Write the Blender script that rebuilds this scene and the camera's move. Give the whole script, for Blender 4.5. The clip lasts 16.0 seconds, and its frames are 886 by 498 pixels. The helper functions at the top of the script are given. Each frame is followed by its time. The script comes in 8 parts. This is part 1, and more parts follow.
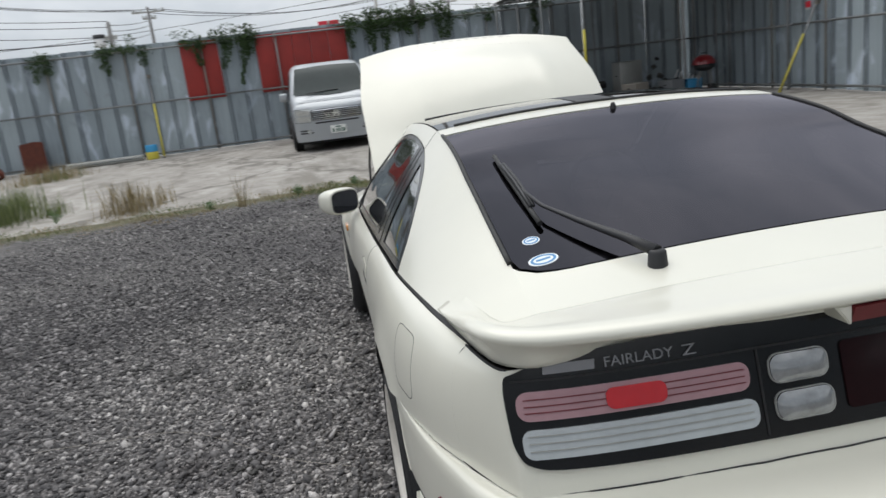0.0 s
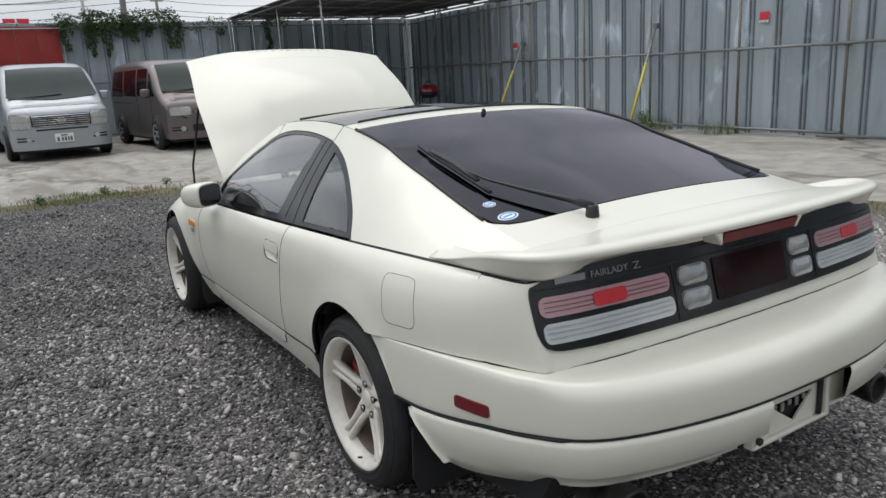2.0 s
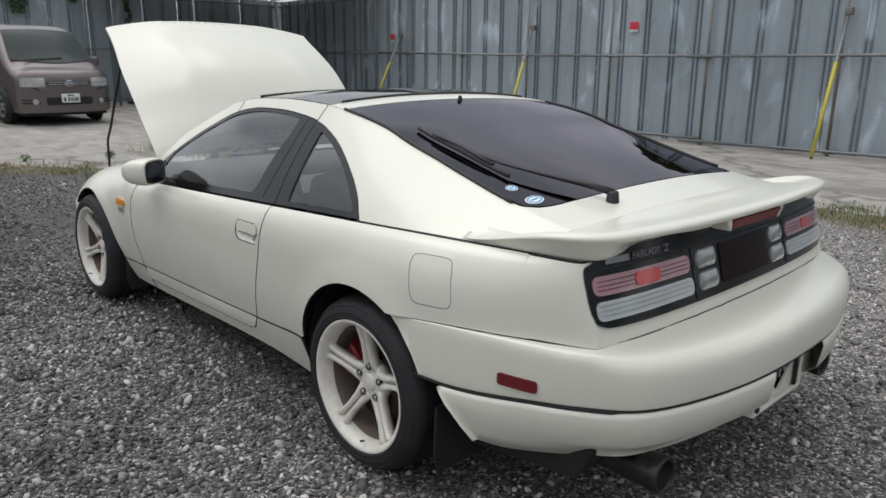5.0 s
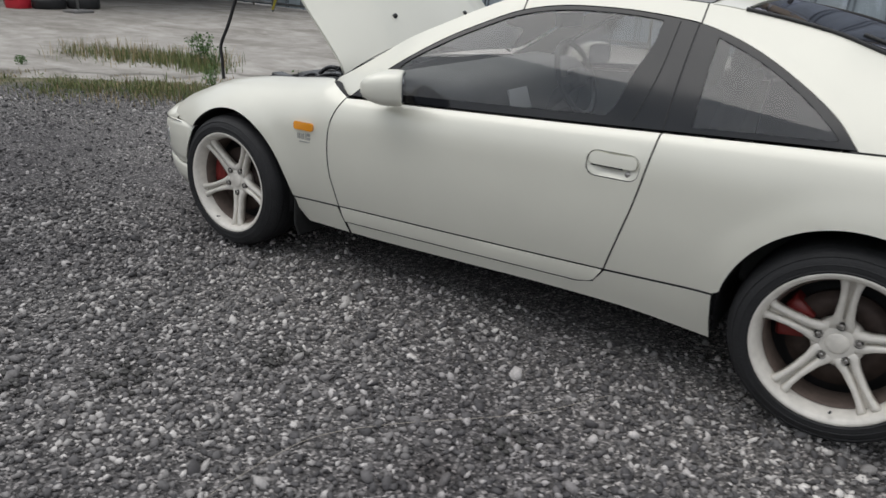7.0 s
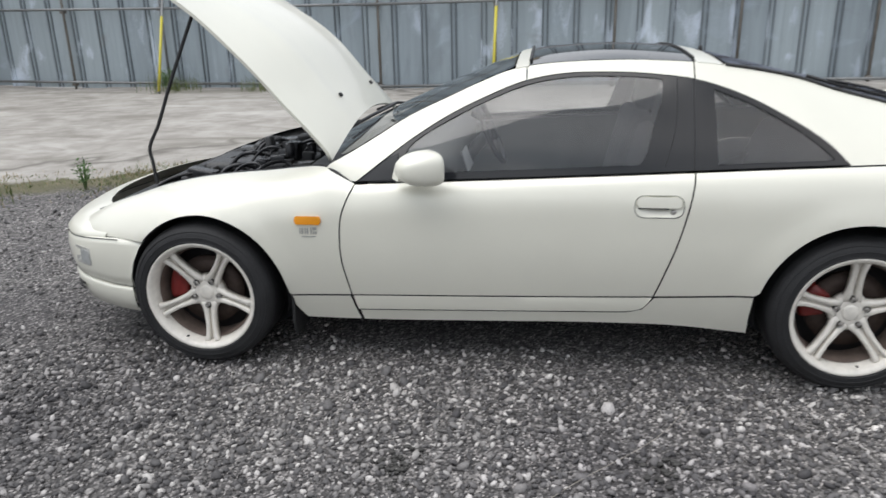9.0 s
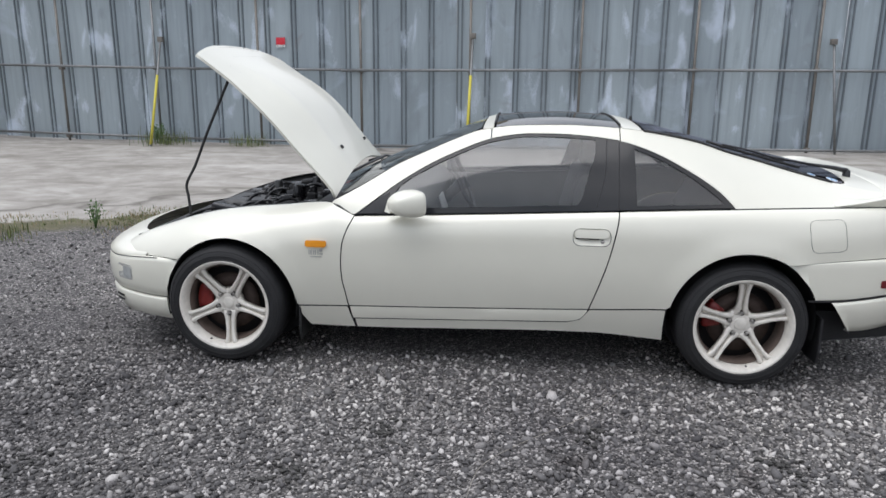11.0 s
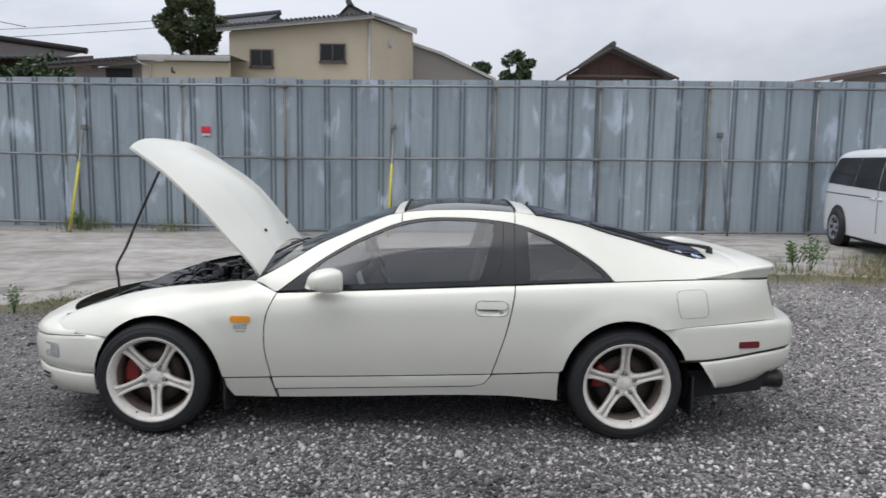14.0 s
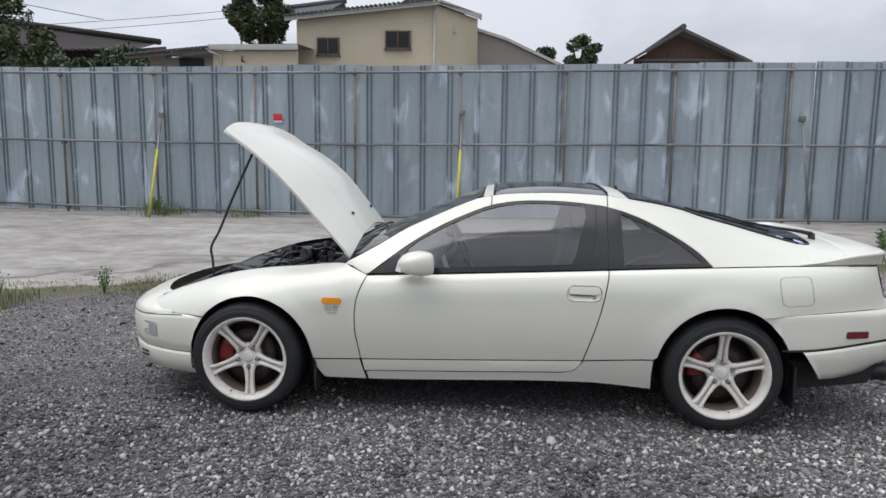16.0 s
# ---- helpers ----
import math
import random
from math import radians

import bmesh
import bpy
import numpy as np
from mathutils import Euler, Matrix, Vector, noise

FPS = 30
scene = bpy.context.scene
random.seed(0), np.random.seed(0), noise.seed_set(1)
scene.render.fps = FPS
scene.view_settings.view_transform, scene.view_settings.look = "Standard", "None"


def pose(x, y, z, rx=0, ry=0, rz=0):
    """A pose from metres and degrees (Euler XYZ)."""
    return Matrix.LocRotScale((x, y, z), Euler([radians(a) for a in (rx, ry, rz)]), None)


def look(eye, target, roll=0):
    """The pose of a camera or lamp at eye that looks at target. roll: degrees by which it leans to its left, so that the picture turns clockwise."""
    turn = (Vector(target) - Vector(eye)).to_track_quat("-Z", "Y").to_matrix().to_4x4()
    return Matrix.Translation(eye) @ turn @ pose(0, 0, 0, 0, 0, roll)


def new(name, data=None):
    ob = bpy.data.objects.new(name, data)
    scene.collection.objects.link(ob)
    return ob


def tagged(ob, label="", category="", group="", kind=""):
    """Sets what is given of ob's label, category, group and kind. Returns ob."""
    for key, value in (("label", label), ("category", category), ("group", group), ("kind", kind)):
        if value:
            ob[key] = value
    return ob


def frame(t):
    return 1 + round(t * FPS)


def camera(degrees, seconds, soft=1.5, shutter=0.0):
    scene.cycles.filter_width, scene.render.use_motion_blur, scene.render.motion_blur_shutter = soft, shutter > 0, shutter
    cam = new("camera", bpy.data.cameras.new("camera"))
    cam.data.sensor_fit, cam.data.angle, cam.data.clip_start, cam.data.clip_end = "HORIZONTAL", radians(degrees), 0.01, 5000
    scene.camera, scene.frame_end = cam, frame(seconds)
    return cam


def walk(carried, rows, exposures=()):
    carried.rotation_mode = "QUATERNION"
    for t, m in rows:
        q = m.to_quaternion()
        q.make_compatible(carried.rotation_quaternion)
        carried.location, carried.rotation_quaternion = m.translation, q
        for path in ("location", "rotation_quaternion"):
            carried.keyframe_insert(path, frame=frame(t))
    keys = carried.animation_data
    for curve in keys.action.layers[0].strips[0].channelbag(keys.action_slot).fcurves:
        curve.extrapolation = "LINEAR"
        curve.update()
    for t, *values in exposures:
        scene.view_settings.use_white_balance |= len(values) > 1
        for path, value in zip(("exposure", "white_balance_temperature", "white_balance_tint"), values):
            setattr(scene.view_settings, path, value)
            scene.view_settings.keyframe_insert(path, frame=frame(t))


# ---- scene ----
cam = camera(62.6, 16.0, shutter=0.3)
PATH = [
    (0, (4.545, -0.947, 1.418), (2.624, -0.635, 0.955), -7.0),
    (0.5, (4.449, -1.221, 1.418), (2.602, -0.629, 0.93), -5.1),
    (1, (4.512, -1.437, 1.423), (2.712, -0.718, 0.931), -5.9),
    (1.5, (4.574, -1.628, 1.426), (2.902, -0.652, 0.926), -4.7),
    (2, (4.736, -1.782, 1.423), (3.088, -0.752, 0.949), -3.2),
    (2.5, (4.883, -1.938, 1.412), (3.252, -0.87, 0.966), -4.4),
    (3, (4.985, -2.024, 1.458), (3.35, -0.955, 1.027), -5.5),
    (3.5, (5.009, -2.044, 1.452), (3.373, -0.961, 1.068), -5.1),
    (3.7, (5.004, -2.053, 1.452), (3.371, -0.959, 1.081), -4.8),
    (5.8, (3.789, -2.52, 1.385), (2.594, -1.004, 0.862), 1.0),
    (6, (3.615, -2.63, 1.385), (2.446, -1.09, 0.873), 0.3),
    (6.5, (3.11, -2.872, 1.348), (1.87, -1.451, 0.685), -2.1),
    (7, (2.621, -3.014, 1.317), (1.613, -1.45, 0.584), 2.4),
    (7.5, (2.19, -3.159, 1.314), (1.245, -1.582, 0.526), 2.7),
    (8, (1.767, -3.202, 1.402), (1.076, -1.502, 0.609), 3.9),
    (8.5, (1.483, -3.293, 1.429), (1.03, -1.492, 0.687), 1.3),
    (9, (1.404, -3.49, 1.452), (1.139, -1.612, 0.819), -1.3),
    (9.2, (1.406, -3.531, 1.481), (1.193, -1.638, 0.87), -0.2),
    (11.3, (1.5, -4.332, 1.498), (1.31, -2.382, 1.093), 0.7),
    (11.5, (1.531, -4.362, 1.51), (1.354, -2.401, 1.163), 0.6),
    (12, (1.562, -4.389, 1.516), (1.431, -2.409, 1.271), 0.8),
    (12.5, (1.58, -4.387, 1.513), (1.496, -2.4, 1.295), 0.7),
    (13, (1.569, -4.448, 1.505), (1.466, -2.466, 1.258), 0.9),
    (13.5, (1.533, -4.581, 1.507), (1.38, -2.607, 1.222), 0.1),
    (14, (1.563, -4.643, 1.521), (1.566, -2.658, 1.277), 0.8),
    (14.5, (1.554, -4.624, 1.513), (1.63, -2.637, 1.297), 1.5),
    (15, (1.521, -4.629, 1.509), (1.513, -2.643, 1.272), 0.8),
    (15.5, (1.499, -4.637, 1.507), (1.376, -2.658, 1.251), 0.9),
    (16, (1.392, -4.608, 1.489), (1.234, -2.634, 1.21), 0.6),
]
walk(cam, [(t, look(eye, target, roll)) for t, eye, target, roll in PATH], [(0, 0.08, 6500, 10), (3.7, 0.03, 6500, 10), (6.5, -0.04, 6500, 11), (7.0, -0.04, 6500, 11), (7.5, 0.13, 6500, 11), (8, 0.34, 6500, 11), (9, 0.41, 6450, 11), (11.3, 0.28, 6280, 13), (16, 0.17, 6280, 13)])

# ---- light ----
world = bpy.data.worlds.new("overcast_sky")
scene.world = world
world.use_nodes = True
wn, wl = world.node_tree.nodes, world.node_tree.links
wn.clear()
sky = wn.new("ShaderNodeTexSky")
sky.sky_type, sky.sun_disc = "NISHITA", False
sky.sun_elevation, sky.sun_rotation = radians(58), radians(140)
sky.air_density, sky.dust_density = 1.0, 3.0
wtc = wn.new("ShaderNodeTexCoord")
wmap = wn.new("ShaderNodeMapping")
wmap.inputs["Scale"].default_value = (1.0, 1.0, 2.6)
wl.new(wtc.outputs["Generated"], wmap.inputs["Vector"])
cloud = wn.new("ShaderNodeTexNoise")
cloud.inputs["Scale"].default_value, cloud.inputs["Detail"].default_value = 1.7, 7.0
cloud.inputs["Roughness"].default_value, cloud.inputs["Distortion"].default_value = 0.52, 0.3
wl.new(wmap.outputs[0], cloud.inputs["Vector"])
cramp = wn.new("ShaderNodeValToRGB")
cramp.color_ramp.elements[0].position, cramp.color_ramp.elements[0].color = 0.36, (4.6, 5.15, 5.75, 1)
cramp.color_ramp.elements[1].position, cramp.color_ramp.elements[1].color = 0.62, (8.9, 9.2, 9.55, 1)
wl.new(cloud.outputs["Fac"], cramp.inputs["Fac"])
# an overcast sky is brightest overhead and dimmer towards the horizon
wsep = wn.new("ShaderNodeSeparateXYZ")
wl.new(wtc.outputs["Generated"], wsep.inputs[0])
wgr = wn.new("ShaderNodeMapRange")
wgr.inputs["From Min"].default_value, wgr.inputs["From Max"].default_value = 0.0, 0.9
wgr.inputs["To Min"].default_value, wgr.inputs["To Max"].default_value = 0.78, 1.46
wl.new(wsep.outputs["Z"], wgr.inputs["Value"])
wshade = wn.new("ShaderNodeVectorMath")
wshade.operation = "SCALE"
wl.new(cramp.outputs[0], wshade.inputs[0])
wside = wn.new("ShaderNodeMath")
wside.operation = "MULTIPLY_ADD"
wside.inputs[1].default_value, wside.inputs[2].default_value = -0.17, 0.98
wl.new(wsep.outputs["X"], wside.inputs[0])
wboth = wn.new("ShaderNodeMath")
wboth.operation = "MULTIPLY"
wdeep = wn.new("ShaderNodeMath")
wdeep.operation = "MULTIPLY_ADD"
wdeep.inputs[1].default_value = -0.09
wl.new(wsep.outputs["Y"], wdeep.inputs[0])
wl.new(wside.outputs[0], wdeep.inputs[2])
wl.new(wgr.outputs[0], wboth.inputs[0])
wl.new(wdeep.outputs[0], wboth.inputs[1])
wl.new(wboth.outputs[0], wshade.inputs["Scale"])
wmix = wn.new("ShaderNodeMixRGB")
wmix.inputs[0].default_value = 0.9
wl.new(sky.outputs[0], wmix.inputs[1])
wl.new(wshade.outputs[0], wmix.inputs[2])
wbg = wn.new("ShaderNodeBackground")
wbg.inputs["Strength"].default_value = 0.1
wl.new(wmix.outputs[0], wbg.inputs["Color"])
wout = wn.new("ShaderNodeOutputWorld")
wl.new(wbg.outputs[0], wout.inputs["Surface"])

sun = new("sun", bpy.data.lights.new("sun", "SUN"))
sun.data.energy, sun.data.angle, sun.data.color = 1.3, radians(60), (1.0, 0.97, 0.92)
sun.matrix_world = look((0, 0, 30), (9, 3, 0))

# ---- materials ----
def ramp(nt, src, stops):
    r = nt.nodes.new("ShaderNodeValToRGB")
    els = r.color_ramp.elements
    els[0].position, els[0].color = stops[0][0], (*stops[0][1], 1)
    els[1].position, els[1].color = stops[-1][0], (*stops[-1][1], 1)
    for p, c in stops[1:-1]:
        e = els.new(p)
        e.color = (*c, 1)
    nt.links.new(src, r.inputs[0])
    return r.outputs[0]


def noise_tex(nt, vec, scale, detail=4.0, rough=0.55, dist=0.0):
    n = nt.nodes.new("ShaderNodeTexNoise")
    n.inputs["Scale"].default_value, n.inputs["Detail"].default_value = scale, detail
    n.inputs["Roughness"].default_value, n.inputs["Distortion"].default_value = rough, dist
    nt.links.new(vec, n.inputs["Vector"])
    return n.outputs["Fac"]


def mixed(nt, fac, a, b, mode="MIX"):
    m = nt.nodes.new("ShaderNodeMixRGB")
    m.blend_type = mode
    for k, v in ((0, fac), (1, a), (2, b)):
        if isinstance(v, (int, float)):
            m.inputs[k].default_value = v
        elif isinstance(v, tuple):
            m.inputs[k].default_value = (*v[:3], 1)
        else:
            nt.links.new(v, m.inputs[k])
    return m.outputs[0]


def shade(c, k):
    return tuple(min(1.0, v * k) for v in c)


def base(name):
    m = bpy.data.materials.new(name)
    m.use_nodes = True
    nt = m.node_tree
    return m, nt, nt.nodes["Principled BSDF"]


def coords(nt, stretch=(1, 1, 1), per_object=False):
    tc = nt.nodes.new("ShaderNodeTexCoord")
    mp = nt.nodes.new("ShaderNodeMapping")
    mp.inputs["Scale"].default_value = stretch
    nt.links.new(tc.outputs["Object"], mp.inputs["Vector"])
    if per_object:
        info = nt.nodes.new("ShaderNodeObjectInfo")
        mul = nt.nodes.new("ShaderNodeMath")
        mul.operation = "MULTIPLY"
        mul.inputs[1].default_value = 37.0
        nt.links.new(info.outputs["Random"], mul.inputs[0])
        nt.links.new(mul.outputs[0], mp.inputs["Location"])
    return mp.outputs[0]


def bumped(nt, p, height, strength, distance=0.01):
    b = nt.nodes.new("ShaderNodeBump")
    b.inputs["Strength"].default_value, b.inputs["Distance"].default_value = strength, distance
    nt.links.new(height, b.inputs["Height"])
    nt.links.new(b.outputs[0], p.inputs["Normal"])


def material(name, color, rough=0.5, metal=0.0, var=0.12, scale=5.0, fine=60.0, bump=0.0, coat=0.0, spec=0.5, per_object=False, emit=0.0):
    """A plain surface with colour variation at two scales, uneven gloss and fine relief."""
    m, nt, p = base(name)
    vec = coords(nt, per_object=per_object)
    big, small = noise_tex(nt, vec, scale, 5), noise_tex(nt, vec, fine, 3)
    col = ramp(nt, big, [(0.3, shade(color, 1 - var)), (0.7, shade(color, 1 + var))])
    col = mixed(nt, 0.35, col, ramp(nt, small, [(0.3, shade(color, 1 - var)), (0.7, shade(color, 1 + var))]))
    nt.links.new(col, p.inputs["Base Color"])
    rr = ramp(nt, big, [(0.3, (max(0.02, rough - 0.06),) * 3), (0.7, (min(1, rough + 0.06),) * 3)])
    nt.links.new(rr, p.inputs["Roughness"])
    p.inputs["Metallic"].default_value = metal
    p.inputs["Specular IOR Level"].default_value = spec
    p.inputs["Coat Weight"].default_value = coat
    p.inputs["Coat Roughness"].default_value = 0.06
    if emit:
        p.inputs["Emission Color"].default_value = (*color, 1)
        p.inputs["Emission Strength"].default_value = emit
    if bump:
        bumped(nt, p, small, bump)
    return m


def paint(name, color, dust=0.10, metal=0.0, rough=0.32):
    """Car paint under a clear coat, with thin road dust low on the body."""
    m, nt, p = base(name)
    vec = coords(nt)
    n1, n2, n3 = noise_tex(nt, vec, 2.2, 6), noise_tex(nt, vec, 38, 4), noise_tex(nt, vec, 900, 2)
    col = ramp(nt, n1, [(0.25, shade(color, 0.955)), (0.75, shade(color, 1.03))])
    film = ramp(nt, n2, [(0.45, (0, 0, 0)), (0.85, (dust, dust, dust))])
    col = mixed(nt, film, col, (0.36, 0.34, 0.29))
    nt.links.new(col, p.inputs["Base Color"])
    nt.links.new(ramp(nt, n2, [(0.3, (rough - 0.02,) * 3), (0.8, (rough + 0.04,) * 3)]), p.inputs["Roughness"])
    p.inputs["Metallic"].default_value = metal
    p.inputs["Coat Weight"].default_value, p.inputs["Coat Roughness"].default_value = 0.42, 0.10
    bumped(nt, p, n3, 0.02, 0.001)
    return m


def glass(name, tint, gloss=1.0, rough=0.0, sheen=(1.0, 1.0, 1.0)):
    """Tinted sheet glass: what passes is tinted, what mirrors follows Fresnel."""
    m = bpy.data.materials.new(name)
    m.use_nodes = True
    nt = m.node_tree
    nt.nodes.remove(nt.nodes["Principled BSDF"])
    out = nt.nodes["Material Output"]
    tr = nt.nodes.new("ShaderNodeBsdfTransparent")
    gl = nt.nodes.new("ShaderNodeBsdfGlossy")
    gl.inputs["Roughness"].default_value = 0.015 + rough
    gl.inputs["Color"].default_value = (*sheen, 1)
    fr = nt.nodes.new("ShaderNodeFresnel")
    fr.inputs["IOR"].default_value = 1.5
    mul = nt.nodes.new("ShaderNodeMath")
    mul.operation = "MULTIPLY"
    mul.inputs[1].default_value = gloss
    nt.links.new(fr.outputs[0], mul.inputs[0])
    vec = coords(nt)
    col = ramp(nt, noise_tex(nt, vec, 3.0, 5), [(0.3, shade(tint, 0.9)), (0.7, shade(tint, 1.05))])
    nt.links.new(col, tr.inputs["Color"])
    mx = nt.nodes.new("ShaderNodeMixShader")
    nt.links.new(mul.outputs[0], mx.inputs[0])
    nt.links.new(tr.outputs[0], mx.inputs[1])
    nt.links.new(gl.outputs[0], mx.inputs[2])
    nt.links.new(mx.outputs[0], out.inputs["Surface"])
    return m


def steel_sheet(name, tone):
    """Weathered galvanised fence sheet: streaks down the sheet, pale bloom, a little rust."""
    m, nt, p = base(name)
    vec = coords(nt, per_object=True)
    mp = nt.nodes.new("ShaderNodeMapping")
    mp.inputs["Scale"].default_value = (7.0, 7.0, 0.35)
    nt.links.new(vec, mp.inputs["Vector"])
    streak = noise_tex(nt, mp.outputs[0], 1.6, 6, 0.6, 0.4)
    blot, fine = noise_tex(nt, vec, 1.3, 5, 0.6, 0.8), noise_tex(nt, vec, 70, 3)
    info = nt.nodes.new("ShaderNodeObjectInfo")
    col = ramp(nt, streak, [(0.25, shade(tone, 0.86)), (0.5, tone), (0.78, shade(tone, 1.12))])
    col = mixed(nt, ramp(nt, blot, [(0.60, (0, 0, 0)), (0.74, (0.55, 0.55, 0.55))]), col, (0.47, 0.54, 0.63))
    mb = nt.nodes.new("ShaderNodeMapping")
    mb.inputs["Scale"].default_value = (2.6, 2.6, 0.9)
    nt.links.new(vec, mb.inputs["Vector"])
    bloom = noise_tex(nt, mb.outputs[0], 1.15, 3, 0.45, 0.6)
    edge = mixed(nt, 0.22, bloom, fine)
    col = mixed(nt, ramp(nt, edge, [(0.585, (0, 0, 0)), (0.62, (0.45, 0.45, 0.45)), (0.69, (0.95, 0.95, 0.95))]), col, (0.58, 0.645, 0.73))
    col = mixed(nt, ramp(nt, edge, [(0.30, (0.5, 0.5, 0.5)), (0.40, (0, 0, 0))]), col, shade(tone, 0.66))
    col = mixed(nt, ramp(nt, blot, [(0.22, (0.5, 0.5, 0.5)), (0.36, (0, 0, 0))]), col, (0.22, 0.20, 0.185))
    col = mixed(nt, 1.0, col, ramp(nt, info.outputs["Random"], [(0.0, (0.88, 0.89, 0.90)), (1.0, (1.12, 1.115, 1.10))]), "MULTIPLY")
    nt.links.new(col, p.inputs["Base Color"])
    nt.links.new(ramp(nt, streak, [(0.3, (0.52,) * 3), (0.8, (0.7,) * 3)]), p.inputs["Roughness"])
    p.inputs["Metallic"].default_value = 0.15
    p.inputs["Specular IOR Level"].default_value = 0.3
    bumped(nt, p, mixed(nt, 0.3, blot, fine), 0.25, 0.01)
    return m


M = {}
M["white"] = paint("pearl_white_paint", (0.748, 0.733, 0.638), 0.0, 0.08, 0.32)
M["dark"] = material("dark_underbody", (0.012, 0.012, 0.013), 0.7, var=0.3)
M["rubber"] = material("black_rubber", (0.02, 0.02, 0.02), 0.6, var=0.3, scale=12, bump=0.1)
M["tyre"] = material("tyre_rubber", (0.021, 0.021, 0.022), 0.62, var=0.4, scale=9, fine=120, bump=0.25, spec=0.35)
M["trim"] = material("black_gloss_trim", (0.007, 0.007, 0.008), 0.14, var=0.2)
M["trimmatt"] = material("black_matt_trim", (0.018, 0.018, 0.02), 0.5, var=0.25)
M["wheel"] = material("white_wheel_paint", (0.70, 0.665, 0.60), 0.35, var=0.17, scale=14, fine=45, coat=0.3)
M["steel"] = material("bare_steel", (0.42, 0.40, 0.38), 0.38, 0.9, var=0.25, scale=20)
M["disc"] = material("rusty_brake_disc", (0.06, 0.042, 0.035), 0.6, 0.5, var=0.4, scale=14)
M["caliper"] = material("red_caliper_paint", (0.17, 0.015, 0.013), 0.4, var=0.3)
M["glass"] = glass("tinted_side_glass", (0.78, 0.785, 0.79), 1.7)
M["hatchglass"] = glass("dark_hatch_glass", (0.03, 0.030, 0.038), 0.85, sheen=(0.94, 0.90, 1.0))
M["roofglass"] = glass("dark_roof_glass", (0.10, 0.10, 0.10))
M["clearglass"] = glass("clear_glass", (0.72, 0.76, 0.75))
M["vanglass"] = glass("van_glass", (0.28, 0.31, 0.31), 0.8)
M["vanscreen"] = material("van_windscreen", (0.040, 0.050, 0.050), 0.16, var=0.15, scale=2, spec=0.10)
M["privacy"] = glass("privacy_glass", (0.03, 0.03, 0.035))
M["interior"] = material("grey_cabin_trim", (0.21, 0.205, 0.20), 0.8, var=0.2, bump=0.1)
M["seat"] = material("dark_seat_cloth", (0.11, 0.11, 0.112), 0.9, var=0.25, fine=150, bump=0.3)
M["amber"] = material("amber_lens", (0.80, 0.30, 0.01), 0.12, var=0.08, coat=1.0)
M["redlens"] = material("pale_red_lens", (0.40, 0.235, 0.255), 0.12, var=0.12, coat=0.8)
M["redhot"] = material("bright_red_lens", (0.54, 0.022, 0.03), 0.15, var=0.08, coat=0.8)
M["darkred"] = material("dark_red_lens", (0.135, 0.006, 0.010), 0.55, var=0.15, coat=0.0)
M["greylens"] = material("clear_ribbed_lens", (0.46, 0.49, 0.50), 0.12, var=0.10, coat=0.8)
M["clearlens"] = material("clear_domed_lens", (0.26, 0.27, 0.275), 0.07, 0.25, var=0.35, scale=22, coat=1.0)
M["roofdark"] = material("brown_black_roof_tile", (0.040, 0.034, 0.032), 0.92, var=0.3, scale=3, fine=25, bump=0.3)
M["smoke"] = material("smoked_lens", (0.014, 0.004, 0.005), 0.12, var=0.3, spec=0.15)
M["dustbarrel"] = material("brake_dusted_paint", (0.115, 0.085, 0.07), 0.7, var=0.35, scale=16)
M["gloss"] = material("black_moulded_plastic", (0.016, 0.016, 0.018), 0.24, var=0.3, scale=20)
M["lampwell"] = material("grey_lamp_well", (0.40, 0.395, 0.37), 0.25, var=0.25, scale=30)
M["chrome"] = material("chrome", (0.75, 0.76, 0.77), 0.12, 1.0, var=0.05)
M["exhaust"] = material("sooty_steel_tailpipe", (0.055, 0.052, 0.05), 0.38, 0.8, var=0.35, scale=15)
M["mirror"] = material("mirror_glass", (0.30, 0.31, 0.34), 0.02, 1.0, var=0.02)
M["lettering"] = material("silver_lettering", (0.24, 0.24, 0.25), 0.4, 0.3, var=0.05)
M["greymark"] = material("grey_emblem", (0.40, 0.40, 0.38), 0.4, 0.5, var=0.1)
M["sticker"] = material("white_sticker", (0.82, 0.86, 0.88), 0.4, var=0.05)
M["stickerblue"] = material("blue_sticker_print", (0.06, 0.24, 0.48), 0.4, var=0.1)
M["engine"] = material("oily_engine_black", (0.014, 0.014, 0.015), 0.6, 0.0, var=0.5, scale=14, bump=0.4)
M["alloy"] = material("dull_engine_alloy", (0.07, 0.07, 0.07), 0.42, 0.6, var=0.35, scale=18, bump=0.3)
M["hose"] = material("black_rubber_hose", (0.016, 0.016, 0.017), 0.45, var=0.3)
M["silver"] = paint("silver_paint", (0.385, 0.405, 0.425), 0.10, 0.45, 0.34)
M["brown"] = paint("dark_brown_paint", (0.14, 0.113, 0.112), 0.10, 0.4, 0.34)
M["vanwhite"] = paint("white_van_paint", (0.74, 0.75, 0.76), 0.08, 0.0, 0.35)
M["headlamp"] = material("headlamp_lens", (0.50, 0.52, 0.51), 0.12, 0.3, var=0.25, scale=25, coat=1.0)
M["plate"] = material("white_plate", (0.72, 0.73, 0.70), 0.45, var=0.05)
M["plategreen"] = material("green_plate_print", (0.05, 0.12, 0.09), 0.5, var=0.1)
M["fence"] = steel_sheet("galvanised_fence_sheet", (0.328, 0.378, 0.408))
# darker copy of the fence sheet; the ribs' shade is put into its colour
M["fold"] = steel_sheet("shaded_fence_fold", (0.165, 0.19, 0.21))
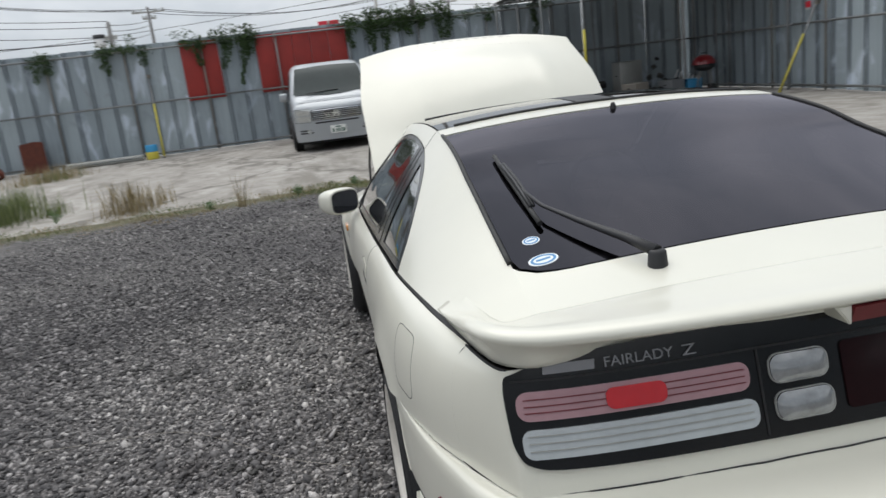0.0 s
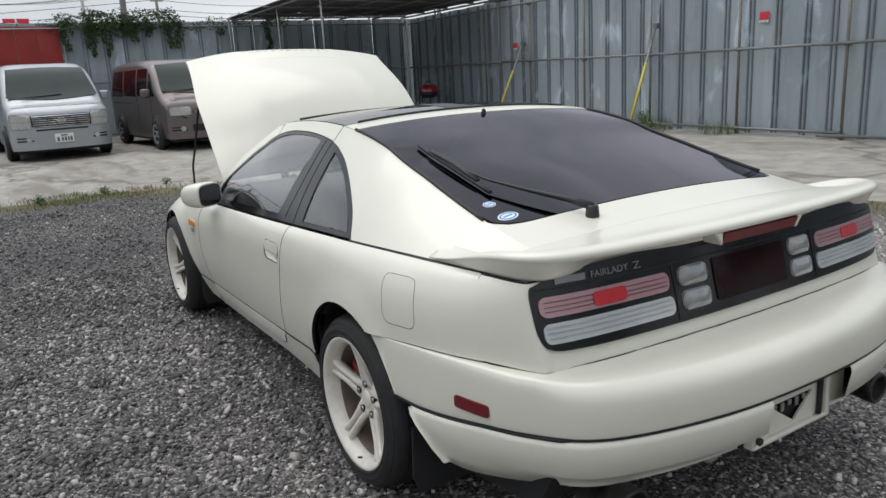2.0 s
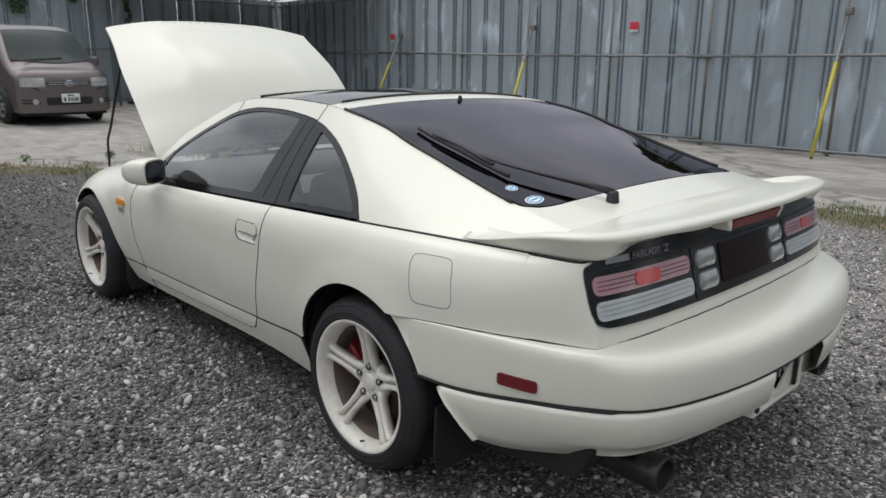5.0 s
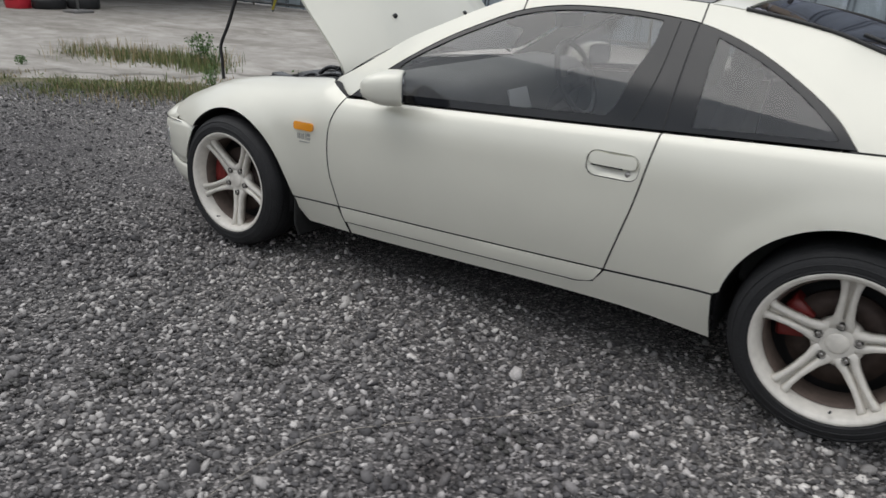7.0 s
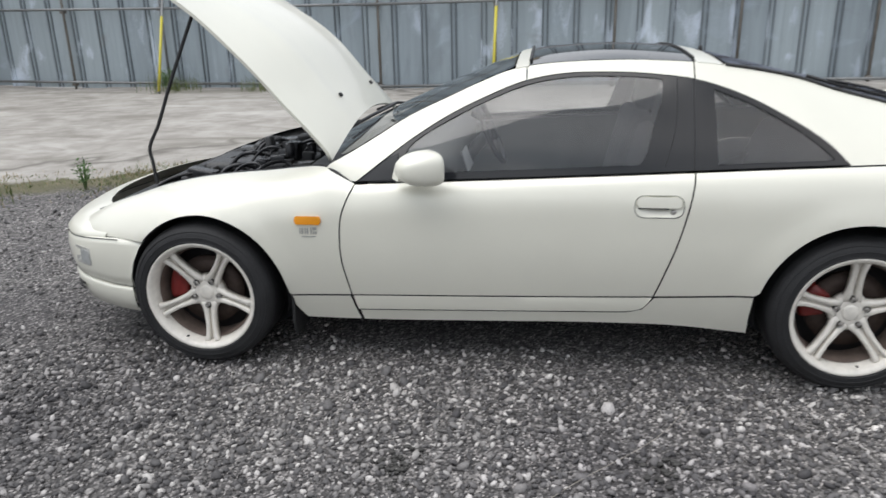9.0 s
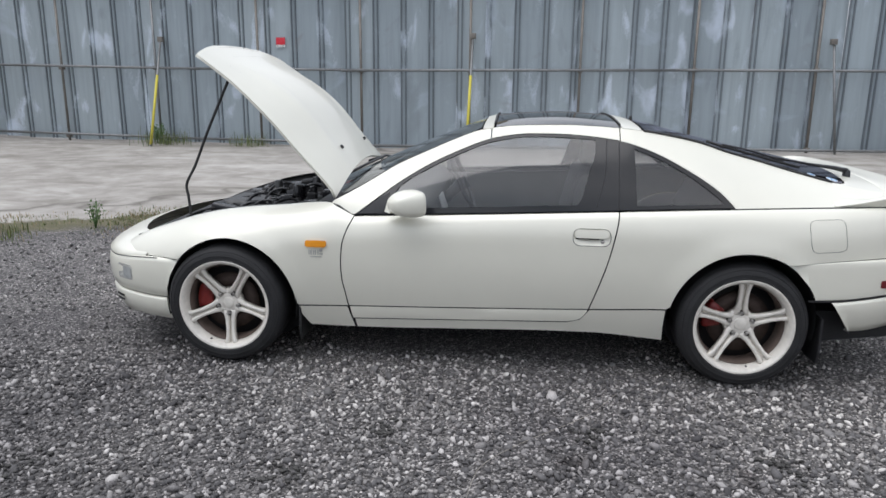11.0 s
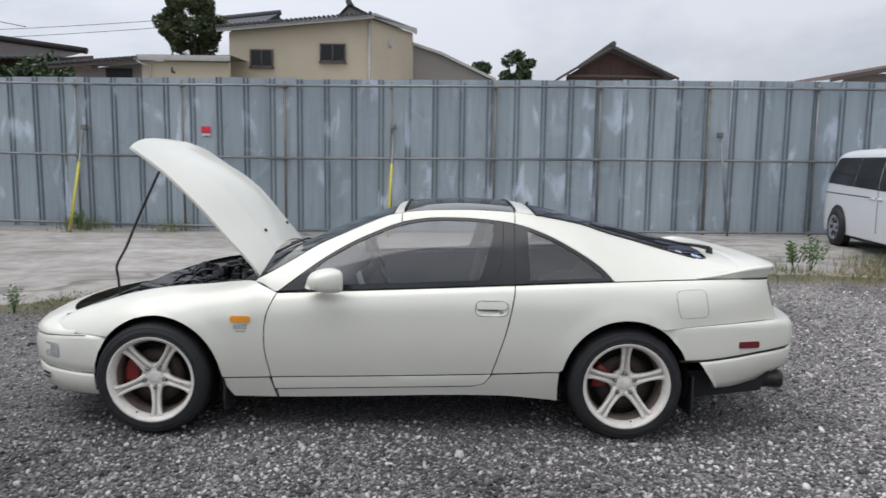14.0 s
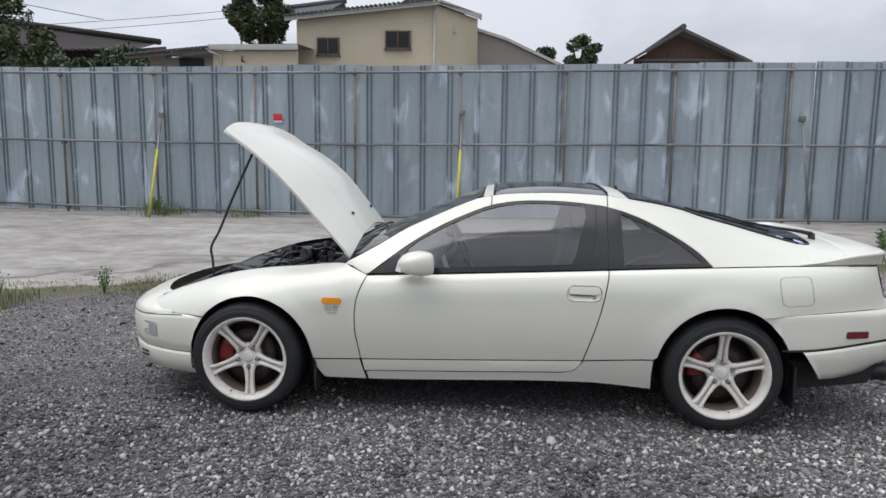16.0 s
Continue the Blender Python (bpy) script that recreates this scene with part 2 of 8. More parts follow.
M["fencered"] = material("red_fence_sheet", (0.30, 0.028, 0.022), 0.55, 0.1, var=0.3, scale=1.6, bump=0.15, per_object=True)
M["pipe"] = material("weathered_scaffold_pipe", (0.23, 0.235, 0.235), 0.5, 0.6, var=0.3, scale=6)
M["rustpipe"] = material("rusty_scaffold_pipe", (0.20, 0.185, 0.165), 0.6, 0.4, var=0.35, scale=5)
M["yellow"] = material("yellow_sleeve", (0.55, 0.48, 0.06), 0.5, var=0.15, scale=8)
M["sign"] = material("red_notice", (0.62, 0.03, 0.05), 0.5, var=0.1)
M["signwhite"] = material("white_notice", (0.75, 0.75, 0.75), 0.5, var=0.05)
M["wall"] = material("beige_render", (0.50, 0.43, 0.32), 0.85, var=0.10, scale=0.8, fine=30, bump=0.2)
M["wallgrey"] = material("grey_render", (0.24, 0.22, 0.20), 0.85, var=0.15, scale=0.8, fine=30, bump=0.2)
M["wood"] = material("weathered_dark_boards", (0.085, 0.05, 0.04), 0.8, var=0.35, scale=2, fine=40, bump=0.3)
M["tile"] = material("dark_roof_tile", (0.075, 0.076, 0.08), 0.85, var=0.3, scale=3, fine=25, bump=0.2, per_object=True)
M["eave"] = material("pale_eave_board", (0.42, 0.41, 0.38), 0.7, var=0.12)
M["roofsheet"] = material("corrugated_roof_sheet", (0.13, 0.125, 0.12), 0.6, 0.3, var=0.4, scale=3)
M["frame"] = material("bronze_window_frame", (0.11, 0.09, 0.075), 0.45, 0.5, var=0.1)
M["concretepole"] = material("pole_concrete", (0.20, 0.195, 0.19), 0.8, var=0.12, scale=3, bump=0.1)
M["cable"] = material("black_cable", (0.015, 0.015, 0.016), 0.6, var=0.2)
M["rust"] = material("rusted_steel", (0.12, 0.035, 0.022), 0.8, 0.1, var=0.4, scale=7, bump=0.3)
M["plankpale"] = material("bleached_plank", (0.50, 0.50, 0.48), 0.7, var=0.15)
M["blue"] = material("blue_paint", (0.05, 0.32, 0.60), 0.45, var=0.1)
M["cardboard"] = material("cardboard", (0.34, 0.31, 0.27), 0.85, var=0.12)
M["greybox"] = material("grey_crate_plastic", (0.25, 0.26, 0.27), 0.5, var=0.15)
M["grillred"] = material("red_enamel", (0.25, 0.015, 0.02), 0.3, var=0.2, coat=0.5)
M["junk"] = material("dark_scrap", (0.05, 0.048, 0.045), 0.6, 0.3, var=0.5, scale=12)
M["paper"] = material("white_paper", (0.75, 0.76, 0.77), 0.7, var=0.05)


def leafy(name, a, b, trans=0.25):
    m, nt, p = base(name)
    geo = nt.nodes.new("ShaderNodeNewGeometry")
    col = ramp(nt, geo.outputs["Random Per Island"], [(0.0, a), (0.6, b), (1.0, shade(b, 1.4))])
    nt.links.new(col, p.inputs["Base Color"])
    p.inputs["Roughness"].default_value = 0.6
    p.inputs["Subsurface Weight"].default_value = 0.0
    return m


M["leaf"] = leafy("vine_leaf", (0.018, 0.040, 0.012), (0.045, 0.085, 0.022))
M["darkleaf"] = leafy("evergreen_leaf", (0.024, 0.036, 0.013), (0.066, 0.082, 0.030))
M["treeleaf"] = leafy("tree_leaf", (0.020, 0.040, 0.016), (0.05, 0.08, 0.03))
M["grass"] = leafy("grass_blade", (0.055, 0.085, 0.022), (0.14, 0.17, 0.055))
M["drygrass"] = leafy("dry_grass_blade", (0.16, 0.12, 0.055), (0.30, 0.24, 0.13))
M["weed"] = leafy("weed_leaf", (0.035, 0.085, 0.02), (0.08, 0.15, 0.04))
M["bark"] = material("bark", (0.07, 0.055, 0.04), 0.9, var=0.3, bump=0.4)


def gravel_tone(nt, vec):
    """Gravel tone: darker at low x and y, paler at high, broken by noise and dark spots."""
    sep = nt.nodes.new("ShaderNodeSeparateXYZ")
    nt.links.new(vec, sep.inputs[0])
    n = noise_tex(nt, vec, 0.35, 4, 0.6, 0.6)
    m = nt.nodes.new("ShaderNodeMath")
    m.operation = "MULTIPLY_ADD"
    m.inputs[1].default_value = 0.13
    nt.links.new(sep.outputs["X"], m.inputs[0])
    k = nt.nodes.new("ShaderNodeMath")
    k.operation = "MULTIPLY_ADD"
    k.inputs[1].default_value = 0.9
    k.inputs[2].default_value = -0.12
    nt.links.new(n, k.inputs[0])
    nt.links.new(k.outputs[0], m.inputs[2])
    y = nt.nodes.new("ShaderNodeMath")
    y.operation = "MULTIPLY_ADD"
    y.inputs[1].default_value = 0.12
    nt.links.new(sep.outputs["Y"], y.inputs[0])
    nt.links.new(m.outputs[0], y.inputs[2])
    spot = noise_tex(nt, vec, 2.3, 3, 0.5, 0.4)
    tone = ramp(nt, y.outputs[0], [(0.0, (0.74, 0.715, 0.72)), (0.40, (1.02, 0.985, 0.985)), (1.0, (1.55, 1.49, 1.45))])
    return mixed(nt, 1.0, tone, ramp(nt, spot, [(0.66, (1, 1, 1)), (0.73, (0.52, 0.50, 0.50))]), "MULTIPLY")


def stone_material():
    m, nt, p = base("grey_gravel_stone")
    geo = nt.nodes.new("ShaderNodeNewGeometry")
    col = ramp(nt, geo.outputs["Random Per Island"], [(0.0, (0.058, 0.057, 0.059)), (0.42, (0.115, 0.114, 0.115)), (0.75, (0.25, 0.246, 0.24)), (1.0, (0.62, 0.61, 0.59))])
    tc = nt.nodes.new("ShaderNodeTexCoord")
    n1 = noise_tex(nt, tc.outputs["Object"], 0.55, 5, 0.6, 0.5)
    col = mixed(nt, 1.0, col, ramp(nt, n1, [(0.34, (0.68, 0.67, 0.69)), (0.62, (1.15, 1.15, 1.13))]), "MULTIPLY")
    col = mixed(nt, 1.0, col, gravel_tone(nt, tc.outputs["Object"]), "MULTIPLY")
    n2 = noise_tex(nt, tc.outputs["Object"], 130, 3)
    col = mixed(nt, 1.0, col, ramp(nt, n2, [(0.3, (0.8, 0.8, 0.8)), (0.7, (1.12, 1.12, 1.12))]), "MULTIPLY")
    nt.links.new(col, p.inputs["Base Color"])
    p.inputs["Roughness"].default_value = 0.72
    bumped(nt, p, n2, 0.4, 0.004)
    return m


M["stones"] = stone_material()


def ground_material():
    """Gravel bed, weedy soil along its edge and worn concrete, told apart by the distance to the slab's edge."""
    m, nt, p = base("yard_ground")
    tc = nt.nodes.new("ShaderNodeTexCoord")
    vec = tc.outputs["Object"]
    at = nt.nodes.new("ShaderNodeAttribute")
    at.attribute_name = "slab"
    wob = noise_tex(nt, vec, 1.1, 6, 0.65, 0.5)
    add = nt.nodes.new("ShaderNodeMath")
    add.operation = "MULTIPLY_ADD"
    add.inputs[1].default_value = 0.9
    nt.links.new(wob, add.inputs[0])
    nt.links.new(at.outputs["Fac"], add.inputs[2])
    edge = nt.nodes.new("ShaderNodeMath")
    edge.operation = "SUBTRACT"
    edge.inputs[1].default_value = 0.45
    nt.links.new(add.outputs[0], edge.inputs[0])
    # gravel
    vor = nt.nodes.new("ShaderNodeTexVoronoi")
    vor.inputs["Scale"].default_value = 105.0
    nt.links.new(vec, vor.inputs["Vector"])
    big = noise_tex(nt, vec, 0.6, 5, 0.6, 0.4)
    bw = nt.nodes.new("ShaderNodeRGBToBW")
    nt.links.new(vor.outputs["Color"], bw.inputs[0])
    gcol = ramp(nt, bw.outputs[0], [(0.1, (0.022, 0.021, 0.021)), (0.45, (0.075, 0.073, 0.072)), (0.70, (0.17, 0.166, 0.162)), (0.92, (0.48, 0.465, 0.45))])
    gcol = mixed(nt, 1.0, gcol, ramp(nt, big, [(0.34, (0.68, 0.67, 0.69)), (0.62, (1.15, 1.15, 1.13))]), "MULTIPLY")
    gcol = mixed(nt, 1.0, gcol, gravel_tone(nt, vec), "MULTIPLY")
    # concrete
    c1, c2, c3 = noise_tex(nt, vec, 0.55, 6, 0.62, 0.6), noise_tex(nt, vec, 3.2, 6, 0.6, 0.4), noise_tex(nt, vec, 55, 4)
    ccol = ramp(nt, c1, [(0.28, (0.225, 0.208, 0.185)), (0.5, (0.305, 0.283, 0.255)), (0.72, (0.395, 0.372, 0.34))])
    ccol = mixed(nt, 0.5, ccol, ramp(nt, c2, [(0.32, (0.19, 0.174, 0.152)), (0.66, (0.44, 0.418, 0.385))]))
    crack = nt.nodes.new("ShaderNodeTexVoronoi")
    crack.feature = "DISTANCE_TO_EDGE"
    crack.inputs["Scale"].default_value = 0.22
    warp = mixed(nt, 0.55, vec, noise_colour(nt, vec, 1.6))
    nt.links.new(warp, crack.inputs["Vector"])
    ccol = mixed(nt, ramp(nt, crack.outputs["Distance"], [(0.0, (0.8,) * 3), (0.012, (0,) * 3)]), ccol, (0.10, 0.09, 0.075))
    smap = nt.nodes.new("ShaderNodeMapping")
    smap.inputs["Scale"].default_value = (0.35, 1.0, 1.0)
    smap.inputs["Rotation"].default_value = (0, 0, 0.25)
    nt.links.new(vec, smap.inputs["Vector"])
    stain = noise_tex(nt, smap.outputs[0], 1.5, 7, 0.62, 0.7)
    ccol = mixed(nt, ramp(nt, stain, [(0.53, (0,) * 3), (0.63, (0.7,) * 3)]), ccol, (0.17, 0.155, 0.13))
    ccol = mixed(nt, ramp(nt, stain, [(0.30, (0.6,) * 3), (0.42, (0,) * 3)]), ccol, (0.52, 0.50, 0.465))
    # soil
    scol = ramp(nt, c2, [(0.3, (0.075, 0.075, 0.035)), (0.55, (0.12, 0.108, 0.06)), (0.75, (0.19, 0.165, 0.12))])
    to_soil = ramp(nt, edge.outputs[0], [(0.0, (0,) * 3), (0.25, (1,) * 3)])
    to_slab = ramp(nt, edge.outputs[0], [(0.55, (0,) * 3), (0.62, (1,) * 3)])
    col = mixed(nt, to_slab, mixed(nt, to_soil, gcol, scol), ccol)
    nt.links.new(col, p.inputs["Base Color"])
    p.inputs["Roughness"].default_value = 0.85
    hb = mixed(nt, to_slab, vor.outputs["Distance"], mixed(nt, 0.6, c3, stain))
    bumped(nt, p, hb, 0.6, 0.012)
    return m


def noise_colour(nt, vec, scale):
    n = nt.nodes.new("ShaderNodeTexNoise")
    n.inputs["Scale"].default_value = scale
    nt.links.new(vec, n.inputs["Vector"])
    return n.outputs["Color"]


M["ground"] = ground_material()

# ---- building helpers ----
def spline(*pts):
    """A smooth curve y(x) through the points, without overshoot."""
    xs, ys = np.array(pts, float).T
    h, d = np.diff(xs), np.diff(ys) / np.diff(xs)
    m = np.zeros(len(xs))
    m[0], m[-1] = d[0], d[-1]
    for i in range(1, len(xs) - 1):
        if d[i - 1] * d[i] > 0:
            w1, w2 = 2 * h[i] + h[i - 1], h[i] + 2 * h[i - 1]
            m[i] = (w1 + w2) / (w1 / d[i - 1] + w2 / d[i])

    def f(x):
        if x <= xs[0]:
            return ys[0] + m[0] * (x - xs[0])
        if x >= xs[-1]:
            return ys[-1] + m[-1] * (x - xs[-1])
        i = int(np.searchsorted(xs, x) - 1)
        t = (x - xs[i]) / h[i]
        return (2 * t**3 - 3 * t**2 + 1) * ys[i] + (t**3 - 2 * t**2 + t) * h[i] * m[i] + (3 * t**2 - 2 * t**3) * ys[i + 1] + (t**3 - t**2) * h[i] * m[i + 1]

    return f


def smooth_line(pts, n=8, closed=False):
    """Catmull-Rom points through a few control points, of any dimension."""
    p = [np.array(q, float) for q in pts]
    out, k = [], len(p)
    for i in range(k if closed else k - 1):
        a = p[(i - 1) % k] if closed or i else 2 * p[0] - p[1]
        b, c = p[i], p[(i + 1) % k]
        d = p[(i + 2) % k] if closed or i + 2 < k else 2 * p[-1] - p[-2]
        for j in range(n):
            t = j / n
            out.append(0.5 * (2 * b + (c - a) * t + (2 * a - 5 * b + 4 * c - d) * t * t + (3 * b - a - 3 * c + d) * t**3))
    if not closed:
        out.append(p[-1])
    return [tuple(float(v) for v in q) for q in out]


def ring(cx, cy, rx, ry, n=24, a0=0.0, a1=360.0):
    return [(cx + rx * math.cos(radians(a0 + (a1 - a0) * i / n)), cy + ry * math.sin(radians(a0 + (a1 - a0) * i / n))) for i in range(n if a1 - a0 == 360 else n + 1)]


def rounded(x0, y0, x1, y1, r, n=4):
    out = []
    for cx, cy, a in ((x1 - r, y1 - r, 0), (x0 + r, y1 - r, 90), (x0 + r, y0 + r, 180), (x1 - r, y0 + r, 270)):
        out += [(cx + r * math.cos(radians(a + 90 * i / n)), cy + r * math.sin(radians(a + 90 * i / n))) for i in range(n + 1)]
    return out


def inside(pt, poly):
    x, y = pt
    hit = False
    for i in range(len(poly)):
        (x1, y1), (x2, y2) = poly[i - 1][:2], poly[i][:2]
        if (y1 > y) != (y2 > y) and x < (x2 - x1) * (y - y1) / (y2 - y1) + x1:
            hit = not hit
    return hit


def dense(poly, step):
    out = []
    for i in range(len(poly)):
        a, b = poly[i], poly[(i + 1) % len(poly)]
        n = max(1, math.ceil(math.dist(a, b) / step))
        out += [tuple(np.array(a) + (np.array(b) - np.array(a)) * k / n) for k in range(n)]
    return out


def shrink(poly, gap):
    """The outline moved inwards by gap."""
    p = [np.array(q, float) for q in poly]
    p = [q for i, q in enumerate(p) if np.linalg.norm(q - p[i - 1]) > 1e-5]
    area = sum(p[i - 1][0] * p[i][1] - p[i][0] * p[i - 1][1] for i in range(len(p)))
    sgn, out = (1 if area > 0 else -1), []
    for i in range(len(p)):
        a, b, c = p[i - 1], p[i], p[(i + 1) % len(p)]
        u, v = (b - a) / np.linalg.norm(b - a), (c - b) / np.linalg.norm(c - b)
        n1, n2 = np.array((-u[1], u[0])) * sgn, np.array((-v[1], v[0])) * sgn
        n = n1 + n2
        n = n / max(0.35, np.linalg.norm(n)) if np.linalg.norm(n) > 1e-6 else n1
        k = gap / max(0.5, n @ n1)
        out.append(tuple(b + n * k))
    return out


from mathutils.geometry import delaunay_2d_cdt


def sheet(outline, fn, out, step=0.03, thick=0.012, holes=()):
    """A bmesh of the surface fn(u, v) inside the outline, facing out, with its edge turned in by thick."""
    loops = [dense(outline, step)] + [dense(h, step) for h in holes]
    pts, edges = [], []
    for lp in loops:
        k = len(pts)
        pts += [Vector(q[:2]) for q in lp]
        edges += [(k + i, k + (i + 1) % len(lp)) for i in range(len(lp))]
    bnd = np.array([tuple(q) for q in pts])
    lo, hi = bnd.min(0), bnd.max(0)
    for i in range(1, int((hi[0] - lo[0]) / step) + 1):
        for j in range(1, int((hi[1] - lo[1]) / step) + 1):
            q = (lo[0] + i * step + (0.5 * step if j % 2 else 0), lo[1] + j * step)
            if ((bnd - q) ** 2).sum(1).min() > (0.5 * step) ** 2 and inside(q, loops[0]) and not any(inside(q, h) for h in loops[1:]):
                pts.append(Vector(q))
    vs, _, fs, *_ = delaunay_2d_cdt(pts, edges, [], 0, 1e-6)
    bm = bmesh.new()
    made = [bm.verts.new(fn(v.x, v.y)) for v in vs]
    for f in fs:
        c = sum((vs[i] for i in f), Vector((0, 0))) / len(f)
        wide = max((vs[i] - vs[f[0]]).length for i in f) if len(f) > 3 else abs((vs[f[1]] - vs[f[0]]).cross(vs[f[2]] - vs[f[0]])) / step
        if wide > step * 0.004 and inside(c, loops[0]) and not any(inside(c, h) for h in loops[1:]):
            bm.faces.new([made[i] for i in f])
    for v in [v for v in bm.verts if not v.link_faces]:
        bm.verts.remove(v)
    bmesh.ops.recalc_face_normals(bm, faces=bm.faces[:])
    bm.normal_update()
    total = sum((f.normal * f.calc_area() for f in bm.faces), Vector())
    if total.dot(Vector(out)) < 0:
        bmesh.ops.reverse_faces(bm, faces=bm.faces[:])
        bm.normal_update()
    if thick:
        rim = [e for e in bm.edges if len(e.link_faces) == 1]
        low = {}
        for e in rim:
            for v in e.verts:
                if v not in low:
                    low[v] = (v.co - v.normal * thick, v)
        copy = {v: bm.verts.new(co) for v, (co, _) in low.items()}
        for e in rim:
            f = e.link_faces[0]
            a, b = e.verts
            for lp in f.loops:
                if lp.edge == e:
                    a, b = lp.vert, lp.link_loop_next.vert
            bm.faces.new((b, a, copy[a], copy[b]))
            e.smooth = False
    for f in bm.faces:
        f.smooth = True
    return bm


def part(name, bm, mat, parent=None, label="", smooth=None):
    """Links a bmesh as one mesh object, under a thing or a part."""
    if isinstance(bm, bpy.types.Mesh):
        me = bm
    else:
        me = bpy.data.meshes.new(name)
        if smooth is not None:
            for f in bm.faces:
                f.smooth = smooth
        bm.to_mesh(me)
        bm.free()
    if mat is not None and not len(me.materials):
        me.materials.append(mat)
    ob = new(name, me)
    ob.parent = parent
    if label:
        ob["label"] = label
    return ob


def thing(name, label, category, at=(0, 0, 0), turn=0.0, group="", kind=""):
    ob = new(name)
    ob.empty_display_size = 0.1
    ob.location, ob.rotation_euler = at, (0, 0, radians(turn))
    return tagged(ob, label, category, group, kind)


def box(x0, y0, z0, x1, y1, z1, bevel=0.0, seg=2, bm=None):
    one = bmesh.new()
    vs = [one.verts.new((x, y, z)) for x in (x0, x1) for y in (y0, y1) for z in (z0, z1)]
    for q in ((0, 1, 3, 2), (4, 6, 7, 5), (0, 4, 5, 1), (2, 3, 7, 6), (0, 2, 6, 4), (1, 5, 7, 3)):
        one.faces.new([vs[i] for i in q])
    bmesh.ops.recalc_face_normals(one, faces=one.faces[:])
    if bevel:
        bmesh.ops.bevel(one, geom=one.edges[:], offset=bevel, segments=seg, affect="EDGES", profile=0.6)
        for f in one.faces:
            f.smooth = True
    return join(bm, one)


def join(bm, other):
    if bm is None:
        return other
    me = bpy.data.meshes.new("tmp")
    other.to_mesh(me)
    other.free()
    bm.from_mesh(me)
    bpy.data.meshes.remove(me)
    return bm


def tube(pts, r, n=8, bm=None, cap=True, radii=None):
    """A round bar along points."""
    one = bmesh.new()
    p = [Vector(q) for q in pts]
    rings, up = [], None
    for i, q in enumerate(p):
        d = (p[min(i + 1, len(p) - 1)] - p[max(i - 1, 0)]).normalized()
        if up is None:
            up = d.orthogonal().normalized()
        up = (up - d * up.dot(d)).normalized()
        side = d.cross(up)
        rr = radii[i] if radii else r
        rings.append([one.verts.new(q + (up * math.cos(a) + side * math.sin(a)) * rr) for a in (2 * math.pi * k / n for k in range(n))])
    for a, b in zip(rings, rings[1:]):
        for k in range(n):
            f = one.faces.new((a[k], a[(k + 1) % n], b[(k + 1) % n], b[k]))
            f.smooth = True
    if cap:
        one.faces.new(rings[0][::-1])
        one.faces.new(rings[-1])
    bmesh.ops.recalc_face_normals(one, faces=one.faces[:])
    return join(bm, one)


def lathe(profile, n=48, axis="y", bm=None, closed=False):
    """Turns (radius, along) points about the axis."""
    one = bmesh.new()
    rows = []
    for k in range(n):
        a = 2 * math.pi * k / n
        c, s = math.cos(a), math.sin(a)
        rows.append([one.verts.new((r * c, h, r * s) if axis == "y" else (r * c, r * s, h) if axis == "z" else (h, r * c, r * s)) for r, h in profile])
    m = len(profile)
    for k in range(n):
        for j in range(m if closed else m - 1):
            q = (rows[k][j], rows[k][(j + 1) % m], rows[(k + 1) % n][(j + 1) % m], rows[(k + 1) % n][j])
            if len({v.co.to_tuple(6) for v in q}) == 4:
                one.faces.new(q).smooth = True
            else:
                uniq = []
                for v in q:
                    if v.co.to_tuple(6) not in [u.co.to_tuple(6) for u in uniq]:
                        uniq.append(v)
                if len(uniq) == 3:
                    one.faces.new(uniq).smooth = True
    bmesh.ops.remove_doubles(one, verts=one.verts[:], dist=1e-6)
    bmesh.ops.recalc_face_normals(one, faces=one.faces[:])
    return join(bm, one)


def prism(poly, h0, h1, plane="xz", bevel=0.0, bm=None):
    """A flat outline pulled through h0 to h1 along the third axis."""
    def at(u, v, h):
        return {"xz": (u, h, v), "xy": (u, v, h), "yz": (h, u, v)}[plane]

    one = bmesh.new()
    a = [one.verts.new(at(u, v, h0)) for u, v in poly]
    b = [one.verts.new(at(u, v, h1)) for u, v in poly]
    top = one.faces.new(b)
    bot = one.faces.new(a[::-1])
    for i in range(len(poly)):
        one.faces.new((a[i], a[(i + 1) % len(poly)], b[(i + 1) % len(poly)], b[i]))
    bmesh.ops.recalc_face_normals(one, faces=one.faces[:])
    if bevel:
        bmesh.ops.bevel(one, geom=[e for e in one.edges if any(f in (top, bot) for f in e.link_faces)], offset=bevel, segments=2, affect="EDGES")
    return join(bm, one)


def loft(rows, bm=None, closed=False, caps=False, smooth=True):
    """Quads between rows of points."""
    one = bmesh.new()
    vs = [[one.verts.new(q) for q in row] for row in rows]
    for a, b in zip(vs, vs[1:]):
        n = len(a)
        for k in range(n if closed else n - 1):
            one.faces.new((a[k], a[(k + 1) % n], b[(k + 1) % n], b[k])).smooth = smooth
    if caps:
        one.faces.new(vs[0][::-1])
        one.faces.new(vs[-1])
    bmesh.ops.recalc_face_normals(one, faces=one.faces[:])
    return join(bm, one)

# ---- ground ----
EDGE = smooth_line([(-4.6, -14), (-4.9, -8), (-5.3, -4), (-5.6, -1.5), (-5.6, -0.2), (-4.6, 1.0), (-2.8, 2.0), (-0.5, 3.2), (1.4, 4.5), (3.5, 4.6), (6, 4.3), (9, 4.1), (16, 3.9), (40, 3.5)], 6)
EDGE_A, EDGE_B = np.array(EDGE[:-1]), np.array(EDGE[1:])


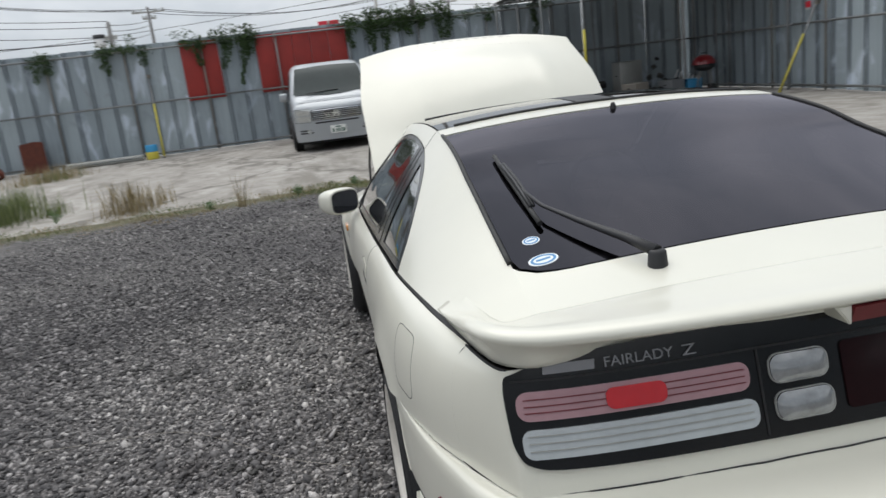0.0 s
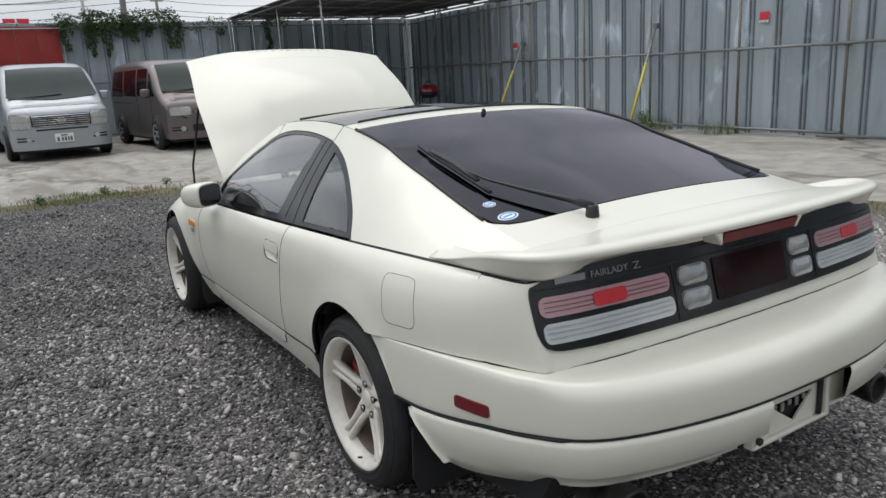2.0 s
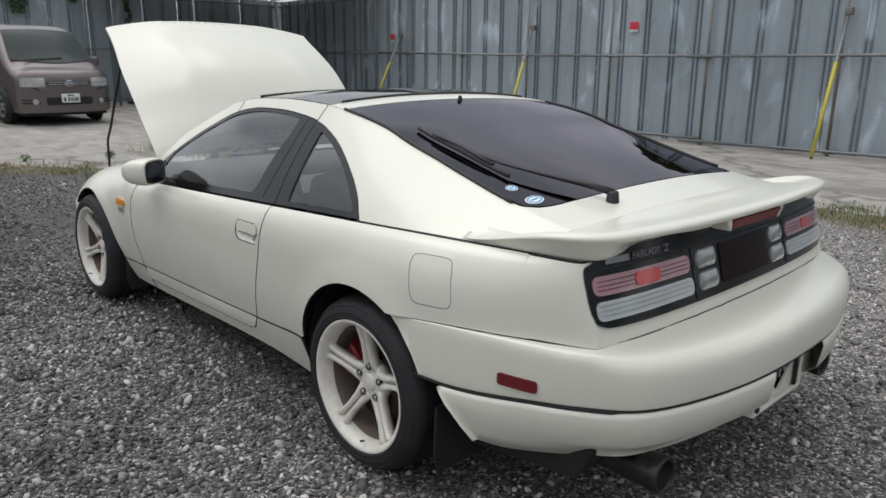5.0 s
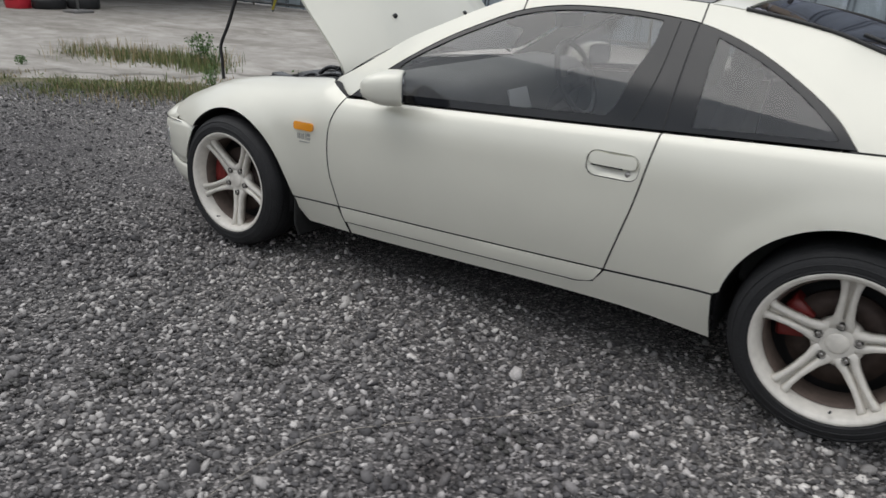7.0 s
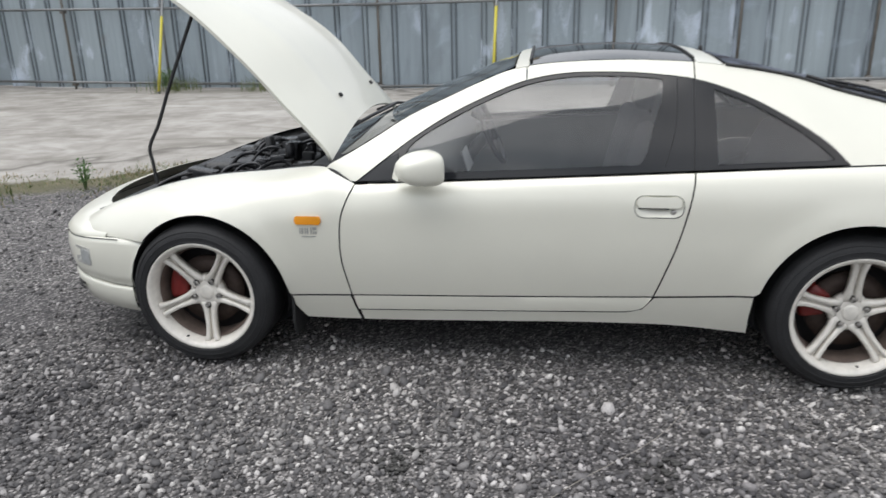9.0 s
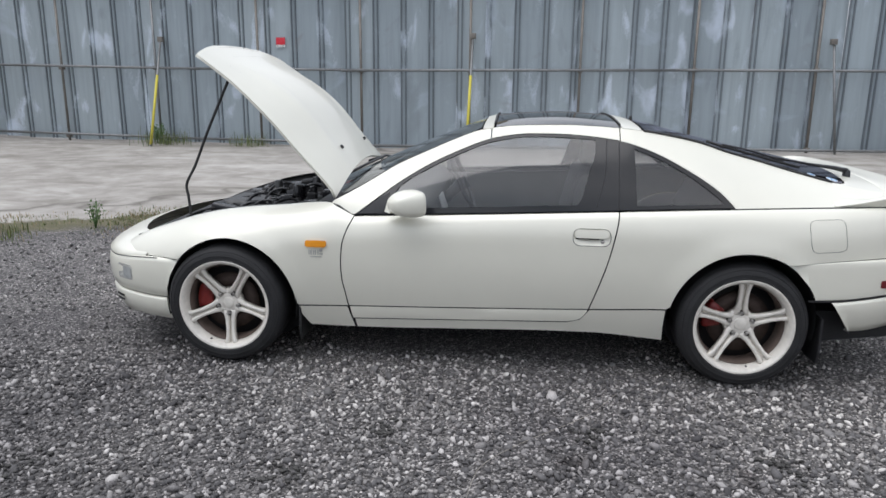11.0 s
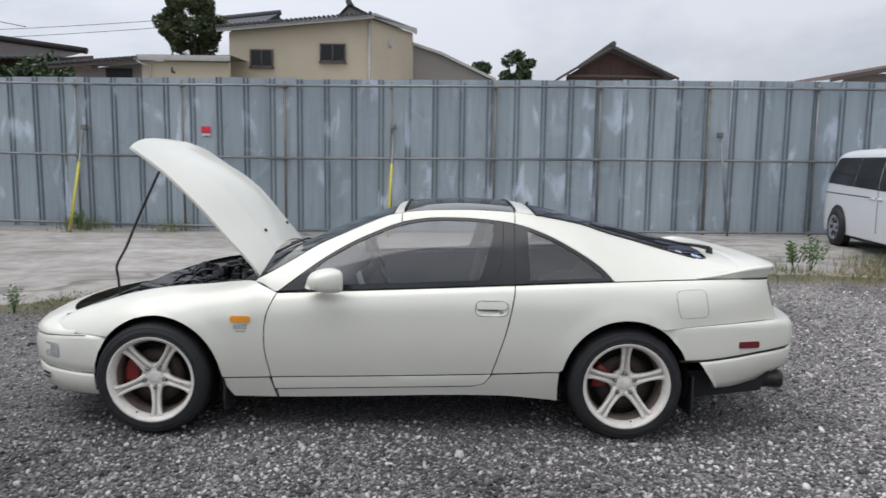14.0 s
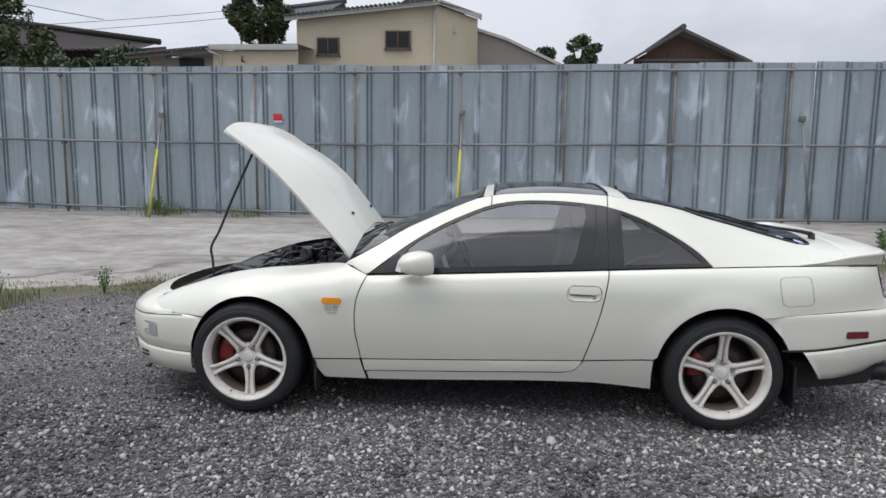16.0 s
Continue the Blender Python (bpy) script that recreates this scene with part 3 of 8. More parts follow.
def slab(x, y):
    """Metres into the concrete side of the slab's edge (below 0: gravel)."""
    q = np.array((x, y))
    d = EDGE_B - EDGE_A
    t = np.clip(((q - EDGE_A) * d).sum(1) / (d * d).sum(1), 0, 1)
    near = EDGE_A + d * t[:, None]
    k = int(((near - q) ** 2).sum(1).argmin())
    side = d[k][0] * (q - EDGE_A[k])[1] - d[k][1] * (q - EDGE_A[k])[0]
    return math.copysign(math.dist(near[k], q), side)


def ease(v):
    v = min(1.0, max(0.0, v))
    return v * v * (3 - 2 * v)


def height(x, y):
    far = 0.15 * ease((-x - 4) / 9)
    right = (0.07 + 0.085 * ease((x + 1) / 9)) * ease((y - 2.5) / 5) if x > -6 else 0.07 * ease((y - 2.5) / 5) * ease((x + 14) / 8)
    return max(far, right) + 0.008 * (noise.noise((x * 0.6, y * 0.6, 0)) if abs(x) < 40 and abs(y) < 40 else 0)


def build_ground():
    def steps():
        fine = list(np.arange(-19, 13.01, 0.25))
        return [-900, -300, -120, -60, -35, -25] + fine + [16, 25, 40, 80, 200, 900]

    xs = steps()
    ys = [-900, -300, -120, -60, -35, -22] + list(np.arange(-16, 16.01, 0.25)) + [20, 30, 60, 120, 300, 900]
    vs = [(x, y, height(x, y)) for y in ys for x in xs]
    n = len(xs)
    fs = [(j * n + i, j * n + i + 1, (j + 1) * n + i + 1, (j + 1) * n + i) for j in range(len(ys) - 1) for i in range(n - 1)]
    me = bpy.data.meshes.new("ground")
    me.from_pydata(vs, [], fs)
    at = me.attributes.new("slab", "FLOAT", "POINT")
    at.data.foreach_set("value", [slab(x, y) for x, y, z in vs])
    me.polygons.foreach_set("use_smooth", [True] * len(fs))
    me.materials.append(M["ground"])
    tagged(new("ground", me), "grey gravel yard meeting a worn, cracked concrete slab", "ground", kind="structure")


build_ground()

# ---- steel fence ----
PANEL, TALL = 0.5, 2.98


def panel_mesh(name, mat):
    """One fence sheet, half a metre wide, with its twin ribs folded towards the yard (-y)."""
    prof = [(0.0, 0.0), (0.004, -0.026), (0.026, -0.026), (0.030, 0.0), (0.075, 0.0), (0.079, -0.026), (0.101, -0.026), (0.105, 0.0),
            (0.30, -0.005), (0.48, 0.0), (0.5, 0.0)]
    bm = bmesh.new()
    for back in (0.0, 0.003):
        rows = [[bm.verts.new((x, y + back, z)) for x, y in prof] for z in (0.0, 0.7, 1.5, 2.3, TALL)]
        for a, b in zip(rows, rows[1:]):
            for i in range(len(prof) - 1):
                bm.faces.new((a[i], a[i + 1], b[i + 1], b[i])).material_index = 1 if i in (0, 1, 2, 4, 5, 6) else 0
    me = bpy.data.meshes.new(name)
    bm.to_mesh(me)
    bm.free()
    me.materials.append(mat)
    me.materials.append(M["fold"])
    return me


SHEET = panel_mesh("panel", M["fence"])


def fence(name, start, end, label, reds=(), posts=(), rails=(0.10, 1.46, 2.85), wide=PANEL, tall=TALL, shift=0.0):
    """A fence of steel sheets from start to end; pipes stand on its left side as seen walking from start to end."""
    rng = random.Random(len(name) * 7 + int(start[0]))
    run = math.dist(start, end)
    turn = math.degrees(math.atan2(end[1] - start[1], end[0] - start[0]))
    z0 = height(*start)
    f = thing(name, label, "fence", (*start, 0), turn, kind="structure")
    c, s = math.cos(radians(turn)), math.sin(radians(turn))

    def gz(u):
        return height(start[0] + c * u, start[1] + s * u)

    n = int(round((run - shift) / wide))
    for i in range(n):
        red = any(a <= i < b for a, b in reds)
        u = shift + i * wide
        ob = part("panel", SHEET, None, f)
        ob.location = (u, 0, gz(u) + 0.02 + (rng.random() - 0.5) * 0.02)
        ob.rotation_euler = (radians((rng.random() - 0.5) * 0.8), 0, 0)
        ob.scale = (wide / PANEL, 1, tall / TALL)
        if red:
            rd = part("red_sheet", box(0.0, -0.046, 1.36, PANEL - 0.01, -0.040, TALL - 0.08, 0.002), M["fencered"], f, "red painted steel sheet")
            rd.location = ob.location
    for u in posts or np.arange(1.06, run, 2.0):
        z = gz(u)
        part("post", tube([(u, -0.10, z - 0.1), (u, -0.10, z + tall - 0.03)], 0.0243, 10), M["rustpipe"] if rng.random() < 0.5 else M["pipe"], f)
        for h in rails:
            part("clamp", box(u - 0.04, -0.155, z + h - 0.035, u + 0.04, -0.05, z + h + 0.035, 0.008), M["rustpipe"], f, "rusty pipe clamp")
    for h in rails:
        k, a = 0, 0.0
        while a < run:
            b = min(run, a + 6.0)
            part("rail", tube([(a - 0.05, -0.145, gz(a) + h), (b + 0.05, -0.145, gz(b) + h)], 0.0243, 10), M["pipe"], f)
            a = b
            k += 1
    return f


FA, FB, FC, FD = (-16.9, 10.80), (-1.50, 9.56), (-1.75, 9.44), (22.25, 9.44)
fence("fence_left", FA, FB, "tall weathered galvanised steel sheet fence with pipe rails", wide=0.530, shift=0.337, posts=(0.87, 2.97, 5.07, 7.17, 9.27, 11.33, 13.47), tall=2.93, rails=(0.10, 1.44, 2.80))
fence("fence_right", FC, FD, "tall grey-blue steel sheet fence on pipe rails", wide=0.516, tall=2.905, posts=(0.31, 2.32, 4.29, 6.27, 8.33, 10.38, 12.4, 14.4, 16.4, 18.4, 20.4, 22.4), rails=(0.06, 1.43, 2.78))
fence("fence_back", (-16.9, -26.48), FA, "tall steel sheet fence with some red sheets", reds=((45, 47), (49, 54)))
fence("fence_behind", (22.25, 9.44), (22.25, -26.06), "tall grey steel sheet fence behind the yard")
fence("fence_near", (22.25, -26.48), (-16.9, -26.48), "tall grey steel sheet fence closing the yard")


def brace(x, y, top, label="slanted scaffold brace with a yellow plastic sleeve", sleeved=True):
    z = height(x, y)
    b = thing("fence_brace", label, "fence brace", (x, y, z), group="fence braces")
    t = Vector(top) - Vector((x, y, z))
    part("pole", tube([(0, 0, -0.05), t], 0.0215, 10), M["pipe"], b)
    if sleeved:
        part("sleeve", tube([t * 0.02, t * 0.66], 0.026, 10), M["yellow"], b, "bright yellow plastic sleeve")
    part("clamp", box(t.x - 0.05, t.y - 0.04, t.z - 0.05, t.x + 0.05, t.y + 0.06, t.z + 0.05, 0.01), M["rustpipe"], b)
    return b


brace(-5.42, 8.95, (-5.46, 9.76, 2.05))
brace(0.56, 8.75, (0.62, 9.30, 2.12))
brace(-10.2, 9.30, (-10.0, 10.10, 1.97))
brace(-15.9, -4.75, (-16.75, -4.9, 2.3))
brace(6.98, 9.1, (6.80, 9.30, 2.05), "thin leaning scaffold brace against the fence", False)


def notice(x, y, z, turn):
    n = thing("notice", "small red notice with a white strip on the fence", "notice", (x, y, z), turn, group="red notices")
    part("board", box(-0.09, -0.006, -0.06, 0.09, 0.0, 0.07, 0.002), M["sign"], n)
    part("strip", box(-0.085, -0.008, -0.105, 0.085, 0.0, -0.065, 0.001), M["signwhite"], n)
    for k in range(3):
        part("bar", box(-0.07 + k * 0.05, -0.010, -0.10, -0.04 + k * 0.05, -0.007, -0.072), M["greymark"], n)


notice(-3.035, 9.635, 2.02, -4.6)
notice(-10.47, 10.24, 1.95, -4.6)

# ---- the white sports coupe ----
CAR = thing("sports_coupe", "pearl white two-door sports coupe with open bonnet on gravel", "car", (0, 0.11, 0.0))
CAR.scale, CAR.rotation_euler = (1, 1.05, 1), (radians(-0.4), 0, 0)
WB, HUB, TYRE = 2.57, 0.312, 0.312
ARCH_F, ARCH_R = (0.025, 0.322, 0.339), (2.563, 0.330, 0.342)

half = spline((-0.66, 0.705), (-0.58, 0.75), (-0.45, 0.812), (-0.3, 0.858), (-0.15, 0.88), (0, 0.888), (0.25, 0.885), (0.6, 0.882), (1.2, 0.886), (1.9, 0.892), (2.3, 0.90), (2.57, 0.906), (2.85, 0.896), (3.1, 0.862), (3.3, 0.802), (3.45, 0.74))
belt = spline((0.45, 0.775), (0.68, 0.784), (0.92, 0.794), (1.2, 0.806), (1.48, 0.819), (1.96, 0.842), (2.47, 0.866), (2.9, 0.880), (3.27, 0.887), (3.45, 0.886))
top_z = spline((-0.66, 0.565), (-0.5, 0.64), (-0.35, 0.692), (-0.19, 0.743), (-0.036, 0.776), (0.12, 0.797), (0.275, 0.81), (0.42, 0.826), (0.53, 0.834), (0.62, 0.808), (0.7, 0.785), (0.92, 0.794), (1.2, 0.806), (1.48, 0.819), (1.96, 0.842), (2.47, 0.866), (2.9, 0.880), (3.27, 0.887), (3.45, 0.886))
top_y = spline((-0.66, 0.60), (-0.35, 0.65), (0, 0.685), (0.45, 0.70), (0.62, 0.79), (0.75, 0.822), (1.2, 0.832), (1.9, 0.838), (2.4, 0.838), (2.9, 0.812), (3.2, 0.778), (3.36, 0.752), (3.45, 0.735))
deep = spline((-0.66, 0.14), (-0.35, 0.2), (0, 0.2), (0.45, 0.2), (0.65, 0.15), (0.8, 0.13), (1.9, 0.15), (2.5, 0.19), (3.0, 0.18), (3.45, 0.15))


def side_wz(x, z):
    """Height to the panel's own upright coordinate, which runs on round the shoulder."""
    zs, d = top_z(x), deep(x)
    z1 = zs - d
    return z if z <= z1 else z1 + d * math.asin(min(1.0, (z - z1) / d))


def side(x, w, inset=0.0):
    zs, d = top_z(x), deep(x)
    z1, P, yh = zs - d, half(x), top_y(x)
    if w <= z1:
        z, y = w, P
    else:
        a = min(math.pi / 2, (w - z1) / d)
        z, y = z1 + d * math.sin(a), yh + (P - yh) * math.cos(a)
    if z < 0.60:
        y -= 0.075 * ((0.60 - z) / 0.38) ** 2
    for cx, cz, r in (ARCH_F, ARCH_R):
        q = math.hypot(x - cx, z - cz) - r
        if z > 0.2:
            y += 0.012 * math.exp(-((q - 0.012) / 0.045) ** 2) * ease((z - 0.25) / 0.2)
    return (x, -(y - inset), z)


rail_z = spline((0.50, 0.825), (0.567, 0.857), (0.73, 0.948), (0.87, 1.032), (1.02, 1.10), (1.17, 1.165), (1.29, 1.207), (1.47, 1.229), (1.70, 1.235), (2.0, 1.222), (2.09, 1.211), (2.35, 1.163), (2.5, 1.115), (2.65, 1.075), (2.79, 1.035), (3.03, 0.974), (3.2, 0.943), (3.40, 0.926))
rail_y = spline((0.5, 0.73), (0.73, 0.70), (1.02, 0.645), (1.29, 0.60), (1.7, 0.585), (2.09, 0.59), (2.35, 0.60), (2.65, 0.615), (3.03, 0.635), (3.40, 0.66))
roof_z = spline((0.34, 0.83), (0.5, 0.90), (0.6, 0.945), (0.75, 1.012), (0.9, 1.075), (1.05, 1.132), (1.2, 1.187), (1.31, 1.236), (1.45, 1.259), (1.69, 1.270), (1.99, 1.255), (2.13, 1.230), (2.30, 1.188), (2.51, 1.135), (2.81, 1.070), (3.09, 1.010), (3.2, 0.988), (3.40, 0.955))


def cabin(x, z, inset=0.0):
    """The upper side: from the belt to the roof rail."""
    zb, zr, yb, yr = belt(x), rail_z(x), top_y(x) - 0.004, rail_y(x)
    t = (z - zb) / max(0.02, zr - zb)
    bow = 0.022 * 4 * max(0, t) * max(0, 1 - t) * ease((zr - zb) / 0.25)
    return (x, -(yb + (yr - yb) * t + bow - inset), z)


def roof(x, y, drop=0.0):
    r = rail_y(x) if x > 0.5 else 0.73
    zc = roof_z(x)
    zr = rail_z(x) if x > 0.5 else 0.825 - (0.5 - x) * 0.4
    return (x, y, zc + (zr - zc) * (abs(y) / r) ** 2.3 - drop)


def shaded_edge(bm):
    """Gives the turned-in edge of a panel the second, dark material: the gap's shade as colour."""
    for e in bm.edges:
        if not e.smooth:
            for f in e.link_faces:
                if len(f.verts) == 4:
                    f.material_index = 1
    return bm


def both(name, outline, fn, mat, parent, step=0.035, thick=0.012, gap=0.003, holes=(), label="", out=(0, -1, 0)):
    """A trimmed panel on the left side, and its mirror image on the right."""
    o = shrink(outline, gap) if gap else outline
    made = []
    for s in (1, -1):
        bm = sheet(o, lambda u, v: (lambda q: (q[0], s * q[1], q[2]))(fn(u, v)), (out[0], out[1] * s, out[2]), step, thick, holes)
        made.append(part(name, shaded_edge(bm) if mat is M["white"] and name != "sail_panel" else bm, mat, parent, label))
        if mat is M["white"] and name != "sail_panel":
            made[-1].data.materials.append(M["dark"])
    return made


def xw(pts):
    return [(x, side_wz(x, z)) for x, z in pts]


def arch(a, a0, a1, n=26, grow=0.0):
    cx, cz, r = a
    return [(cx + (r + grow) * math.cos(radians(a0 + (a1 - a0) * i / n)), cz + (r + grow) * math.sin(radians(a0 + (a1 - a0) * i / n))) for i in range(n + 1)]


def along(f, x0, x1, n=16, dz=0.0):
    return [(x0 + (x1 - x0) * i / n, f(x0 + (x1 - x0) * i / n) + dz) for i in range(n + 1)]


sill_top = spline((0.3, 0.312), (0.66, 0.322), (1.2, 0.337), (1.84, 0.359), (2.21, 0.379))
sill_low = spline((0.66, 0.250), (1.2, 0.267), (1.74, 0.285))
sill_bot = spline((0.3, 0.200), (0.65, 0.195), (1.2, 0.210), (1.63, 0.224), (1.85, 0.226), (2.25, 0.196))
door_front = smooth_line([(0.672, 0.785), (0.64, 0.72), (0.618, 0.65), (0.61, 0.56), (0.613, 0.47), (0.627, 0.39), (0.637, sill_top(0.637))], 4)
door_rear = smooth_line([(1.84, sill_top(1.84)), (1.885, 0.50), (1.915, 0.60), (1.938, 0.70), (1.955, 0.79), (1.962, belt(1.962))], 4)
bumper_top = spline((2.75, 0.622), (2.85, 0.632), (3.0, 0.646), (3.2, 0.657), (3.42, 0.664))

# front wing: arch, sill line, door edge, up to the bonnet's edge
nose_seam = lambda x: 0.541 - 0.03 * ease((-x - 0.35) / 0.4)
wing = along(nose_seam, -0.262, -0.60, 10) + [(-0.625, 0.535), (-0.64, 0.565)] + along(top_z, -0.63, 0.53, 30) + smooth_line([(0.56, 0.828), (0.62, 0.806), (0.672, 0.786)], 3) + door_front + along(sill_top, 0.62, 0.376, 5) + arch(ARCH_F, 1, 140)
both("front_wing", xw(wing), side, M["white"], CAR)
low_wing = along(sill_top, 0.376, 0.632, 6) + smooth_line([(0.637, 0.31), (0.65, 0.255), (0.665, 0.196)], 3) + along(sill_bot, 0.655, 0.43, 5) + smooth_line([(0.42, 0.206), (0.385, 0.262)], 2)
both("lower_wing", low_wing, lambda u, v: side(u, v, -0.004), M["white"], CAR)

# doors
skin = along(belt, 0.674, 1.962, 24) + door_rear[::-1] + along(sill_top, 1.835, 0.64, 20) + door_front[::-1]
HANDLE = (1.745, 0.683, 1.925, 0.768)
both_door = []
handle_hole = rounded(HANDLE[0], HANDLE[1], HANDLE[2], HANDLE[3], 0.034)
for ob in both("door", xw(skin), side, M["white"], CAR, label="long pearl white door with a recessed pull handle", holes=(xw(handle_hole),)):
    both_door.append(ob)
strip = along(sill_top, 0.64, 1.838, 20) + smooth_line([(1.835, 0.348), (1.80, 0.302), (1.74, 0.285)], 4) + along(sill_low, 1.73, 0.655, 18)
both("door_moulding", strip, lambda u, v: side(u, v, -0.007 * ease((sill_top(u) - v) / 0.015)), M["white"], CAR)
skirt = along(sill_low, 0.662, 1.74, 18) + smooth_line([(1.80, 0.302), (1.835, 0.348), (1.842, 0.358)], 4) + along(sill_top, 1.86, 2.206, 6) + [(2.206, 0.28), (2.212, 0.197)] + along(sill_bot, 2.20, 0.672, 20)
both("side_skirt", skirt, lambda u, v: side(u, v, -0.004), M["white"], CAR)

# rear quarter
tail_edge = smooth_line([(3.205, 0.886), (3.215, 0.83), (3.228, 0.76), (3.242, 0.70), (3.250, 0.664)], 4)
quarter = along(belt, 1.966, 3.20, 26) + tail_edge + along(bumper_top, 3.245, 2.81, 12) + arch(ARCH_R, 59, 169.5) + along(sill_top, 2.206, 1.85, 6) + door_rear
FUEL = [(2.838, 0.706), (2.828, 0.756), (2.823, 0.811), (2.84, 0.833), (2.9, 0.838), (2.965, 0.839), (2.985, 0.821), (2.993, 0.766), (2.999, 0.716), (2.98, 0.693), (2.92, 0.689), (2.862, 0.686)]
FUEL = smooth_line(FUEL, 3, closed=True)
both("rear_quarter", xw(quarter), side, M["white"], CAR, holes=(xw(FUEL),))
both("fuel_flap", xw(FUEL), side, M["white"], CAR, gap=0.0022, label="rounded square fuel flap")

# dark shell just inside the panels, with open wheel arches
shell = [(-0.36, 0.56)] + along(top_z, -0.45, 0.55, 20) + along(belt, 0.68, 3.18, 30, -0.01) + [(3.19, 0.75), (3.20, 0.66)] + [(2.95, 0.60)] + arch(ARCH_R, 50, 170, grow=0.004) + [(2.2, 0.25)] + along(sill_bot, 2.19, 0.40, 20, 0.01) + [(0.385, 0.33)] + arch(ARCH_F, 2, 150, grow=0.004)
both("inner_shell", xw(shell), lambda u, v: side(u, v, 0.030), M["dark"], CAR, thick=0.0, gap=0, step=0.06)
part("door_trim", sheet(along(belt, 0.70, 1.96, 20, 0.0) + [(1.93, 0.45), (0.72, 0.45)], lambda x, z: (x, -0.74, z), (0, 1, 0), 0.08, 0.03), M["interior"], CAR)
part("door_trim", sheet(along(belt, 0.70, 1.96, 20, 0.0) + [(1.93, 0.45), (0.72, 0.45)], lambda x, z: (x, 0.74, z), (0, -1, 0), 0.08, 0.03), M["interior"], CAR)

# handles
for s in (1, -1):
    d = both_door[0 if s == 1 else 1]

    def hp(u, v, k, s=s):
        q = side(u, side_wz(u, v), k)
        return (q[0], s * q[1], q[2])

    part("handle_dish", sheet(shrink(handle_hole, 0.0025), lambda u, v: hp(u, v, 0.003 + 0.020 * max(0, 1 - ((u - 1.835) / 0.09) ** 2 - ((v - 0.726) / 0.0425) ** 2)), (0, -s, 0), 0.012, 0.0), M["white"], d)
    part("handle_lever", sheet(rounded(1.755, 0.722, 1.915, 0.762, 0.016), lambda u, v: hp(u, v, -0.002), (0, -s, 0), 0.012, 0.012), M["white"], d)
    part("handle_gap", sheet(rounded(1.760, 0.716, 1.870, 0.7205, 0.002), lambda u, v: hp(u, v, 0.004), (0, -s, 0), 0.012, 0.002), M["dark"], d)
    k = lathe([(0, 0.006), (0.008, 0.006), (0.0105, 0.003), (0.0105, -0.008)], 16, "y")
    bmesh.ops.rotate(k, verts=k.verts[:], cent=(0, 0, 0), matrix=Matrix.Rotation(math.pi if s == 1 else 0, 3, "Z"))
    lock = part("key_lock", k, M["steel"], d, "steel key lock")
    lock.location = hp(1.888, 0.703, 0.012)

# side windows: one black surround with two panes set in it
dlo = smooth_line([(0.672, 0.790), (0.785, 0.875), (0.90, 0.957), (1.04, 1.04), (1.185, 1.107), (1.325, 1.160), (1.47, 1.186), (1.61, 1.191), (1.76, 1.187), (1.93, 1.17), (2.04, 1.147), (2.18, 1.094), (2.325, 1.016), (2.43, 0.945), (2.500, 0.873)], 4)
surround = along(lambda x: belt(x) + 0.006, 2.488, 0.68, 24) + dlo
pane_d = smooth_line([(0.845, 0.852), (0.90, 0.938), (1.04, 1.022), (1.185, 1.09), (1.325, 1.144), (1.47, 1.171), (1.61, 1.177), (1.76, 1.173), (1.852, 1.164)], 4) + smooth_line([(1.85, 1.10), (1.815, 1.0), (1.79, 0.91), (1.765, 0.868)], 4) + along(lambda x: belt(x) + 0.034, 1.75, 0.86, 14)
pane_q = smooth_line([(2.04, 1.128), (2.175, 1.074), (2.31, 1.0), (2.400, 0.935), (2.446, 0.895)], 4) + along(lambda x: belt(x) + 0.024, 2.44, 2.045, 8)
both("window_surround", surround, cabin, M["trim"], CAR, holes=(pane_d, pane_q), gap=0.002, label="black window surround")
both("door_window", pane_d, lambda x, z: cabin(x, z, 0.004), M["glass"], CAR, gap=0.0, thick=0.0)
both("quarter_window", pane_q, lambda x, z: cabin(x, z, 0.004), M["glass"], CAR, gap=0.0, thick=0.0)
both("pillar_seam", [(1.958, 0.850), (1.963, 0.850), (1.970, 1.16), (1.965, 1.16)], lambda x, z: cabin(x, z, -0.0012), M["dark"], CAR, gap=0, thick=0.003)
both("pillar_seam", smooth_line([(1.856, 0.865), (1.885, 0.96), (1.90, 1.05), (1.905, 1.165)], 3) + smooth_line([(1.909, 1.165), (1.904, 1.05), (1.889, 0.96), (1.860, 0.865)], 3), lambda x, z: cabin(x, z, -0.0012), M["dark"], CAR, gap=0, thick=0.003)

# roof rail and screen pillar, sail panel
def dlo_z(x):
    return float(np.interp(x, [q[0] for q in dlo], [q[1] for q in dlo]))


pillar = [(0.52, 0.818), (0.53, 0.832)] + [(x, rail_z(x)) for x in np.linspace(0.545, 1.335, 20)] + [(1.335, dlo_z(1.335))] + [q for q in dlo[::-1] if q[0] < 1.33] + [(0.66, 0.788), (0.60, 0.797)]
both("screen_pillar", pillar, cabin, M["white"], CAR, step=0.03, gap=0.0015)
rail = [(x, rail_z(x)) for x in np.linspace(1.338, 1.972, 16)] + [(1.972, dlo_z(1.972))] + [q for q in dlo[::-1] if 1.343 < q[0] < 1.967] + [(1.338, dlo_z(1.338))]
both("roof_rail", rail, cabin, M["white"], CAR, step=0.03, gap=0.0015)
sail = [(x, rail_z(x)) for x in np.linspace(1.976, 3.34, 32)] + [(3.35, 0.90)] + along(lambda x: belt(x) + 0.005, 3.33, 2.50, 18) + [q for q in dlo[::-1] if q[0] > 1.981] + [(1.976, dlo_z(1.976))]
both("sail_panel", sail, cabin, M["white"], CAR, gap=0.0)
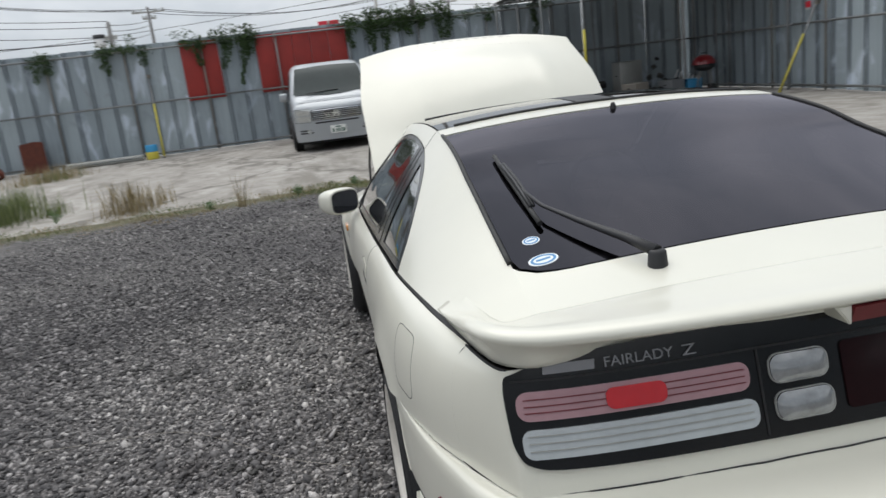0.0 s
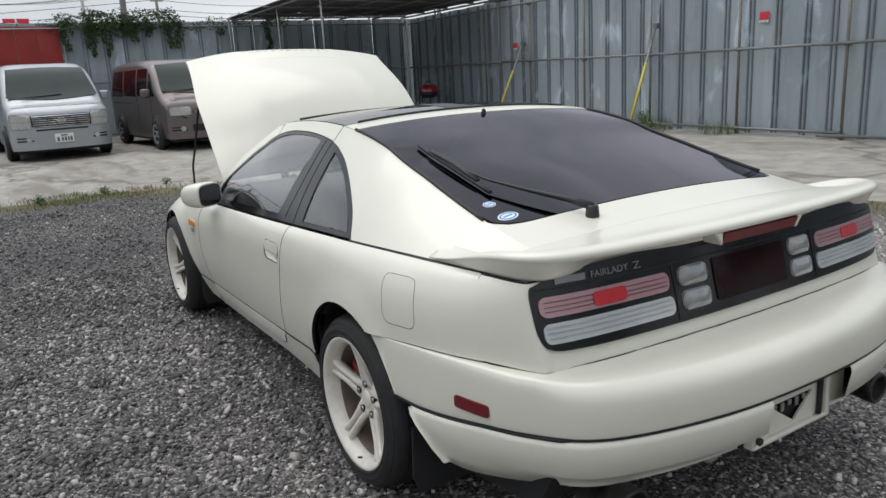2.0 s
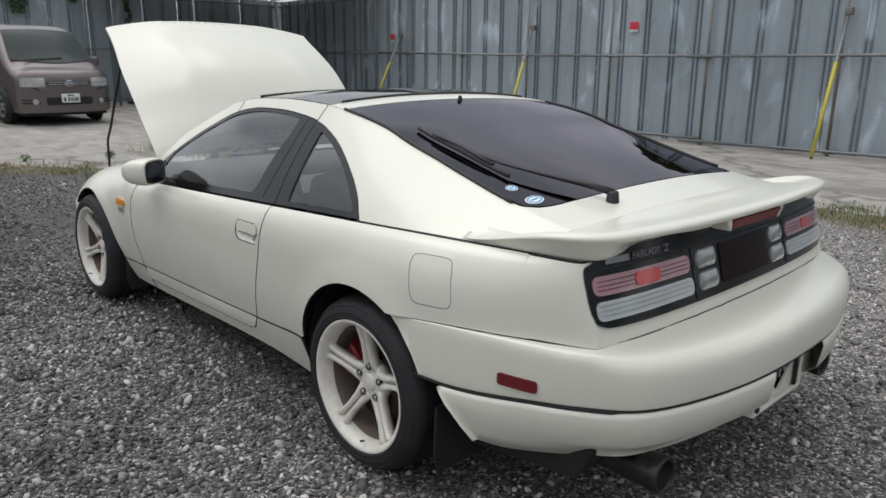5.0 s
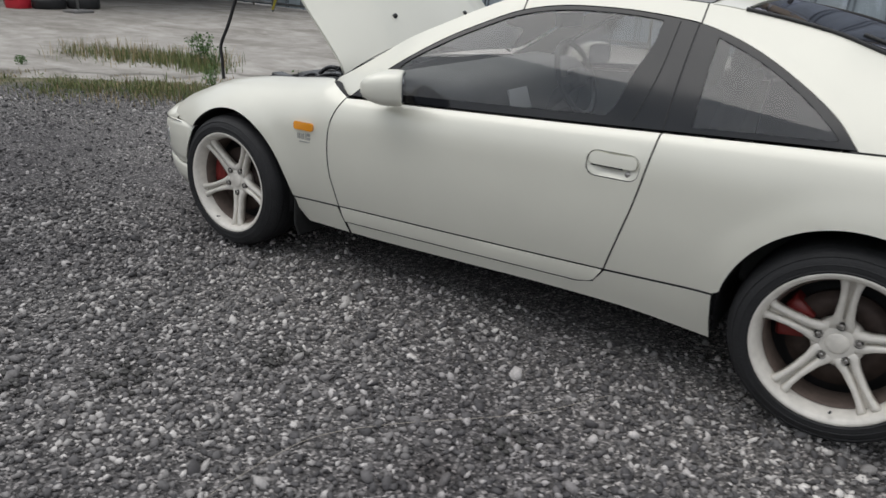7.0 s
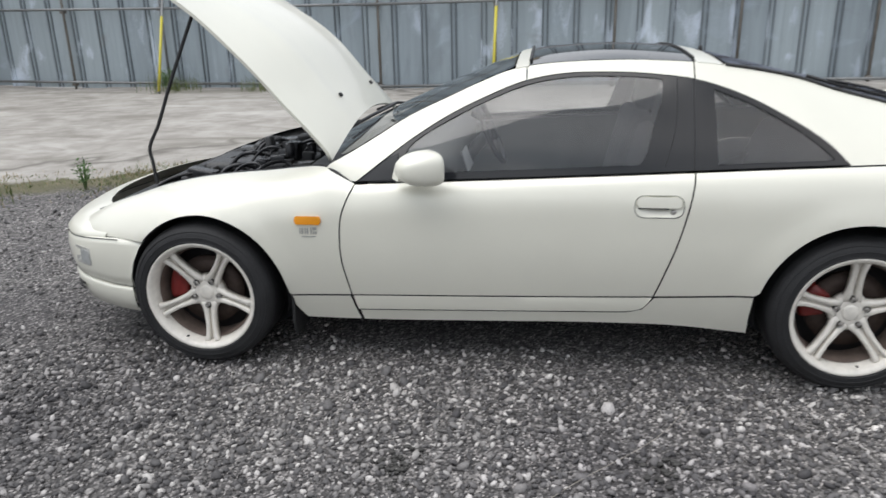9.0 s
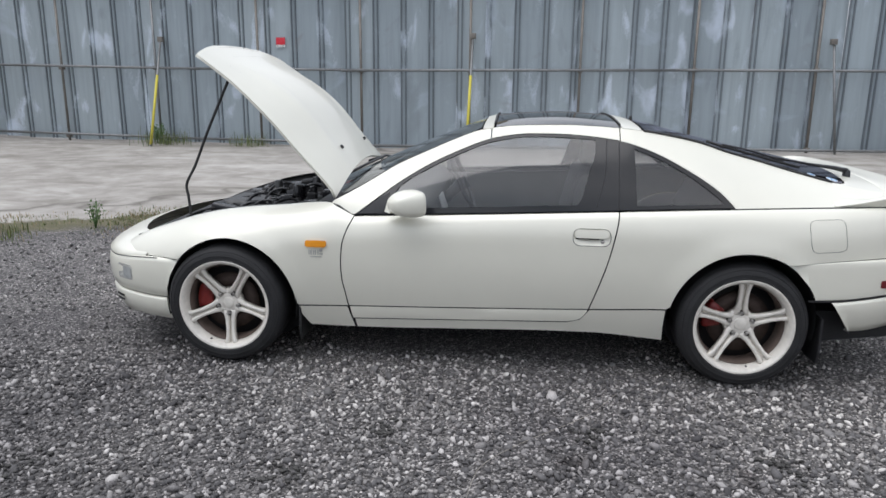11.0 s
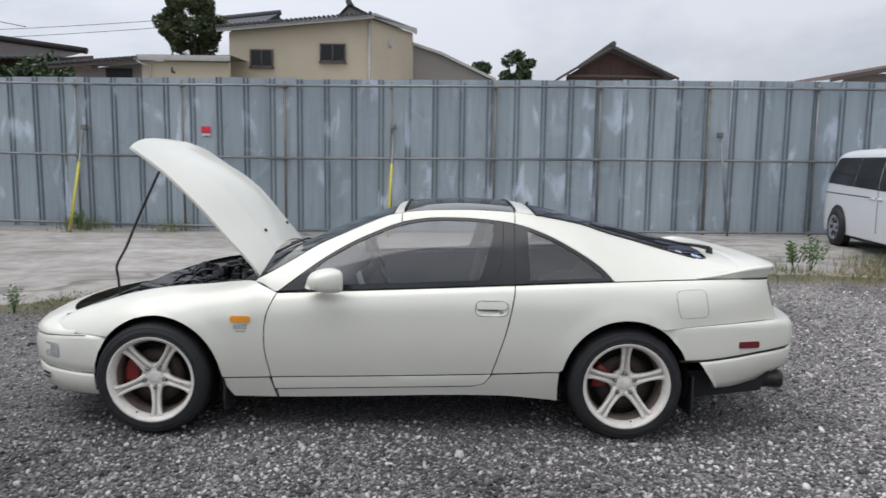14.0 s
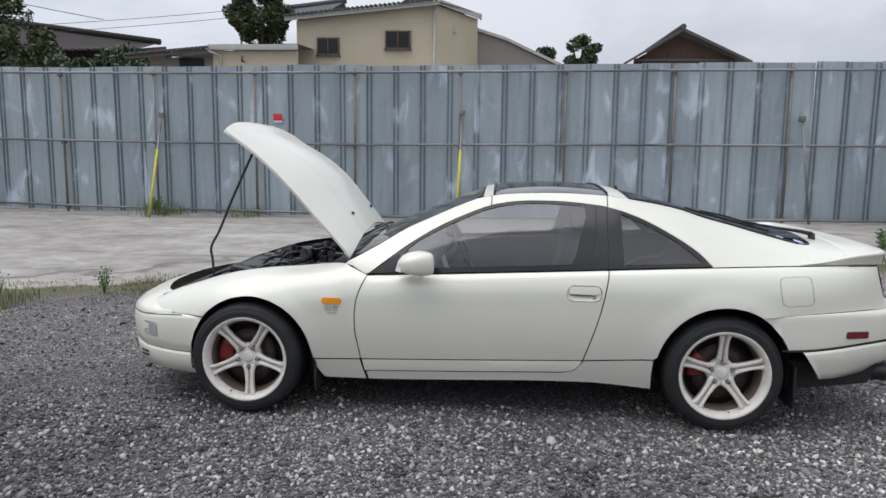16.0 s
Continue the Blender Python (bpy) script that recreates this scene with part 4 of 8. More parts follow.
both("belt_seal", along(lambda x: belt(x) + 0.006, 2.48, 3.20, 16) + along(lambda x: belt(x) - 0.003, 3.20, 2.48, 16), lambda x, z: cabin(x, z, 0.004), M["rubber"], CAR, gap=0, thick=0.0)


def over(name, outline, mat, step=0.04, gap=0.003, thick=0.01, drop=0.0, label="", holes=()):
    return part(name, sheet(shrink(outline, gap) if gap else outline, lambda x, y: roof(x, y, drop), (0, 0, 1), step, thick, holes), mat, CAR, label)


def between(x0, x1, n=20, k=0.0):
    """The roof between two stations, out to the rails."""
    xs = np.linspace(x0, x1, n)
    return [(x, -rail_y(x) + k) for x in xs] + [(x, rail_y(x) - k) for x in xs[::-1]]


cowl = lambda y: 0.42 + 0.17 * (abs(y) / 0.7) ** 2
screen = [(cowl(y), y) for y in np.linspace(-0.68, 0.68, 21)] + [(x, rail_y(x) - 0.012) for x in np.linspace(0.62, 1.26, 16)] + [(1.285, y) for y in np.linspace(0.55, -0.55, 12)] + [(x, -rail_y(x) + 0.012) for x in np.linspace(1.26, 0.62, 16)]
over("windscreen", screen, M["clearglass"], thick=0.0)
over("roof_header", between(1.29, 1.345, 4, -0.004), M["white"], gap=0.001)
over("roof_bar", between(1.985, 2.085, 5, -0.004), M["white"], gap=0.001, label="white bar behind the removable roof panels")
for s in (1, -1):
    tp = [(x, s * (rail_y(x) - 0.002)) for x in np.linspace(1.35, 1.98, 12)] + [(1.98, s * 0.075), (1.35, s * 0.075)]
    over("roof_panel", tp, M["roofglass"], label="dark tinted removable glass roof panel")
over("roof_spine", [(1.35, -0.07), (1.98, -0.07), (1.98, 0.07), (1.35, 0.07)], M["trimmatt"])
part("roof_seal", tube([roof(1.35, y, -0.006) for y in np.linspace(-0.53, 0.53, 13)], 0.006, 6), M["rubber"], CAR)
part("roof_seal", tube([roof(1.982, y, -0.004) for y in np.linspace(-0.53, 0.53, 13)], 0.005, 6), M["rubber"], CAR)
glass_end = lambda y: 3.12 - 0.04 * (abs(y) / 0.6) ** 3
hg = [(x, -rail_y(x) + 0.005) for x in np.linspace(2.10, 2.99, 18)] + [(3.032, -0.622), (3.066, -0.592), (3.082, -0.56)] + [(glass_end(y), y) for y in np.linspace(-0.53, 0.53, 17)] + [(3.082, 0.56), (3.066, 0.592), (3.032, 0.622)] + [(x, rail_y(x) - 0.005) for x in np.linspace(2.99, 2.10, 18)]
over("hatch_glass", hg, M["hatchglass"], thick=0.006, gap=0.002, label="dark tinted rear hatch glass")
for s in (-1, 1):
    part("hatch_seal", tube([(x, s * (rail_y(x) + 0.001), rail_z(x) + 0.0015) for x in np.linspace(2.09, 3.0, 22)], 0.0065, 8), M["rubber"], CAR)
deck = [(3.020, -rail_y(3.02)), (3.040, -0.626), (3.073, -0.596), (3.088, -0.562)] + [(glass_end(y) + 0.004, y) for y in np.linspace(-0.53, 0.53, 17)] + [(3.088, 0.562), (3.073, 0.596), (3.040, 0.626), (3.020, rail_y(3.02))] + [(x, rail_y(x)) for x in np.linspace(3.06, 3.36, 8)] + [(3.36 + 0.05 * (1 - (y / 0.6) ** 2), y) for y in np.linspace(0.62, -0.62, 13)] + [(x, -rail_y(x)) for x in np.linspace(3.36, 3.06, 8)]
over("hatch_deck", deck, M["white"], gap=0.0, thick=0.0)


# ---- coupe: tail, bumpers, spoiler ----
def tail_x(y, z):
    return 3.468 - 0.27 * (z - 0.67) - 0.03 * (abs(y) / 0.72) ** 2 - 0.015 * (abs(y) / 0.72) ** 8


def tail(name, outline, mat, off=0.0, step=0.03, thick=0.008, gap=0.0, holes=(), label="", parent=None):
    o = shrink(outline, gap) if gap else outline
    return part(name, sheet(o, lambda y, z: (tail_x(y, z) + off, y, z), (1, 0, 0), step, thick, holes), mat, parent or CAR, label)


tail("tail_panel", [(-0.755, 0.650), (0.755, 0.650), (0.76, 0.735), (0.755, 0.884), (-0.755, 0.884), (-0.76, 0.735)], M["white"], -0.004)
for s in (-1, 1):
    rows = []
    for x, z in tail_edge:
        z = min(z, top_z(x) - 0.001)
        a, a0 = (np.array(side(u, side_wz(u, z))) * (1, -s, 1) for u in (x - 0.003, x - 0.033))
        b, b0 = (np.array((tail_x(v, z) + 0.002, s * v, z)) for v in (0.748, 0.70))
        # the corner turns from the flank's line into the tail's line
        da, db = a - a0, b - b0
        t = (db[1] * (b[0] - a[0]) - db[0] * (b[1] - a[1])) / (da[0] * db[1] - da[1] * db[0])
        k = np.array((a[0] + da[0] * t, a[1] + da[1] * t, z))
        k = k if 0 < t < 12 else (a + b) / 2
        rows.append([tuple(a * (1 - u) ** 2 + k * 2 * u * (1 - u) + b * u * u) for u in np.linspace(0, 1, 15)] + [(tail_x(0.735, z) - 0.001, s * 0.735, z), (tail_x(0.71, z) - 0.0065, s * 0.71, z)])
    part("tail_corner", loft(rows), M["white"], CAR)
    part("tail_seam", tube([(x - 0.002, y - s * 0.001, z + 0.001) for x, y, z in rows[0][:15]], 0.0028, 6), M["dark"], CAR)
GARN = tail("lamp_panel", smooth_line([(-0.757, 0.866), (-0.757, 0.79), (-0.750, 0.745), (-0.725, 0.718), (-0.64, 0.709), (-0.3, 0.706), (0.3, 0.706), (0.64, 0.709), (0.725, 0.718), (0.750, 0.745), (0.757, 0.79), (0.757, 0.866), (0.735, 0.882), (0.66, 0.902), (0.5, 0.915), (0.2, 0.922), (-0.2, 0.922), (-0.5, 0.915), (-0.66, 0.902), (-0.735, 0.882)], 4, closed=True), M["trim"], 0.005, label="full-width black lamp panel")
for s in (-1, 1):
    def ry(y0, z0, y1, z1, r):
        return rounded(min(s * y0, s * y1), z0, max(s * y0, s * y1), z1, r)

    tail("stop_lens", ry(0.335, 0.799, 0.742, 0.850, 0.02), M["redlens"], 0.010, parent=GARN, label="faded pink ribbed tail lamp lens", step=0.02)
    tail("stop_core", ry(0.486, 0.806, 0.592, 0.843, 0.014), M["redhot"], 0.014, parent=GARN, label="bright red stop lamp", step=0.02)
    tail("turn_lens", ry(0.328, 0.733, 0.740, 0.784, 0.018), M["greylens"], 0.010, parent=GARN, label="clear grey ribbed lens", step=0.02)
    for z in (0.747, 0.760, 0.773):
        tail("lens_rib", [(s * 0.34, z), (s * 0.73, z), (s * 0.73, z + 0.002), (s * 0.34, z + 0.002)], M["greymark"], 0.012, parent=GARN, thick=0.002)
    for z in (0.813, 0.824, 0.836):
        tail("lens_rib", [(s * 0.345, z), (s * 0.73, z), (s * 0.73, z + 0.0015), (s * 0.345, z + 0.0015)], M["darkred"], 0.0122, parent=GARN, thick=0.002)
    for yc, zc in ((0.242, 0.827), (0.240, 0.7605)):
        part("reverse_lens", sheet(ry(yc - 0.054, zc - 0.0245, yc + 0.054, zc + 0.0245, 0.018), lambda y, z: (tail_x(y, z) + 0.009 + 0.012 * max(0.0, 1 - ((abs(y) - yc) / 0.056) ** 4) * max(0.0, 1 - ((z - zc) / 0.0265) ** 2), y, z), (1, 0, 0), 0.008, 0.006), M["clearlens"], GARN, "clear domed reversing lens")
        part("lens_rim", sheet(ry(yc - 0.0565, zc - 0.027, yc + 0.0565, zc + 0.027, 0.020), lambda y, z: (tail_x(y, z) + 0.009, y, z), (1, 0, 0), 0.02, 0.004, holes=(ry(yc - 0.0545, zc - 0.025, yc + 0.0545, zc + 0.025, 0.018),)), M["greymark"], GARN)
    tail("panel_joint", [(s * 0.313, 0.715), (s * 0.317, 0.715), (s * 0.317, 0.868), (s * 0.313, 0.868)], M["dark"], 0.0075, parent=GARN, thick=0.002)
tail("centre_lens", rounded(-0.16, 0.735, 0.16, 0.856, 0.01), M["smoke"], 0.009, parent=GARN, label="smoked dark red centre reflector")
tail("panel_joint", [(-0.745, 0.866), (0.745, 0.866), (0.745, 0.870), (-0.745, 0.870)], M["dark"], 0.0075, parent=GARN, thick=0.002)


def lettering(text, size, at, rot, mat, parent, name="lettering", squeeze=1.0):
    c = bpy.data.curves.new(name, "FONT")
    c.body, c.size, c.extrude = text, size, 0.0008
    tmp = bpy.data.objects.new("tmp", c)
    scene.collection.objects.link(tmp)
    me = bpy.data.meshes.new_from_object(tmp.evaluated_get(bpy.context.evaluated_depsgraph_get()))
    bpy.data.objects.remove(tmp)
    me.name = name
    ob = part(name, me, mat, parent)
    ob.matrix_basis = Matrix.Translation(at) @ rot @ Matrix.Diagonal((squeeze, 1, 1, 1))
    return ob


# the maker's word is only a bar of its size, the model's word is read
rear_up = Matrix(((0, -0.28, 0.96, 0), (1, 0, 0, 0), (0, 0.96, 0.28, 0), (0, 0, 0, 1)))
tail("maker_bar", [(-0.690, 0.877), (-0.602, 0.877), (-0.600, 0.894), (-0.688, 0.894)], M["lettering"], 0.0085, parent=GARN, thick=0.002, label="silver bar")
lettering("FAIRLADY", 0.026, (tail_x(-0.58, 0.880) + 0.0085, -0.586, 0.877), Matrix.Rotation(radians(-3.6), 4, "Z") @ rear_up, M["lettering"], GARN, squeeze=1.06)
lettering("Z", 0.028, (tail_x(-0.44, 0.880) + 0.0085, -0.448, 0.876), Matrix.Rotation(radians(-2.2), 4, "Z") @ rear_up, M["lettering"], GARN, squeeze=1.45)


def sweep(path, section, sides=None):
    """Rows of a section (out, up) carried along a plan path of (x, y); section(s) gives it at 0..1."""
    p = [np.array(q) for q in path]
    rows, n = [], len(p)
    for i, q in enumerate(p):
        d = p[min(i + 1, n - 1)] - p[max(i - 1, 0)]
        d = d / np.linalg.norm(d)
        nrm = np.array((d[1], -d[0]))
        rows.append([(q[0] + nrm[0] * o, q[1] + nrm[1] * o, h) for o, h in section(i / (n - 1), q)])
    return rows


# rear bumper, from arch to arch
rear_plan = smooth_line([(2.742, -0.900), (2.83, -0.8985), (2.95, -0.893), (3.10, -0.878), (3.25, -0.850), (3.40, -0.808), (3.525, -0.72), (3.60, -0.56), (3.655, -0.30), (3.67, 0.0), (3.655, 0.30), (3.60, 0.56), (3.525, 0.72), (3.40, 0.808), (3.25, 0.850), (3.10, 0.878), (2.95, 0.893), (2.83, 0.8985), (2.742, 0.900)], 5)


def body_gap(q, n):
    """How far the body lies inwards of the bumper's plan."""
    for k in range(60):
        x, y = q[0] - n[0] * k * 0.004, q[1] - n[1] * k * 0.004
        if abs(y) < half(min(3.44, x)) + 0.001 and x < tail_x(min(0.755, abs(y)), 0.69) + 0.001:
            return k * 0.004
    return 0.15


def rear_upper(s, q):
    i = int(round(s * (len(rear_plan) - 1)))
    a, b = np.array(rear_plan[max(0, i - 1)]), np.array(rear_plan[min(len(rear_plan) - 1, i + 1)])
    d = (b - a) / np.linalg.norm(b - a)
    D = body_gap(q, (d[1], -d[0])) + 0.003
    r = min(1.0, D / 0.12)
    ztop = bumper_top(min(3.42, q[0])) + 0.001
    zl = 0.4545 + 0.055 * ease((q[0] - 2.9) / 0.6)
    return [(-D - 0.025, ztop - 0.003), (-D, ztop), (-D * 0.92, ztop - 0.003), (-D * 0.55, ztop - 0.006 * r), (-D * 0.26, ztop - 0.012 * r), (-D * 0.12 - 0.001, ztop - 0.004 - 0.018 * r), (-D * 0.035, ztop - 0.012 - 0.030 * r), (0.0, ztop - 0.03 - 0.035 * r), (0.001, (ztop - 0.065 + zl + 0.03) / 2), (-0.001, zl + 0.03), (-0.0022, zl + 0.010), (-0.003, zl + 0.006), (-0.0045, zl + 0.0035), (-0.016, zl + 0.002)]


def rear_lower(s, q):
    back = ease((q[0] - 3.1) / 0.4)
    zl = 0.4475 + 0.055 * ease((q[0] - 2.9) / 0.6)
    zb = 0.292 + 0.035 * back
    return [(-0.018, zl - 0.001), (-0.005, zl - 0.003), (-0.002, zl - 0.02), (-0.006 - 0.01 * back, 0.40), (-0.03 - 0.03 * back, zb + 0.04), (-0.05 - 0.05 * back, zb), (-0.10, zb - 0.004)]


def trimmed_arch(rows, a, rear=True):
    """Keeps a bumper's ends off the wheel arch."""
    cx, cz, r = a
    out = []
    for row in rows:
        new_row = []
        for x, y, z in row:
            lim = math.sqrt(max(0.0, r * r - (z - cz) ** 2)) if abs(z - cz) < r else 0
            x = max(x, cx + lim + 0.003) if rear else min(x, cx - lim - 0.003)
            new_row.append((x, y, z))
        out.append(new_row)
    return out


RB = part("rear_bumper", loft(trimmed_arch(sweep(rear_plan, rear_upper), ARCH_R)), M["white"], CAR, "smooth white wrap-round rear bumper")
part("bumper_seam", tube([tuple(0.5 * a + 0.5 * b + (0.0008 if i == 2 else 0.0) for i, (a, b) in enumerate(zip(r[1], r[2]))) for r in sweep(rear_plan, rear_upper)[3:-3]], 0.0018, 6), M["dark"], CAR)
rows = [[(max(x, 2.958 + (0.450 - z) * 0.72), y, z) for x, y, z in r] for r in sweep(rear_plan, rear_lower)]
part("lower_rear_bumper", loft([r for r in rows if r[1][1] < -0.14]), M["white"], CAR)
part("lower_rear_bumper", loft([r for r in rows if r[1][1] > 0.14]), M["white"], CAR)
part("bumper_seam", tube([(x + 0.0, y, 0.451 + 0.055 * ease((x - 2.9) / 0.6)) for x, y in [(q[0] - 0.012 * (1 if abs(q[1]) < 0.75 else 0), q[1] * 0.99) for q in rear_plan[6:-6]]], 0.0055, 6), M["dark"], CAR)
# number plate recess, empty, with its bracket
part("plate_recess", box(3.55, -0.20, 0.33, 3.58, 0.20, 0.53), M["dark"], CAR)
for y0, y1, z0, z1 in ((-0.187, -0.176, 0.335, 0.52), (0.150, 0.172, 0.335, 0.52), (-0.187, 0.172, 0.328, 0.342), (0.172, 0.262, 0.345, 0.515)):
    part("recess_frame", box(3.54 if y0 < 0.17 else 3.56, y0, z0, 3.612 if y0 < 0.17 else 3.600, y1, z1, 0.006), M["white"], CAR)
part("recess_plate", box(3.580, -0.165, 0.462, 3.594, 0.145, 0.512, 0.004), M["lampwell"], CAR)
part("plate_bracket", sheet(rounded(-0.160, 0.345, 0.142, 0.455, 0.008), lambda y, z: (3.598, y, z), (1, 0, 0), 0.03, 0.006, holes=([(-0.105, 0.435), (0.100, 0.435), (0.012, 0.358)],)), M["white"], CAR, "bare plate bracket with a triangular cut-out")
for k in range(5):
    part("bracket_clip", box(3.585, -0.075 + 0.034 * k, 0.408 - 0.012 * (k % 2), 3.592, -0.060 + 0.034 * k, 0.424, 0.002), M["steel"], CAR)
part("bracket_strap", box(3.600, 0.118, 0.345, 3.612, 0.132, 0.520, 0.003), M["dark"], CAR)
part("bracket_stop", box(3.598, -0.165, 0.338, 3.614, -0.145, 0.356, 0.004), M["rubber"], CAR)
tow = [(3.46 + 0.0 * k, -0.17 + 0.035 * math.cos(radians(k)), 0.265 + 0.035 * math.sin(radians(k))) for k in range(0, 361, 24)]
part("tow_eye", tube(tow, 0.009, 8, cap=False), M["greymark"], CAR, "pale steel towing eye")

for s in (-1, 1):
    q = side(3.215, 0.558)
    mk = sheet(rounded(3.178, 0.522, 3.298, 0.557, 0.008), lambda x, z: (x, s * -1 * (-(np.interp(x, [3.10, 3.25, 3.40], [0.878, 0.850, 0.808]) + 0.007)), z), (0, s, 0), 0.02, 0.012)
    part("side_marker", mk, M["darkred"], CAR, "dark red side marker")

# big-bore exhausts
for s in (-1, 1):
    y = s * 0.575
    part("tailpipe", lathe([(0.046, 0.0), (0.052, 0.0), (0.056, -0.006), (0.056, -0.03), (0.052, -0.06), (0.050, -0.20), (0.062, -0.24), (0.07, -0.30), (0.07, -0.45), (0.0, -0.46), (0.0, -0.3), (0.045, -0.25), (0.046, 0.0)], 28, "x"), M["exhaust"], CAR, "wide dark steel exhaust tip").location = (3.55, y, 0.272)
    part("pipe_bore", lathe([(0.0, -0.06), (0.0455, -0.06), (0.0455, -0.012), (0.0462, -0.004)], 24, "x"), M["dark"], CAR).location = (3.55, y, 0.272)

# spoiler
half_plan = [(2.955, 0.792), (3.06, 0.789), (3.17, 0.783), (3.27, 0.775), (3.345, 0.753), (3.398, 0.685), (3.427, 0.550), (3.443, 0.38), (3.453, 0.2)]
sp_plan = smooth_line([(x, -y) for x, y in half_plan] + [(3.456, 0.0)] + half_plan[::-1], 5)


def skin_z(x, y):
    """Height of the tail's upper skin."""
    y = abs(y)
    if y < rail_y(x):
        return roof(x, y)[2]
    zb, zr, yb, yr = belt(x), rail_z(x), top_y(x) - 0.004, rail_y(x)
    return max(zb, zb + (zr - zb) * (yb - y) / (yb - yr))


def wing_section(s, q):
    i = int(round(s * (len(sp_plan) - 1)))
    a, b = np.array(sp_plan[max(0, i - 1)]), np.array(sp_plan[min(len(sp_plan) - 1, i + 1)])
    d = (b - a) / np.linalg.norm(b - a)
    n = np.array((d[1], -d[0]))
    k = ease((q[0] - 2.94) / 0.42)
    lo = belt(min(q[0], 3.4)) + 0.0025
    tip = lo + 0.008 + 0.070 * k
    over_ = 0.002 + 0.020 * k
    root = np.array((2.96 + 0.6 * (q[0] - 2.96), 0.915 * q[1]))
    out = []
    for t in (1.0, 0.8, 0.6, 0.42, 0.26, 0.12, 0.03):
        p = np.array(q) * (1 - t) + root * t
        w = ease(1 - t)
        z = skin_z(min(3.40, p[0]), p[1]) + (-0.006 if t == 1.0 else 0.004)
        out.append((p[0], p[1], z * (1 - w) + (tip * k + max(tip, z) * (1 - k)) * w))
    under = ease((0.735 - abs(q[1])) / 0.20)
    h = tip - lo
    lip = [(over_ * 0.7, tip - 0.05 * h), (over_, tip - 0.14 * h), (over_ + 0.001, tip - 0.25 * h), (over_ - 0.006 * k, tip - 0.34 * h), (-0.004 * k - 0.036 * under, lo + 0.12 * h + 0.47 * h * under), (-0.006 * k - 0.040 * under, lo + 0.02 * h + 0.25 * h * under), (-0.02 - 0.04 * under, lo)]
    return out + [(q[0] + n[0] * o, q[1] + n[1] * o, h) for o, h in lip]


part("spoiler", loft([wing_section(i / (len(sp_plan) - 1), q) for i, q in enumerate(sp_plan)], closed=True, caps=True), M["white"], CAR, "integrated white lip spoiler")
part("high_stop_lamp", loft([[(3.40, y, 0.900), (3.463, y, 0.905), (3.474, y, 0.936), (3.40, y, 0.942)] for y in np.linspace(-0.165, 0.165, 9)], closed=True, caps=True, smooth=False), M["darkred"], CAR, "long dark red high stop lamp")
for s in (-1, 1):
    part("spoiler_strut", prism([(s * 0.166, 0.903), (s * 0.171, 0.903), (s * 0.180, 0.915), (s * 0.200, 0.940), (s * 0.166, 0.940)], 3.39, 3.468, "yz", 0.003), M["white"], CAR)

# wiper, nozzle, stickers on the hatch
WI = part("rear_wiper", lathe([(0.0, 0.040), (0.014, 0.040), (0.018, 0.034), (0.021, 0.0)], 20, "z"), M["trimmatt"], CAR, "black rear wiper resting on the glass")
WI.location = roof(3.176, -0.376, 0.006)
arm0 = Vector(roof(3.176, -0.376, -0.029))
arm = [arm0, Vector(roof(3.10, -0.403, -0.034)), Vector(roof(2.96, -0.455, -0.032)), Vector(roof(2.83, -0.50, -0.030)), Vector(roof(2.70, -0.513, -0.024))]
part("wiper_arm", tube([a - arm0 + Vector((0, 0, 0.035)) for a in arm], 0.008, 6, radii=[0.014, 0.011, 0.007, 0.005, 0.005]), M["trimmatt"], WI)
part("wiper_blade", tube([Vector(roof(2.42 + 0.46 * t, -0.506 - 0.018 * t, -0.012)) - arm0 + Vector((0, 0, 0.035)) for t in np.linspace(0, 1, 7)], 0.007, 6), M["rubber"], WI)
for off in (0.0, 1.0):
    part("wiper_frame", tube([Vector(roof(2.50 + 0.30 * t, -0.510 - 0.010 * t + 0.008 * off, -0.020 - 0.008 * math.sin(math.pi * t))) - arm0 + Vector((0, 0, 0.035)) for t in np.linspace(0, 1, 5)], 0.005, 5), M["trimmatt"], WI)
part("washer_nozzle", lathe([(0.0, 0.024), (0.007, 0.021), (0.009, 0.013), (0.011, 0.0)], 12, "z"), M["rubber"], CAR).location = roof(2.112, -0.012, 0.002)
for cx, cy, rx, ry_, mm in ((3.026, -0.566, 0.025, 0.033, "stickerblue"), (2.927, -0.562, 0.019, 0.020, "stickerblue")):
    st = part("sticker", sheet(ring(cx, cy, rx, ry_, 24), lambda x, y: roof(x, y, -0.0012), (0, 0, 1), 0.01, 0.001), M["sticker"], CAR, "round white and blue sticker on the glass")
    part("print", sheet(ring(cx, cy, rx * 0.84, ry_ * 0.86, 24), lambda x, y: roof(x, y, -0.0020), (0, 0, 1), 0.01, 0.0005, holes=(ring(cx, cy, rx * 0.62, ry_ * 0.68, 20),)), M[mm], st, "blue printed ring")
    part("print", sheet(rounded(cx - rx * 0.18, cy - ry_ * 0.5, cx + rx * 0.12, cy + ry_ * 0.5, 0.003), lambda x, y: roof(x, y, -0.0020), (0, 0, 1), 0.01, 0.0005), M[mm], st)


# ---- coupe: nose ----
front_plan = smooth_line([(-0.22, -0.872), (-0.33, -0.857), (-0.45, -0.825), (-0.58, -0.765), (-0.69, -0.69), (-0.80, -0.55), (-0.89, -0.30), (-0.92, 0.0), (-0.89, 0.30), (-0.80, 0.55), (-0.69, 0.69), (-0.58, 0.765), (-0.45, 0.825), (-0.33, 0.857), (-0.22, 0.872)], 6)[::-1]


